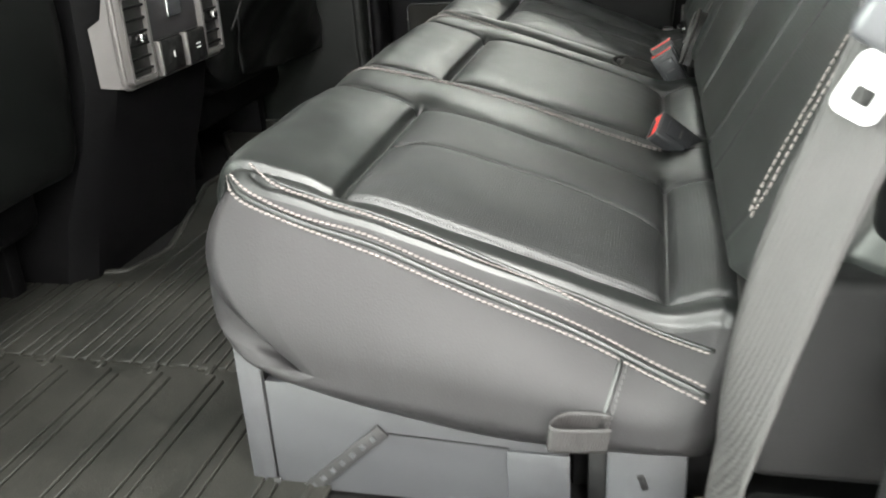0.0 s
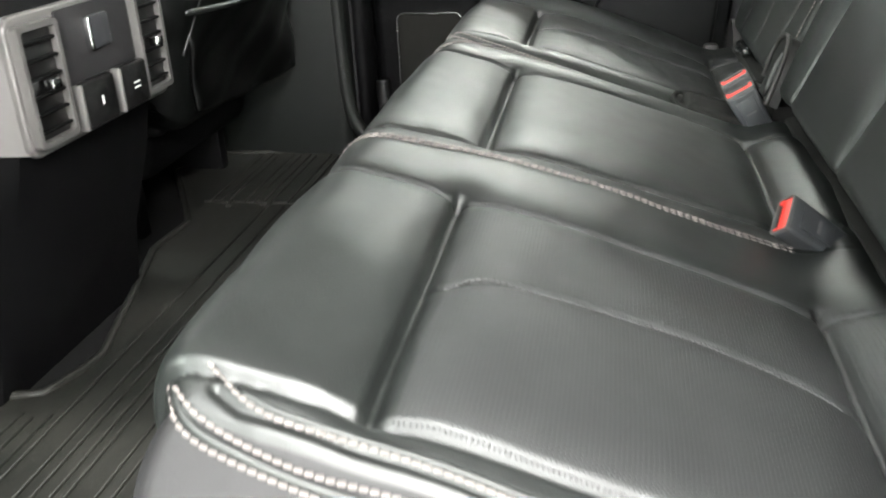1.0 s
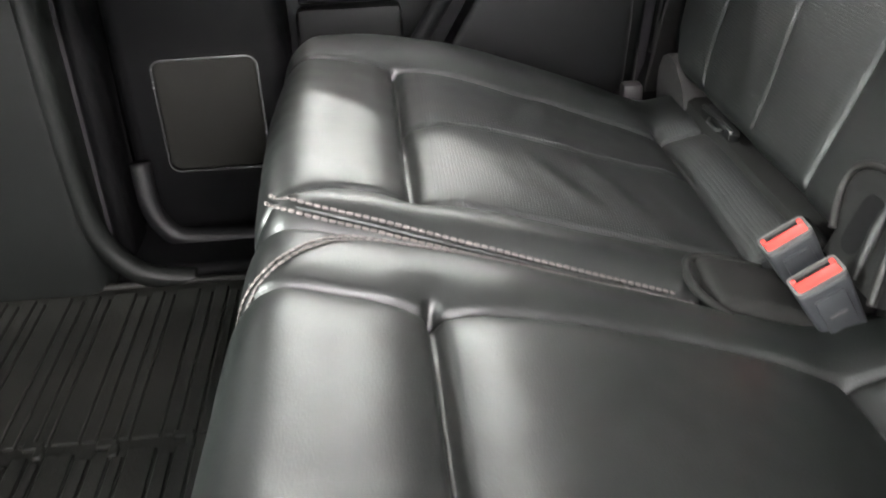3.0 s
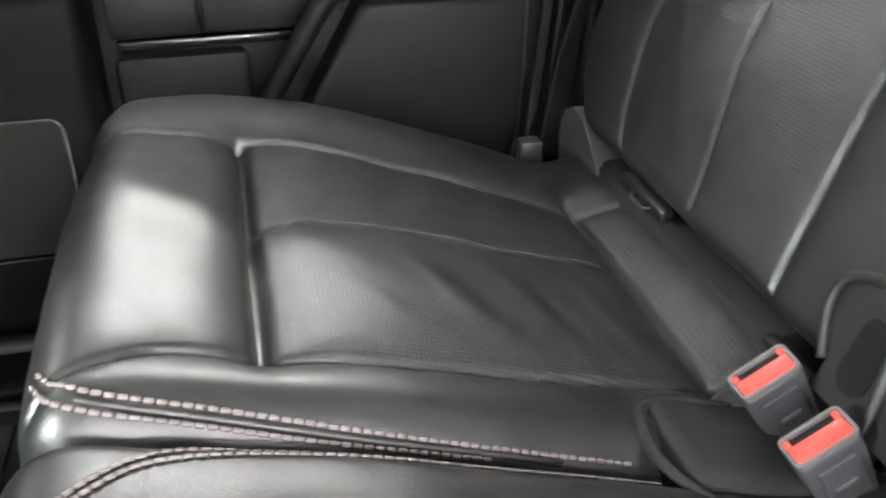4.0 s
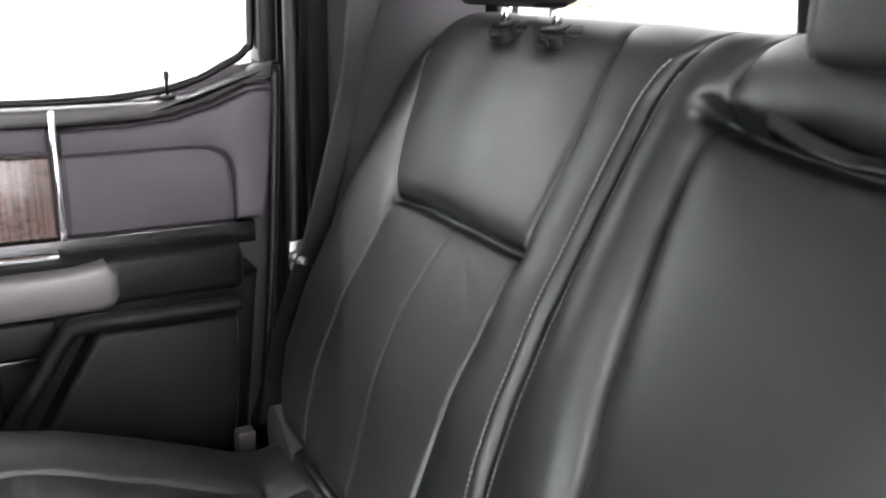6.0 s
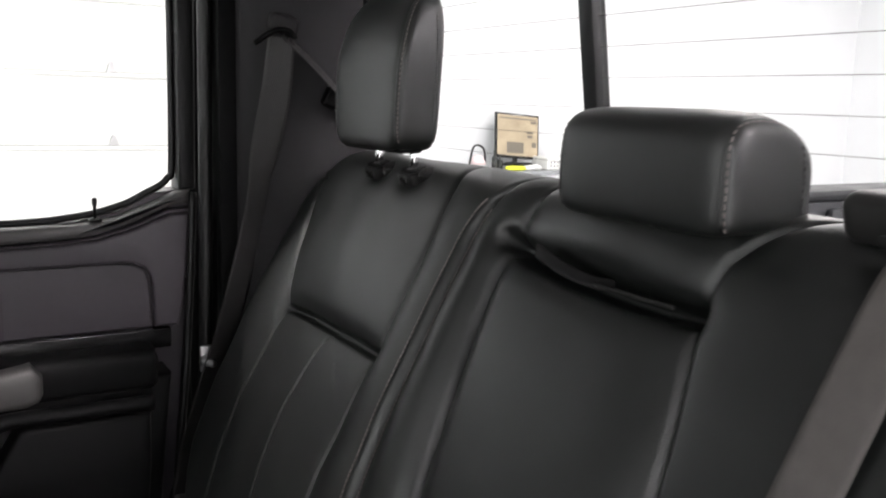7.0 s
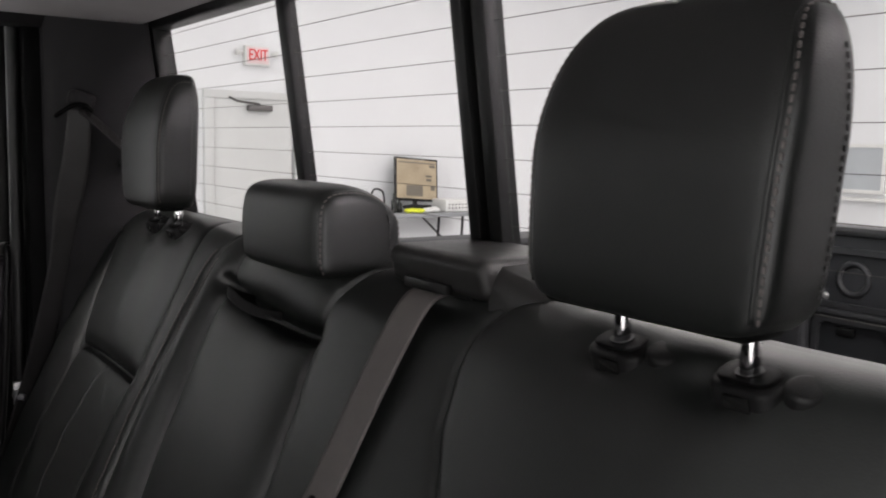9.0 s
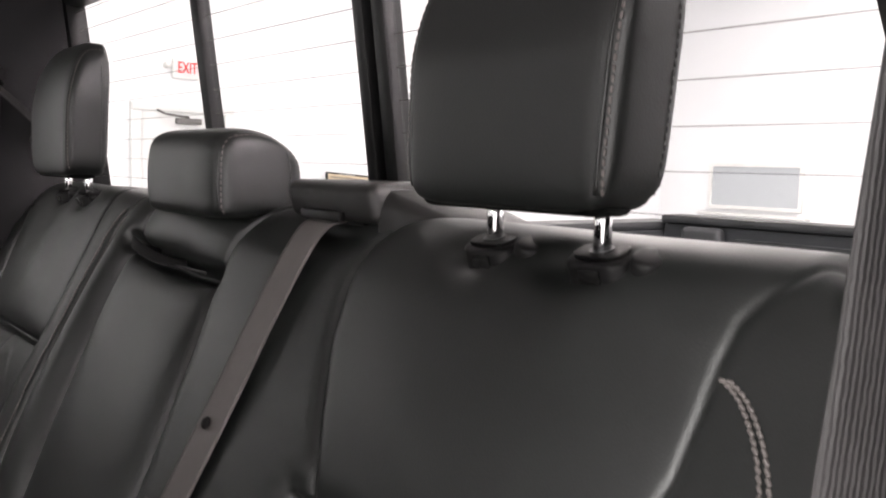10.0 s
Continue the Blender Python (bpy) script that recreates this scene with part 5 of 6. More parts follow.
def seat_seams(c, m, inner=None, outer=None, strip=0.010, tail=()):
    """The seams of one outer seat; m turns a passenger's y into this seat's."""
    inner = inner or [(1.050, 0.395), (1.058, 0.42), (1.070, 0.48), (1.079, 0.55), (1.077, 0.62), (1.077, 0.684), (1.074, 0.74), (1.070, 0.80), (1.071, 0.85), (1.073, 0.890)]
    outer = outer or [(1.312, 0.395), (1.340, 0.42), (1.375, 0.488), (1.386, 0.558), (1.378, 0.62), (1.374, 0.684), (1.404, 0.725), (1.426, 0.761), (1.446, 0.82), (1.454, 0.85), (1.452, 0.885)]
    c.seam([bz(m(y), z) for y, z in outer] + list(tail), 0.0016, 0.0027, 0.0006, 0.009)
    c.seam([bz(m(y), z) for y, z in inner] + [(m(1.090), 0.735, 0.914)], 0.0034, 0.0028, 0.0016, 0.009)
    c.seam([bz(m(1.374), 0.684), bz(m(1.30), 0.688), bz(m(1.20), 0.690), bz(m(1.080), 0.690)], 0.014, 0.0042, 0.007, 0.018)
    c.seam([bz(m(1.212), 0.684), bz(m(1.220), 0.62), bz(m(1.227), 0.577), bz(m(1.214), 0.508), bz(m(1.192), 0.445), bz(m(1.174), 0.40)], 0.0020, 0.0026)
    line_in, line_out = [[(z, m(y)) for y, z in run] for run in (inner, outer)]
    split = [(z, m(float(split_line(z)))) for z in (0.36, 0.44, 0.48, 0.52, 0.58, 0.65, 0.85, 0.885)] if m(1.0) == 1.0 else None
    beyond = [(z, y + (0.2 if m(1.0) == 1.0 else -0.2)) for z, y in line_out]
    for a, b, z0, z1, h in ((line_in, line_out, 0.40, 0.684, 0.007), (line_in, line_out, 0.690, 0.93, 0.009), (line_out, beyond, 0.36, 0.95, 0.005), (split, line_in, 0.40, 0.93, strip)):
        if a:
            front_span(c, a, b, z0, z1, h)
    # dimples round the head restraint posts
    for y in (1.180, 1.275):
        c.bump(m(y), c.at(0.686, 0.890), 0.026, 0.016, -0.009)


def pick_back(c, lows):
    z684 = c.at(*bz(0, 0.684)[1:])
    z40 = c.at(*bz(0, 0.40)[1:])
    lo, hi = min(z684, z40), max(z684, z40)

    def pick(y, a):
        out = np.zeros_like(y, int)
        for y0, y1 in lows:
            out = np.where((y > y0) & (y < y1) & (a > lo) & (a < hi), 1, out)
        return out
    return pick


def passenger_back():
    t = thing("rear_bench_back", "black leather single seat backrest with pale double stitching", "car seat", "rear bench backrests")
    c = Upholstery(BACK, lambda x, z: split_line(z), outer_edge, rows=500, step=0.0027, edge=(0.012, 0.026), bulge=(0.002, 0.035), core=back_core)
    seat_seams(c, lambda y: y)
    c.seam([bz(1.440, 0.868), bz(1.475, 0.872)], 0.004, 0.003)
    c.bump(1.16, c.at(*bz(0, 0.655)[1:]), 0.03, 0.006, 0.0010, 0.7)
    c.bump(1.14, c.at(*bz(0, 0.645)[1:]), 0.03, 0.006, -0.0010, 0.7)
    c.ripple(0.0012, 0.17, 12)
    c.build(t, (pick_back(c, ((1.075, 1.40),)), {0: ("cover", LEATHER, ""), 1: ("back_insert", PERFORATED_BACK, "perforated leather back insert")}))
    stitch_row("stitching", c.tree, [(bz(0, z)[1] - 0.015, float(split_line(z)) + 0.013, z) for z in np.linspace(0.44, 0.895, 40)], THREAD, t, "pale edge stitching", pitch=0.0060, length=0.0053, radius=0.0017, lift=0.0008, flat=0.6)
    return t


def driver_back():
    t = thing("rear_bench_back", "black leather two-seat backrest with fold-down centre armrest", "car seat", "rear bench backrests")

    def left(x, z):
        return 1.405 - outer_edge(x, z)

    c = Upholstery(BACK, left, lambda x, z: split_line(z) - 0.008, rows=500, step=0.0027, edge=(0.026, 0.012), bulge=(0.035, 0.002), core=back_core)
    edge = [(0.064, 0.395), (0.057, 0.42), (0.030, 0.50), (0.030, 0.55), (0.044, 0.62), (0.050, 0.684), (0.034, 0.74), (0.016, 0.79), (0.012, 0.85), (0.008, 0.875), (-0.004, 0.892)]
    seat_seams(c, lambda y: 1.424 - y, [(1.070, 0.395), (1.074, 0.42), (1.084, 0.50), (1.098, 0.60), (1.106, 0.684), (1.098, 0.715), (1.066, 0.765), (1.043, 0.805), (1.033, 0.85), (1.036, 0.890)],
               [(1.424 - y, z) for y, z in edge], tail=((-0.020, 0.700, 0.905), (-0.040, 0.735, 0.914)))
    # centre: strips either side of the armrest panel
    far = [(0.395, 0.842), (0.42, 0.845), (0.50, 0.854), (0.57, 0.870), (0.63, 0.888), (0.69, 0.900), (0.76, 0.912), (0.81, 0.916), (0.85, 0.914), (0.872, 0.910)]
    near = [(0.395, 0.582), (0.42, 0.585), (0.55, 0.590), (0.626, 0.593), (0.70, 0.606), (0.75, 0.616), (0.814, 0.633), (0.845, 0.640), (0.875, 0.630)]
    drive = [(z, 1.424 - y) for y, z in ((1.070, 0.395), (1.074, 0.42), (1.084, 0.50), (1.098, 0.60), (1.106, 0.684), (1.098, 0.715), (1.066, 0.765), (1.043, 0.805), (1.033, 0.85), (1.036, 0.890))]
    split = [(z, float(split_line(z)) - 0.008) for z in (0.36, 0.44, 0.48, 0.52, 0.58, 0.65, 0.85, 0.885)]
    c.seam([bz(y, z) for z, y in far] + [(0.900, 0.700, 0.905), (0.885, 0.735, 0.914)], 0.0080, 0.0036, 0.005, 0.016)
    c.seam([bz(y, z) for z, y in near] + [(0.600, 0.700, 0.905), (0.572, 0.735, 0.914)], 0.0060, 0.0034, 0.0025, 0.014)
    c.seam([bz(0.922, 0.850), bz(0.87, 0.840), bz(0.78, 0.832), bz(0.70, 0.830), bz(0.645, 0.834)], 0.032, 0.0085, 0.006, 0.02)
    front_span(c, near, far, 0.40, 0.832, 0.012, 4)
    front_span(c, near, far, 0.842, 0.93, 0.017)
    front_span(c, drive, near, 0.40, 0.93, 0.005)
    front_span(c, far, split, 0.40, 0.93, 0.018)
    c.bump(0.472, c.at(0.690, 0.898), 0.075, 0.022, -0.016)
    c.ripple(0.0005, 0.17, 15)
    c.build(t, (pick_back(c, ((0.026, 0.345),)), {0: ("cover", LEATHER, ""), 1: ("back_insert", PERFORATED_BACK, "perforated leather back insert")}))
    # pale curved stitching of the outer bolster
    for d in (0.0, 0.0055):
        arc = smooth_path([(0.652, 0.007 - d, 0.848), (0.643, -0.008 - d, 0.842), (0.625, -0.030 - d, 0.815), (0.600, -0.045 - d, 0.77), (0.560, -0.055 - d, 0.69), (0.520, -0.055 - d, 0.61)], 70)
        stitch_row("stitching", c.tree, arc, THREAD, t, "pale bolster stitching", pitch=0.0050, length=0.0052, radius=0.0015, lean=0.35)
    # chunky double stitching beside the insert
    for d in (0.0, 0.017):
        arc = smooth_path([(0.520, 0.090 - d, 0.590), (0.500, 0.082 - d, 0.545), (0.486, 0.076 - d, 0.515), (0.470, 0.070 - d, 0.484), (0.456, 0.064 - d, 0.452), (0.447, 0.057 - d, 0.418)], 60)
        stitch_row("stitching", c.tree, arc, THREAD, t, "pale bolster stitching", pitch=0.0066, length=0.0056, radius=0.0023, flat=0.45)
    stitch_row("stitching", c.tree, [(bz(0, z)[1] - 0.015, float(split_line(z)) - 0.014, z) for z in np.linspace(0.50, 0.885, 34)], THREAD, t, "pale edge stitching", pitch=0.0060, length=0.005, radius=0.0013, lift=0.0007)
    strap = smooth_path([(0.670, 0.836, 0.838), (0.646, 0.832, 0.846), (0.630, 0.822, 0.856), (0.626, 0.804, 0.854), (0.632, 0.783, 0.845), (0.646, 0.766, 0.837), (0.670, 0.754, 0.831)], 36)
    ribbon("pull_strap", strap, (0.25, 0.35, 0.90), 0.013, 0.003, PLASTIC_MID, t, "black pull strap of the armrest")
    box("slot_edge", (-0.0015, -0.115, -0.002), (0.0015, 0.0, 0.002), COVER_PLASTIC, t, "hard edge inside the armrest slot", bevel=0.001, m=Matrix.Translation((0.652, 0.775, 0.8325)))
    return t


passenger_back()
driver_back()


# ---- head restraints ----
def restraint(name, label, centre, half, power, posts, taper=0.0, lean=0.0, dome=0.0, slope=0.0, curl=0.0, lay=0.0):
    """A padded block with a front panel and two side panels, joined by stitched seams."""
    t = thing(name, label, "headrest", "rear head restraints")
    cx, cy, cz = centre
    hx, hy, hz = half
    n = 44
    seam_y = 0.905

    def shape(d):
        low = min(1.0, max(0.0, -d.z * 1.6))
        p = power + 5 * low * low * (3 - 2 * low)
        q = 8 - 2.4 * min(1.0, max(0.0, d.z))
        r = ((abs(d.x) ** p + abs(d.z) ** p) ** (q / p) + abs(d.y) ** q) ** (-1 / q)
        v = d * r
        g = math.exp(-((abs(v.y) - seam_y) / 0.035) ** 2) * 0.013
        v = v * (1 - g)
        w = 1 - taper * (0.5 - 0.5 * v.z) - dome * max(0.0, v.z) ** 2
        belly = 1 + 0.05 * (1 - v.y * v.y) * (1 - v.z * v.z) * (1 if v.x < 0 else 0)
        x = v.x * hx * belly + lean * v.z * hz + curl * max(0.0, v.z + 0.05) ** 1.6 * (1.0 if v.x < 0 else 1.0 - 0.65 * min(1.0, v.x))
        y = v.y * hy * w + lay * v.z * hz
        drop = slope * hz * max(0.0, v.x + 0.2) ** 2 * max(0.0, v.z)
        return Vector((cx + x, cy + y, cz + v.z * hz - drop))

    bm = bmesh.new()
    bmesh.ops.create_cube(bm, size=2)
    bmesh.ops.subdivide_edges(bm, edges=bm.edges[:], cuts=n, use_grid_fill=True)
    for v in bm.verts:
        c = Vector([math.tan(a * math.pi / 4 * 0.98) / math.tan(math.pi / 4 * 0.98) for a in v.co])
        v.co = shape(c.normalized())
    bmesh.ops.recalc_face_normals(bm, faces=bm.faces[:])
    tree = BVHTree.FromBMesh(bm)
    me = bpy.data.meshes.new("pad")
    for f in bm.faces:
        f.smooth = True
    bm.to_mesh(me)
    bm.free()
    me.materials.append(LEATHER)
    pad = new("pad", me)
    pad.parent = t
    for s in (-1, 1):
        ring = []
        for k in range(81):
            a = radians(-46 + 272 * k / 80)
            d = Vector((-math.cos(a), s * seam_y, math.sin(a)))
            sc = 1 / max(abs(d.x), abs(d.z))
            d.x *= sc * 0.98
            d.z *= sc * 0.98
            ring.append(shape(Vector((d.x, s * (seam_y + 0.05), d.z)).normalized() * 1.0))
        ring2 = [Vector((p.x, cy + s * hy * (seam_y + 0.045) + lay * (p.z - cz) - s * dome * hy * max(0.0, (p.z - cz) / hz) ** 2 - s * hy * taper * (0.5 - 0.5 * (p.z - cz) / hz), p.z)) for p in ring]
        stitch_row("stitching", tree, ring2, THREAD, t, "pale stitched seam", pitch=0.0062, length=0.0046, radius=0.0011, lift=0.0001, flat=0.6)
        cord("piping", tree, [Vector((p.x, p.y - s * 0.0045, p.z)) for p in ring2], LEATHER, t, radius=0.0018)
        side = [Vector((cx + 0.62 * hx + lean * f * hz, cy + s * hy * 1.3, cz + f * hz)) for f in np.linspace(-0.86, 0.80, 30)]
        stitch_row("stitching", tree, side, SEAM_THREAD, t, "dark rear seam", pitch=0.0056, length=0.0040, radius=0.0010)
    if posts:
        bm = bmesh.new()
        add_box(bm, (cx - 0.70 * hx - lean * hz, cy - lay * hz - 0.80 * hy, cz - hz - 0.002), (cx + 0.55 * hx - lean * hz, cy - lay * hz + 0.80 * hy, cz - hz + 0.016), 0.007, 3)
        part("base", bm, SHADED_LEATHER, t, "dark base under the pad")
    for y in posts:
        lathe("post", [(0.0062, 0), (0.0062, 0.065)], Matrix.Translation((cx + 0.010, y, cz - hz - 0.040)), CHROME, t, "chrome post", sides=16)
    return t


def post_guides(label, pair):
    for y in pair:
        g = thing("headrest_guide", label, "headrest guide", "head restraint guides")
        m = Matrix.Translation((0.690, y, 0.8985)) @ Euler((0, radians(-18), 0)).to_matrix().to_4x4()
        prism("collar", rounded_outline(0.034, 0.050, 0.012), m @ Matrix.Translation((0, -0.002, -0.022)), 0.026, PLASTIC_MID, g, bevel=0.004)
        prism("plate", rounded_outline(0.026, 0.040, 0.010), m @ Matrix.Translation((0.002, 0.0, 0.0035)), 0.0030, PLASTIC, g, "raised plate round the post", bevel=0.001)
        lens = [(0.014 * math.cos(k * math.pi / 12), 0.013 * math.sin(k * math.pi / 12)) for k in range(24)]
        prism("release_button", lens, m @ Matrix.Translation((0.004, -0.034, -0.012)) @ Euler((radians(14), 0, 0)).to_matrix().to_4x4(), 0.018, PLASTIC_MID, g, "round release button", bevel=0.004)
        box("catch", (-0.0195, -0.012, -0.010), (-0.0165, 0.006, 0.000), PLASTIC_GLOSS, g, "small gloss catch", bevel=0.001, m=m)
        prism("post_hole", [(x * 0.60, v * 0.70) for x, v in lens], m @ Matrix.Translation((0.002, 0, 0.0062)), 0.0010, SEAL, g, "dark post hole")


restraint("headrest", "tall black leather headrest on two chrome posts above the driver side", (0.680, 0.184, 1.034), (0.034, 0.110, 0.104), 3.6, (0.122, 0.228), taper=0.06, dome=0.20, curl=0.024, lay=-0.06)
restraint("headrest", "tall black leather headrest on two chrome posts by the passenger window", (0.681, 1.258, 1.034), (0.034, 0.110, 0.107), 3.6, (1.190, 1.296), taper=0.06, dome=0.20, curl=0.024, lay=-0.06)
restraint("headrest", "low black leather centre headrest resting on the backrest", (0.694, 0.712, 0.945), (0.054, 0.108, 0.050), 4.0, (), slope=0.45)
post_guides("black plastic guide of a headrest post", (0.228, 0.122))
post_guides("black plastic guide of a headrest post", (1.296, 1.190))


# ---- belts ----
def retractor_cover():
    t = thing("belt_retractor_cover", "dark grey plastic cover of the centre belt on the backrest", "belt cover")
    bm = bmesh.new()
    add_box(bm, (0.686, 0.388, 0.903), (0.808, 0.546, 0.942), 0.013, 5)
    for v in bm.verts:
        if v.co.x < 0.74 and v.co.z < 0.92:
            v.co.x += 0.004
    part("body", bm, COVER_PLASTIC, t)
    box("housing", (0.716, 0.398, 0.85), (0.800, 0.536, 0.9025), SEAL, t, "dark housing under the cover", bevel=0.004)
    bm = bmesh.new()
    vs = [bm.verts.new(p) for p in ((0.696, 0.398, 0.938), (0.800, 0.398, 0.940), (0.800, 0.272, 0.906), (0.732, 0.290, 0.900), (0.706, 0.346, 0.896),
                                    (0.696, 0.398, 0.85), (0.800, 0.398, 0.85), (0.800, 0.272, 0.85), (0.732, 0.290, 0.85), (0.706, 0.346, 0.85))]
    for f in ((0, 1, 2, 3), (0, 3, 4), (0, 4, 9, 5), (4, 3, 8, 9), (3, 2, 7, 8), (2, 1, 6, 7), (1, 0, 5, 6), (9, 8, 7, 6, 5)):
        bm.faces.new([vs[i] for i in f])
    bmesh.ops.bevel(bm, geom=bm.edges[:], offset=0.010, segments=5, affect="EDGES", profile=0.5)
    part("wing", bm, COVER_PLASTIC, t, "sloping side of the cover")
    # shade of the slot's mouth drawn as a dark plate proud of the cover
    box("slot", (0.6845, 0.438, 0.9035), (0.692, 0.510, 0.9135), SEAL, t, "dark plate in place of the shaded belt slot", bevel=0.002)
    box("slot", (0.700, 0.420, 0.9005), (0.716, 0.515, 0.9035), SEAL, t, bevel=0.001)
    return t


retractor_cover()


def centre_belt():
    t = thing("centre_seat_belt", "brown-grey webbing belt hanging down the backrest", "seat belt")
    pts = smooth_path([(0.718, 0.470, 0.901), (0.696, 0.471, 0.9035), (0.672, 0.473, 0.890), (0.634, 0.478, 0.824), (0.588, 0.486, 0.730), (0.552, 0.493, 0.658), (0.535, 0.496, 0.624), (0.524, 0.497, 0.611),
                       (0.516, 0.497, 0.615), (0.521, 0.497, 0.628), (0.531, 0.496, 0.646)], 80)
    ribbon("webbing", pts, (0, 1, 0.05), 0.047, 0.0014, LIT_BROWN_WEBBING, t)
    lathe("stop_button", [(0.006, 0), (0.006, 0.002), (0.003, 0.004)], Matrix.Translation((0.578, 0.492, 0.715)) @ Euler((0, radians(-63), 0)).to_matrix().to_4x4(), PLASTIC_MID, t, sides=12)
    m = Matrix.Translation((0.522, 0.497, 0.618)) @ Euler((0, radians(27), 0)).to_matrix().to_4x4()
    bm = bmesh.new()
    add_box(bm, (-0.007, -0.029, -0.016), (0.006, 0.029, 0.020), 0.006, 3, m)
    part("tongue_grip", bm, BUCKLE, t, "dark grey plastic grip of the latch tongue")
    prism("tongue", rounded_outline(0.040, 0.003, 0.001, 2), m @ Matrix.Translation((0, 0, -0.046)) @ Matrix.Rotation(math.pi / 2, 4, "Z"), 0.032, STEEL, t, "steel latch tongue")
    return t


centre_belt()


def shoulder_belt(mirror, label):
    t = thing("shoulder_belt", label, "seat belt", "outer seat belts")

    def q(p):
        return (p[0], p[1] if not mirror else 1.385 - p[1], p[2])

    low = ((0.485, 1.552, 0.61), (0.450, 1.556, 0.50), (0.428, 1.556, 0.40), (0.416, 1.552, 0.30), (0.410, 1.545, 0.20)) if mirror else ((0.540, 1.545, 0.62), (0.512, 1.580, 0.50), (0.49, 1.60, 0.40), (0.47, 1.60, 0.28))
    top = ((0.618, 1.500, 1.085), (0.584, 1.507, 1.00), (0.550, 1.514, 0.90), (0.520, 1.522, 0.80)) if mirror else ((0.612, 1.487, 1.085), (0.606, 1.496, 1.00), (0.590, 1.508, 0.90), (0.578, 1.520, 0.80))
    pts = smooth_path([q(p) for p in top + low], 64)
    sy = -1 if mirror else 1
    turn = [(0.93 - (0.82 * min(1, max(0, k / len(pts) - 0.40) * 2.4) if mirror else 0), (0.36 - (0 if mirror else 1.5 * max(0, 1 - k / 22))) * sy, -0.1) for k in range(len(pts))]
    ribbon("webbing", pts, turn, 0.047, 0.0014, WEBBING, t)
    back = smooth_path([q(p) for p in ((0.612, 1.480, 1.088), (0.650, 1.474, 1.055), (0.700, 1.468, 1.005))], 14)
    ribbon("webbing", back, (0.35, 0.9 * sy, 0.3), 0.047, 0.0014, WEBBING, t)
    # lip of the slot in the pillar trim
    lip = smooth_path([q(p) for p in ((0.572, 1.496, 1.074), (0.590, 1.488, 1.088), (0.606, 1.482, 1.096), (0.622, 1.478, 1.094), (0.632, 1.478, 1.084))], 20)
    tube("guide_lip", lip, 0.0045, PLASTIC, t, "black lip of the belt slot", sides=10)
    bm = bmesh.new()
    add_box(bm, (-0.026, -0.012, -0.010), (0.022, 0.010, 0.020), 0.009, 4, Matrix.Translation(q((0.618, 1.494, 1.100))) @ Euler((0, radians(14), 0)).to_matrix().to_4x4())
    part("guide_hood", bm, PILLAR_CLOTH, t, "soft hood over the slot")
    bm = bmesh.new()
    add_box(bm, (-0.020, -0.010, -0.016), (0.024, 0.012, 0.016), 0.005, 3, Matrix.Translation(q((0.700, 1.476, 0.992))) @ Euler((0, radians(25), 0)).to_matrix().to_4x4())
    part("slot_cover", bm, PLASTIC, t, "black belt slot in the trim")
    if mirror:
        m = Matrix.Translation((0.470, -0.176, 0.580)) @ Euler((0, radians(28), 0)).to_matrix().to_4x4() @ Matrix.Rotation(radians(-12), 4, "Z")
        up = m @ Matrix(((1, 0, 0, 0), (0, 0, -1, 0), (0, 1, 0, 0), (0, 0, 0, 1)))
        ring_plate("tongue", rounded_outline(0.026, 0.036, 0.007, 4), [(x, y - 0.005) for x, y in rounded_outline(0.011, 0.009, 0.002, 4)], up, 0.003, STEEL, t, "bright steel latch tongue")
        bm = bmesh.new()
        add_box(bm, (-0.026, -0.010, 0.017), (0.026, 0.006, 0.046), 0.008, 3, m)
        part("tongue_grip", bm, BUCKLE, t, "grey plastic grip")
    return t


shoulder_belt(True, "dark grey driver side shoulder belt with bright latch tongue")
shoulder_belt(False, "dark grey passenger side shoulder belt on the pillar")


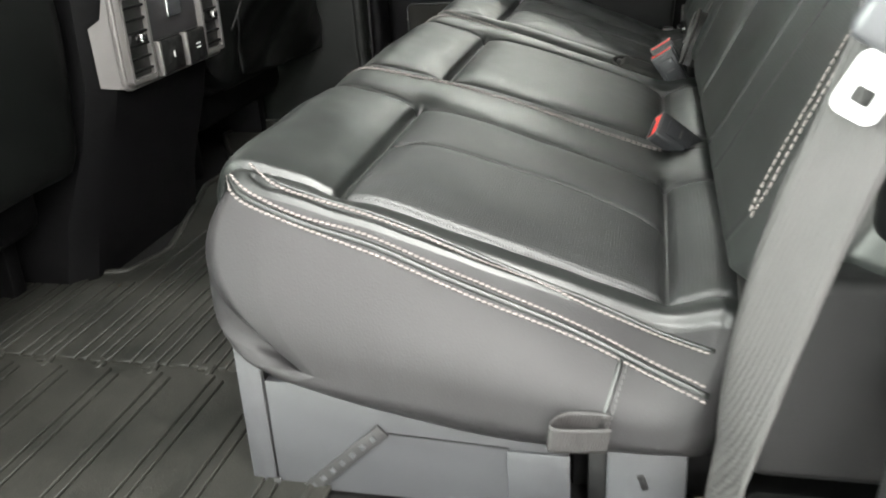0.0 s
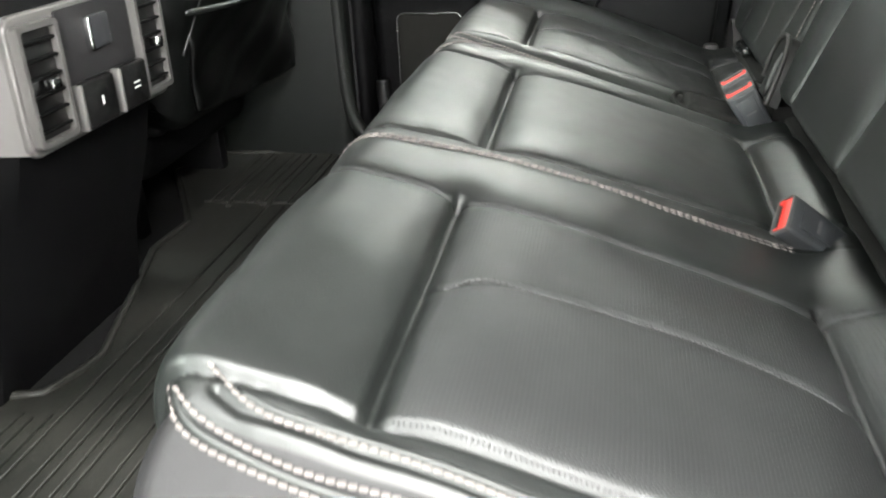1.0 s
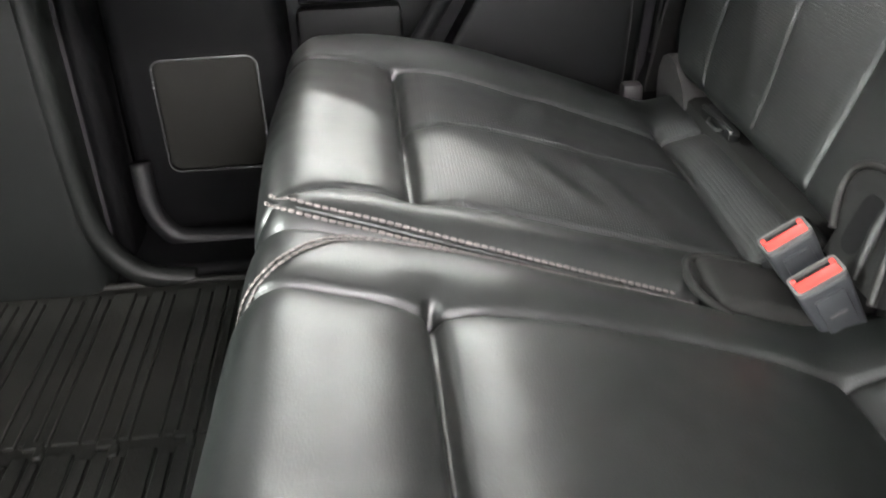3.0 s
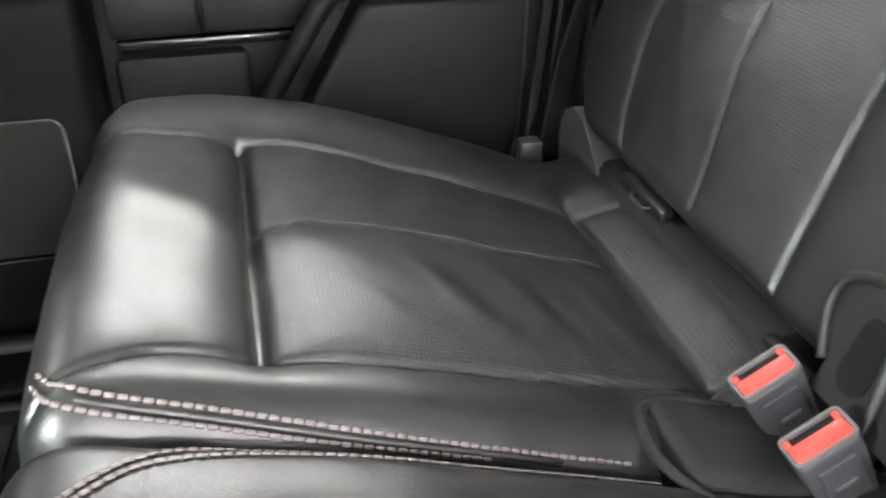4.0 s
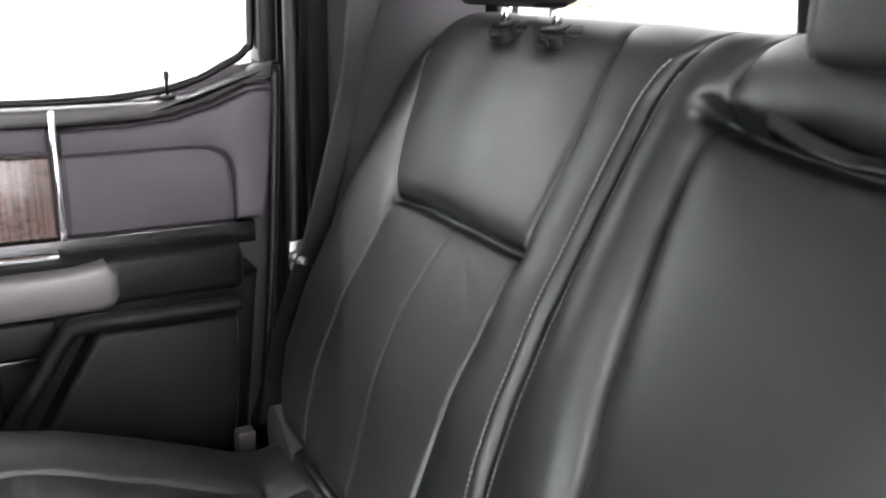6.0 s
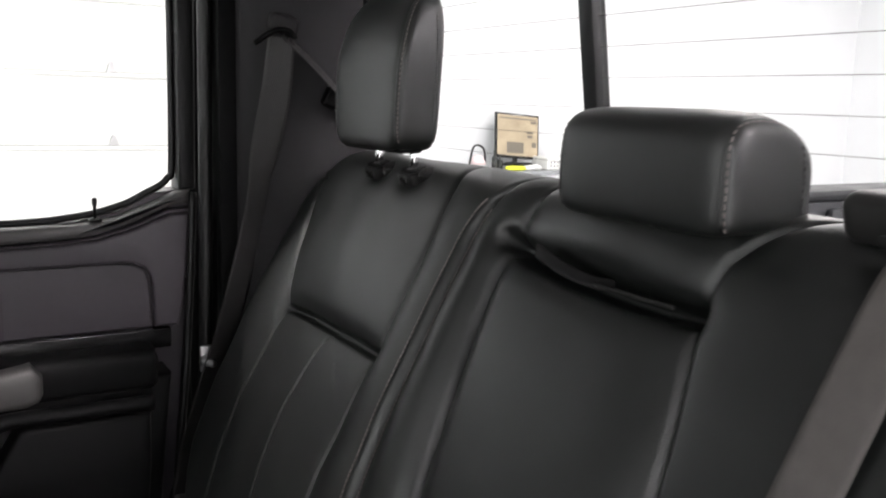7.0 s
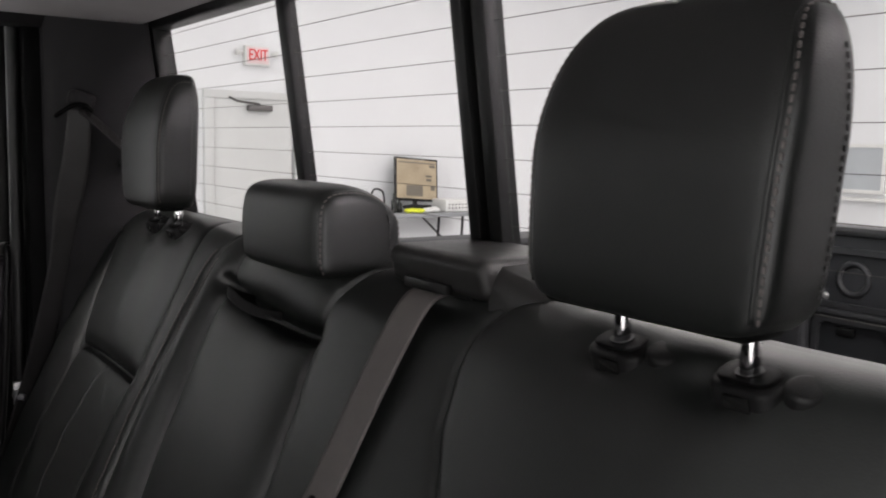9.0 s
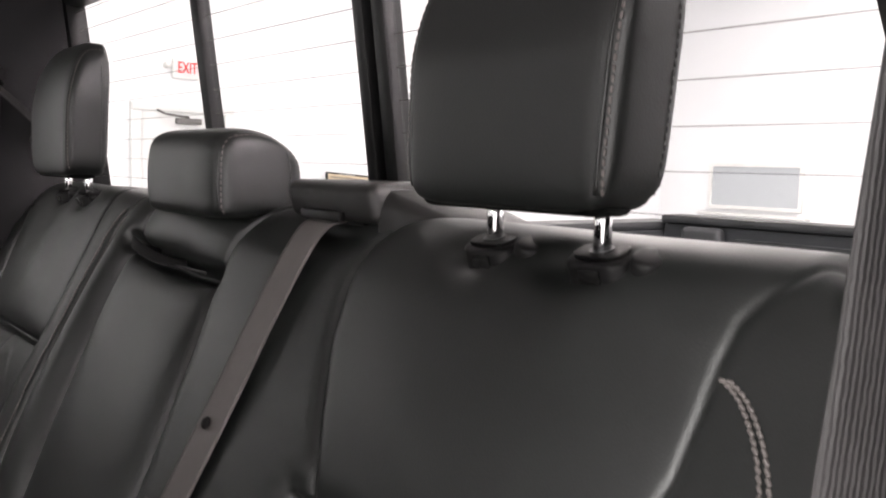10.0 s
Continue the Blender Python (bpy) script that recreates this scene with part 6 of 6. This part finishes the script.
def buckle(label, top, axis, across, length=0.085):
    t = thing("seat_belt_buckle", label, "buckle", "belt buckles")
    z = Vector(axis).normalized()
    x = Vector(across)
    x = (x - z * x.dot(z)).normalized()
    y = z.cross(x)
    m = Matrix.Translation(top) @ Matrix((x, y, z)).transposed().to_4x4()
    bm = bmesh.new()
    add_box(bm, (-0.0205, -0.0115, -length), (0.0205, 0.0115, -0.002), 0.004, 3, m)
    for v in bm.verts:
        l = m.inverted() @ v.co
        f = 1 - 0.22 * min(1, max(0, -l.z / length)) ** 1.5
        v.co = m @ Vector((l.x * f, l.y * f, l.z))
    part("body", bm, BUCKLE, t)
    ring_plate("rim", rounded_outline(0.0405, 0.0225, 0.004, 3), rounded_outline(0.0365, 0.0185, 0.003, 3), m @ Matrix.Translation((0, 0, -0.003)), 0.004, TRIM_PALE, t, "pale rim")
    bm = bmesh.new()
    add_box(bm, (-0.018, -0.009, -0.010), (0.018, 0.0035, 0.0005), 0.0015, 2, m)
    part("release_button", bm, RED, t, "red release button")
    box("slot", (-0.014, 0.0040, -0.008), (0.014, 0.0085, -0.0015), SEAL, t, "dark tongue slot", bevel=0.0005, m=m)
    for s in (-1, 1):
        bm = bmesh.new()
        add_box(bm, (s * 0.0162 - 0.002, 0.0036, -0.008), (s * 0.0162 + 0.002, 0.009, 0.0003), 0.0005, 1, m)
        part("button_end", bm, RED, t)
    box("raised_panel", (-0.012, -0.0135, -0.050), (0.012, -0.0112, -0.012), BUCKLE, t, bevel=0.001, m=m)
    box("mark", (-0.007, -0.0142, -0.034), (0.007, -0.0134, -0.031), TRIM_PALE, t, bevel=0.0, m=m)
    stalk = smooth_path([m @ Vector((0, 0, -length + 0.01)), m @ Vector((0, 0, -length - 0.03)), m @ Vector((0.0, 0.0, -length - 0.05))], 8)
    ribbon("strap", stalk, x, 0.036, 0.004, WEBBING, t)
    return t


buckle("grey belt buckle with red button beside the passenger seat", (0.377, 0.972, 0.392), (-0.53, -0.05, 0.85), (0.858, 0, 0.51))
buckle("grey belt buckle with red button of the centre seat", (0.378, 0.916, 0.388), (-0.53, -0.05, 0.85), (0.858, 0, 0.51))
buckle("grey belt buckle with red button lying beside the driver seat", (0.370, 0.506, 0.372), (-0.80, -0.12, 0.58), (0.30, 0.75, 0.50), 0.10)


# ---- foot of the backrest: covers, hinge and anchors ----
def hinge_cover():
    t = thing("hinge_cover", "black plastic hinge cover at the foot of the backrest", "hinge cover")
    m = Matrix(((0, 0.36, -0.933, 0.437), (-1, 0, 0, 0.930), (0, 0.933, 0.36, 0.423), (0, 0, 0, 1)))
    rim = smooth_path([m @ Vector((x, z, 0.008)) for x, z in ((-0.044, -0.034), (-0.060, -0.006), (-0.060, 0.012), (-0.050, 0.022), (-0.032, 0.028), (-0.014, 0.028), (0.001, 0.020), (0.014, 0.006), (0.023, -0.012), (0.031, -0.032), (0.040, -0.055))], 56)
    tube("rim", rim, 0.0036, TAUPE, t, "rolled rim", sides=10)
    shell = [(-0.044, -0.055), (0.040, -0.055), (0.030, -0.030), (0.022, -0.010), (0.013, 0.007), (0.000, 0.020), (-0.014, 0.028), (-0.032, 0.028), (-0.050, 0.021), (-0.060, 0.010), (-0.059, -0.006), (-0.044, -0.034)]
    prism("shell", shell, m @ Matrix.Translation((0, 0, -0.008)), 0.014, COVER_PLASTIC, t, bevel=0.003)
    # hollow's shade given by a thin dark plate on the shell
    prism("recess", rounded_outline(0.026, 0.050, 0.011), m @ Matrix.Translation((-0.018, -0.016, 0.0058)), 0.0010, SEAL, t, "raised dark plate coloured as a shaded finger hollow")
    tab = smooth_path([m @ Vector((x, z, 0.009)) for x, z in ((0.010, -0.050), (0.005, -0.025), (0.001, -0.004), (0.000, 0.010))], 24)
    tube("tab", tab, [0.002 + 0.003 * math.sin(math.pi * k / (len(tab) - 1)) for k in range(len(tab))], COVER_PLASTIC, t, sides=10)
    return t


hinge_cover()


def buckle_well():
    t = thing("buckle_well", "dark brown-grey cloth well round the belt buckles", "cloth")
    bm = bmesh.new()
    slope = Matrix.Translation((0.352, 0.955, 0.343)) @ Euler((0, radians(18), 0)).to_matrix().to_4x4()
    add_box(bm, (-0.050, -0.036, -0.02), (0.08, 0.044, 0.014), 0.012, 4, slope)
    for v in bm.verts:
        v.co += Vector(noise.noise_vector(v.co * 25)) * 0.003
    part("cloth", bm, GAP_CLOTH, t)
    edge = smooth_path([(0.372, 0.992, 0.350), (0.335, 0.994, 0.362), (0.308, 0.988, 0.367), (0.298, 0.970, 0.368), (0.296, 0.945, 0.368), (0.302, 0.925, 0.366), (0.316, 0.912, 0.360)], 40)
    tube("hem", edge, [0.0045 - 0.0020 * abs(k / 19.5 - 1) for k in range(len(edge))], GAP_CLOTH, t, "soft rolled hem", sides=10)


buckle_well()


def gap_carpet():
    tagged(box("seat_gap_cloth", (0.426, 0.94, 0.318), (0.485, 1.42, 0.361), GAP_CLOTH, bevel=0.012), "dark cloth in the gap behind the cushion", "cloth")
    tagged(box("seat_gap_cloth", (0.440, 0.0, 0.300), (0.500, 0.935, 0.350), GAP_CLOTH, bevel=0.012), "dark cloth in the gap behind the two-seat cushion", "cloth")
    a = thing("anchor_clip", "small black child seat anchor clip", "anchor clip", "anchor clips")
    box("clip", (0.418, 1.20, 0.370), (0.432, 1.285, 0.384), PLASTIC_GLOSS, a, bevel=0.004)
    tube("wire", [(0.416, 1.215, 0.380), (0.412, 1.22, 0.378), (0.412, 1.245, 0.378), (0.416, 1.25, 0.380)], 0.0016, DARK_STEEL, a)
    b = thing("anchor_clip", "small black child seat anchor clip", "anchor clip", "anchor clips")
    box("clip", (0.412, 0.975, 0.360), (0.426, 1.03, 0.376), PLASTIC_GLOSS, b, bevel=0.004)
    c = thing("seat_bracket", "pale grey metal bracket at the seat corner", "bracket")
    prism("arm", [(1.452, 0.300), (1.460, 0.340), (1.458, 0.366), (1.446, 0.386), (1.425, 0.396), (1.400, 0.392), (1.372, 0.376), (1.350, 0.350), (1.360, 0.320), (1.400, 0.300)], rear_plane(0.424), 0.040, BRACKET, c, bevel=0.008)
    box("tab", (0.385, 1.475, 0.29), (0.412, 1.50, 0.338), BRACKET, c, bevel=0.006)


gap_carpet()


# ---- under the bench ----
def storage_box():
    t = thing("storage_box", "grey folded steel storage box under the rear bench", "storage box")
    box("front_panel", (-0.014, 0.002, FLOOR - 0.005), (0.012, 1.40, 0.315), BOX_PAINT, t, bevel=0.003)
    box("side_panel", (0.015, 0.000, FLOOR - 0.005), (0.302, 0.012, 0.262), BOX_PAINT, t, bevel=0.002)
    box("gap", (0.0125, 0.0015, FLOOR), (0.0148, 0.010, 0.300), SEAL, t, bevel=0)
    box("fold_line", (0.133, -0.0012, 0.2135), (0.248, -0.0002, 0.2148), SEAL, t, bevel=0, m=Matrix.Translation((0.133, 0, 0.214)) @ Euler((0, radians(2.5), 0)).to_matrix().to_4x4() @ Matrix.Translation((-0.133, 0, -0.214)))
    box("rear_panel", (0.246, -0.0035, FLOOR), (0.303, -0.0002, 0.2075), BOX_PAINT, t, "folded rear flap of the box", bevel=0.001)
    h = box("hinge_strip", (0.0, -0.0035, -0.0075), (0.125, -0.0005, 0.0075), DARK_STEEL, t, "perforated dark steel strip", bevel=0.001,
            m=Matrix.Translation((0.038, 0, 0.133)) @ Euler((0, radians(-43), 0)).to_matrix().to_4x4())
    for k in range(7):
        m = Matrix.Translation((0.038, 0, 0.133)) @ Euler((0, radians(-43), 0)).to_matrix().to_4x4()
        box("strip_slot", (0.018 + k * 0.015, -0.005, -0.003), (0.024 + k * 0.015, -0.0036, 0.003), BOX_PAINT, t, bevel=0.0005, m=m)
    box("catch", (0.014, -0.004, 0.283), (0.024, 0.0, 0.293), DARK_STEEL, t, bevel=0.002)
    box("catch", (0.010, -0.004, 0.138), (0.019, 0.0, 0.152), DARK_STEEL, t, bevel=0.002)
    box("lid", (0.015, 0.013, 0.205), (0.302, 1.40, 0.215), BOX_PAINT, t, bevel=0.002)
    return t


storage_box()


def seat_frame():
    t = thing("seat_frame_bracket", "grey steel seat frame bracket with a slot", "bracket")
    box("plate", (0.335, -0.004, FLOOR - 0.01), (0.405, 0.006, 0.222), BOX_PAINT, t, bevel=0.004)
    box("slot", (0.364, -0.006, 0.180), (0.370, -0.0035, 0.196), SEAL, t, bevel=0.001, m=Matrix.Translation((0.367, 0, 0.188)) @ Euler((0, radians(-20), 0)).to_matrix().to_4x4() @ Matrix.Translation((-0.367, 0, -0.188)))
    box("flange", (0.318, 0.004, FLOOR - 0.01), (0.336, 0.05, 0.222), SEAL, t, bevel=0.003)
    lathe("foam_plug", [(0.016, -0.01), (0.018, 0), (0.014, 0.008), (0.004, 0.012)], Matrix.Translation((0.418, -0.035, 0.178)) @ Euler((math.pi / 2, 0, 0)).to_matrix().to_4x4(), CREAM, t, "tan foam plug", sides=14)
    box("support", (0.30, 0.05, FLOOR - 0.01), (0.46, 1.40, 0.24), SEAL, t, "dark frame under the bench", bevel=0.004)
    return t


seat_frame()


def quarter_trim():
    t = tagged(new("quarter_trim"), "grey plastic trim panel at the foot of the rear pillar", "trim", kind="structure")
    bm = bmesh.new()
    add_box(bm, (0.437, -0.125, 0.292), (0.70, -0.085, 0.446), 0.010, 4)
    part("panel", bm, PLASTIC_MID, t)
    box("upper", (0.50, -0.12, 0.466), (0.70, -0.080, 0.62), PLASTIC, t, bevel=0.012, segments=3)
    box("sill_cap", (0.44, -0.16, FLOOR - 0.01), (0.70, -0.09, 0.26), SEAL, t, bevel=0.01)
    tube("anchor_bolt", [(0.452, -0.09, 0.19), (0.470, -0.10, 0.215)], 0.011, STEEL, t, "bright anchor bolt")
    return t


quarter_trim()


# ---- floor mat ----
def floor_mat():
    t = thing("floor_mat", "black ribbed rubber mat across the rear footwell", "floor mat")
    outline = [(-0.545, -0.10), (-0.10, -0.10), (0.05, -0.10), (0.05, 1.38), (-0.20, 1.385), (-0.42, 1.38), (-0.60, 1.36), (-0.64, 1.24), (-0.585, 1.148), (-0.495, 0.985), (-0.502, 0.872),
               (-0.462, 0.74), (-0.425, 0.608), (-0.408, 0.55), (-0.43, 0.465), (-0.50, 0.445), (-0.60, 0.42), (-0.62, 0.2), (-0.60, -0.06)]
    flat = Matrix(((1, 0, 0, 0), (0, 1, 0, 0), (0, 0, 1, FLOOR - 0.011), (0, 0, 0, 1)))
    prism("sheet", outline, flat, 0.009, RUBBER, t, bevel=0.003)
    rim = [(x, y, FLOOR - 0.001) for x, y in outline]
    tube("raised_rim", [p for p in resample(rim + rim[:1], 0.02)], 0.006, RUBBER, t, "raised rim of the mat", sides=6)
    # flat lands with narrow grooves between them, in three fields across the floor
    for y0, y1, widths in ((-0.088, 0.182, (0.052, 0.013)), (0.198, 1.066, (0.0280, 0.0140, 0.0160, 0.0110)), (1.082, 1.362, (0.0280, 0.0140, 0.0160, 0.0110))):
        x, k = -0.6215, 0
        while x < 0.035:
            w = widths[k % len(widths)]
            far = y1 if x > (-0.41 if y0 < 1 else -0.54) else min(y1, 0.425)
            if far - y0 > 0.05:
                box("rib", (x, y0, FLOOR - 0.004), (x + w, far - 0.010 * (k % 2), FLOOR + 0.0022), RUBBER, t, bevel=0.0012, segments=1)
            x += w + 0.0030
            k += 1
    for i in range(16):
        x = -0.55 + 0.075 * (i % 8)
        y = (0.186 if i < 8 else 1.070) + 0.006 * (i % 2)
        bm = bmesh.new()
        add_box(bm, (x, y, FLOOR - 0.004), (x + 0.022, y + 0.012, FLOOR + 0.0035), 0.002, 1)
        add_box(bm, (x + 0.014, y - 0.014, FLOOR - 0.004), (x + 0.024, y + 0.004, FLOOR + 0.0035), 0.002, 1)
        if x < -0.48 and y > 0.42:
            bm.free()
            continue
        part("tread_block", bm, RUBBER, t)
    return t


floor_mat()


# ---- centre console ----
def console():
    t = thing("centre_console", "black console end with silver vent panel and two outlets", "console")
    bm = bmesh.new()
    sec = []
    for z, xr, y0, y1 in ((FLOOR - 0.02, -0.47, 0.40, 0.79), (0.24, -0.45, 0.41, 0.785), (0.36, -0.405, 0.425, 0.775), (0.44, -0.385, 0.43, 0.77), (0.58, -0.378, 0.43, 0.77), (0.62, -0.40, 0.44, 0.76)):
        sec.append([bm.verts.new(p) for p in ((xr - 0.03, y0, z), (xr, y0 + 0.035, z), (xr, y1 - 0.03, z), (xr - 0.03, y1, z), (-1.1, y1, z), (-1.1, y0, z))])
    for a, b in zip(sec, sec[1:]):
        for k in range(6):
            bm.faces.new((a[k], a[(k + 1) % 6], b[(k + 1) % 6], b[k]))
    bm.faces.new(sec[-1])
    bm.faces.new(sec[0][::-1])
    part("body", bm, PLASTIC, t)
    x = -0.378
    rp = Matrix(((0, 0, 1, x), (1, 0, 0, 0.605), (0, 1, 0, 0.505), (0, 0, 0, 1)))

    def rect(y0, z0, y1, z1, r=0.006):
        return [(a + (y0 + y1) / 2 - 0.605, b + (z0 + z1) / 2 - 0.505) for a, b in rounded_outline(y1 - y0, z1 - z0, r, 4)]

    prism("bezel", rect(0.463, 0.428, 0.770, 0.572, 0.016), rp, 0.008, SILVER, t, "satin silver bezel", bevel=0.003)
    # the bezel wraps round the driver side corner
    bm = bmesh.new()
    vs = [bm.verts.new(p) for p in ((x + 0.006, 0.470, 0.432), (x + 0.006, 0.470, 0.570), (-0.402, 0.444, 0.625), (-0.398, 0.442, 0.440), (x - 0.01, 0.470, 0.432), (x - 0.01, 0.470, 0.570))]
    bm.faces.new((vs[0], vs[1], vs[2], vs[3]))
    bm.faces.new((vs[0], vs[3], vs[4]))
    bm.faces.new((vs[1], vs[5], vs[2]))
    part("bezel_wing", bm, SILVER, t, "bright silver side of the bezel")
    prism("centre_plate", rect(0.545, 0.486, 0.693, 0.566, 0.004), rp @ Matrix.Translation((0, 0, 0.008)), 0.002, PILLAR_CLOTH, t, "satin grey plate", bevel=0.0005)
    for y0, y1 in ((0.474, 0.532), (0.704, 0.757)):
        v = box("vent", (x + 0.004, y0, 0.444), (x + 0.0105, y1, 0.556), SEAL, t, "black air vent", bevel=0.001)
        for k in range(6):
            box("slat", (x + 0.0105, y0 + 0.002, 0.452 + k * 0.018), (x + 0.017, y1 - 0.002, 0.4555 + k * 0.018), PLASTIC, t, bevel=0.001, m=None)
        ring_plate("vent_rim", rect(y0 - 0.006, 0.438, y1 + 0.006, 0.562, 0.006), rect(y0, 0.444, y1, 0.556, 0.004), rp @ Matrix.Translation((0, 0, 0.008)), 0.010, SILVER, t, "silver vent rim")
        bm = bmesh.new()
        add_box(bm, (x + 0.014, (y0 + y1) / 2 - 0.006, 0.494), (x + 0.026, (y0 + y1) / 2 + 0.010, 0.506), 0.002, 2)
        part("vent_tab", bm, CHROME, t, "bright vent tab")
    for y0, y1, mark in ((0.556, 0.622, 1), (0.638, 0.698, 2)):
        box("outlet_cover", (x + 0.008, y0, 0.434), (x + 0.020, y1, 0.486), PLASTIC_GLOSS, t, "gloss black outlet cover", bevel=0.004)
        box("outlet_edge", (x + 0.008, y0 - 0.006, 0.434), (x + 0.0205, y0 - 0.0005, 0.486), SILVER, t, bevel=0.002)
        for k in range(mark):
            box("mark", (x + 0.0202, (y0 + y1) / 2 - (0.0015 if mark == 1 else 0.007), 0.456 + k * 0.006), (x + 0.0206, (y0 + y1) / 2 + (0.0015 if mark == 1 else 0.007), (0.466 if mark == 1 else 0.458) + k * 0.006), WHITE_MARK, t, bevel=0)
    box("socket", (x + 0.009, 0.600, 0.515), (x + 0.016, 0.640, 0.552), BUCKLE, t, "grey socket cover", bevel=0.003)
    box("socket_edge", (x + 0.009, 0.594, 0.515), (x + 0.018, 0.5995, 0.552), CHROME, t, bevel=0.002)
    return t


console()


# ---- front seats ----
def front_seat(y0, y1, label, pocket, back=0.0):
    t = thing("front_seat", label, "car seat", "front seats")
    prof = [(-0.47, 0.34), (-0.455, 0.42), (-0.445, 0.55), (-0.47, 0.72), (-0.52, 0.90), (-0.56, 0.98), (-0.61, 0.98), (-0.64, 0.90), (-0.62, 0.70), (-0.58, 0.50), (-0.57, 0.36), (-0.52, 0.325)]
    prof = [(x + back, z) for x, z in prof]
    c = Upholstery(prof, y0, y1, rows=180, step=0.008, edge=(0.05, 0.05), bulge=(0.03, 0.03), core=lambda x, z: (np.interp(np.clip(z, 0.42, 0.88), [0.42, 0.88], [-0.51 + back, -0.58 + back]), np.clip(z, 0.42, 0.88)))
    c.ripple(0.0015, 0.2, 21)
    c.build(t, (lambda y, a: np.zeros_like(y, int), {0: ("backrest", SHADED_LEATHER, "")}))
    stitch_row("stitching", c.tree, [(-0.40 + back, y, 0.530 + 0.01 * (y - y0)) for y in np.linspace(y0 + 0.03, y1 - 0.03, 30)], THREAD, t, "fine pale stitching", pitch=0.006, length=0.0040, radius=0.0010)
    if pocket:
        gn, gm, verts, faces = 36, 24, [], []
        for i in range(gn + 1):
            for j in range(gm + 1):
                u, w = i / gn, j / gm
                zt = 0.502 - 0.028 * u + 0.006 * math.sin(math.pi * u)
                zb = 0.330 + 0.028 * (1 - u) ** 2
                puff = math.sin(math.pi * min(1, u * 0.94 + 0.04)) ** 0.5 * (0.006 + 0.030 * w ** 1.4)
                fold = 0.006 * math.sin(7.5 * u + 5 * w) * (1 - 0.6 * w) + 0.004 * math.sin(17 * u - 9 * w + 1)
                verts.append((-0.458 + back + puff + fold, y0 + 0.035 + (y1 - y0 - 0.01) * u, zb + (zt - zb) * w))
        for i in range(gn):
            for j in range(gm):
                k = i * (gm + 1) + j
                faces.append((k, k + gm + 1, k + gm + 2, k + 1))
        pk = mesh_object("pocket", verts, faces, SHADED_POCKET_LEATHER, t, "slack leather seat pocket")
        pk.modifiers.new("thickness", "SOLIDIFY").thickness = 0.006
        tops = [Vector(verts[i * (gm + 1) + gm]) + Vector((0.001, 0, 0.002)) for i in range(gn + 1)]
        tube("pocket_edge", tops, 0.0045, LEATHER, t, "rolled pocket hem")
        cord("back_seam", c.tree, [(-0.38, 0.885, 0.44), (-0.38, 0.92, 0.478), (-0.38, 0.97, 0.524), (-0.38, 1.00, 0.56), (-0.38, 1.02, 0.62), (-0.38, 1.03, 0.70)], LEATHER, t, radius=0.0022)
    box("base_trim", (-0.62, y0 + 0.02, 0.315), (-0.47, y1 - 0.01, 0.375), PLASTIC_MID, t, "dark grey lower trim", bevel=0.02, segments=3)
    box("seat_base", (-1.05, y0 + 0.02, 0.24), (-0.50, y1 - 0.02, 0.34), PLASTIC, t, bevel=0.03, segments=3)
    for y in (y0 + 0.05, y1 - 0.07):
        box("rail", (-1.05, y, FLOOR - 0.012), (-0.55, y + 0.03, 0.245), PLASTIC, t, bevel=0.004)
    tube("lever", [(-0.50, y1 - 0.03, 0.315), (-0.475, y1 + 0.0, 0.33)], 0.004, DARK_STEEL, t, "wire lever")
    return t


front_seat(-0.10, 0.418, "black leather front driver seat seen from behind", False, 0.045)
front_seat(0.88, 1.335, "black leather front passenger seat with a back pocket", True, 0.045)


# ---- small parts belong to the part that they are fixed to ----
def gather(thing_names, host_names, part_names):
    """Under each named thing, hang small parts on the nearest host part."""
    for ob in list(bpy.data.objects):
        if ob.parent is None and ob.name.split(".")[0] in thing_names:
            kids = list(ob.children)
            hosts = [k for k in kids if k.name.split(".")[0] in host_names]
            if not hosts:
                continue
            mids = {h.name: np.mean([tuple(c) for c in h.bound_box], axis=0) for h in hosts}
            for k in kids:
                if k.name.split(".")[0] in part_names:
                    mid = np.mean([tuple(c) for c in k.bound_box], axis=0)
                    k.parent = min(hosts, key=lambda h: float(np.linalg.norm(mids[h.name] - mid)))


gather(("rear_seat_cushion", "rear_bench_back"), ("cover",), ("stitching", "piping", "side_seam"))
gather(("headrest",), ("pad",), ("stitching", "piping"))
gather(("front_seat",), ("backrest",), ("stitching", "back_seam"))
gather(("front_seat",), ("pocket",), ("pocket_edge",))
gather(("centre_console",), ("vent",), ("slat", "vent_tab", "vent_rim"))
gather(("centre_console",), ("outlet_cover",), ("outlet_edge", "mark"))
gather(("window_2",), ("pane",), ("defroster_line",))
gather(("door_2",), ("speaker_grille",), ("speaker_frame",))
gather(("door_2",), ("map_pocket",), ("pocket_rim",))
gather(("seat_belt_buckle",), ("body",), ("raised_panel", "mark", "rim"))
gather(("shoulder_belt",), ("tongue",), ("tongue_grip",))
gather(("storage_box",), ("hinge_strip",), ("strip_slot",))
gather(("floor_mat",), ("sheet",), ("raised_rim", "tread_block"))
gather(("pickup_bed",), ("tailgate",), ("tailgate_panel", "tailgate_cap", "stake_hole", "boss", "ledge", "dent"))

# each thing's origin lies at its base
bpy.context.view_layer.update()
for ob in list(bpy.data.objects):
    if ob.type == "EMPTY" and ob.parent is None and ob.children:
        corners = [k.matrix_world @ Vector(c) for k in ob.children if k.type == "MESH" for c in k.bound_box]
        if not corners:
            continue
        base = Vector(((min(c.x for c in corners) + max(c.x for c in corners)) / 2, (min(c.y for c in corners) + max(c.y for c in corners)) / 2, min(c.z for c in corners)))
        base -= ob.location
        ob.location += base
        for k in ob.children:
            k.location -= base
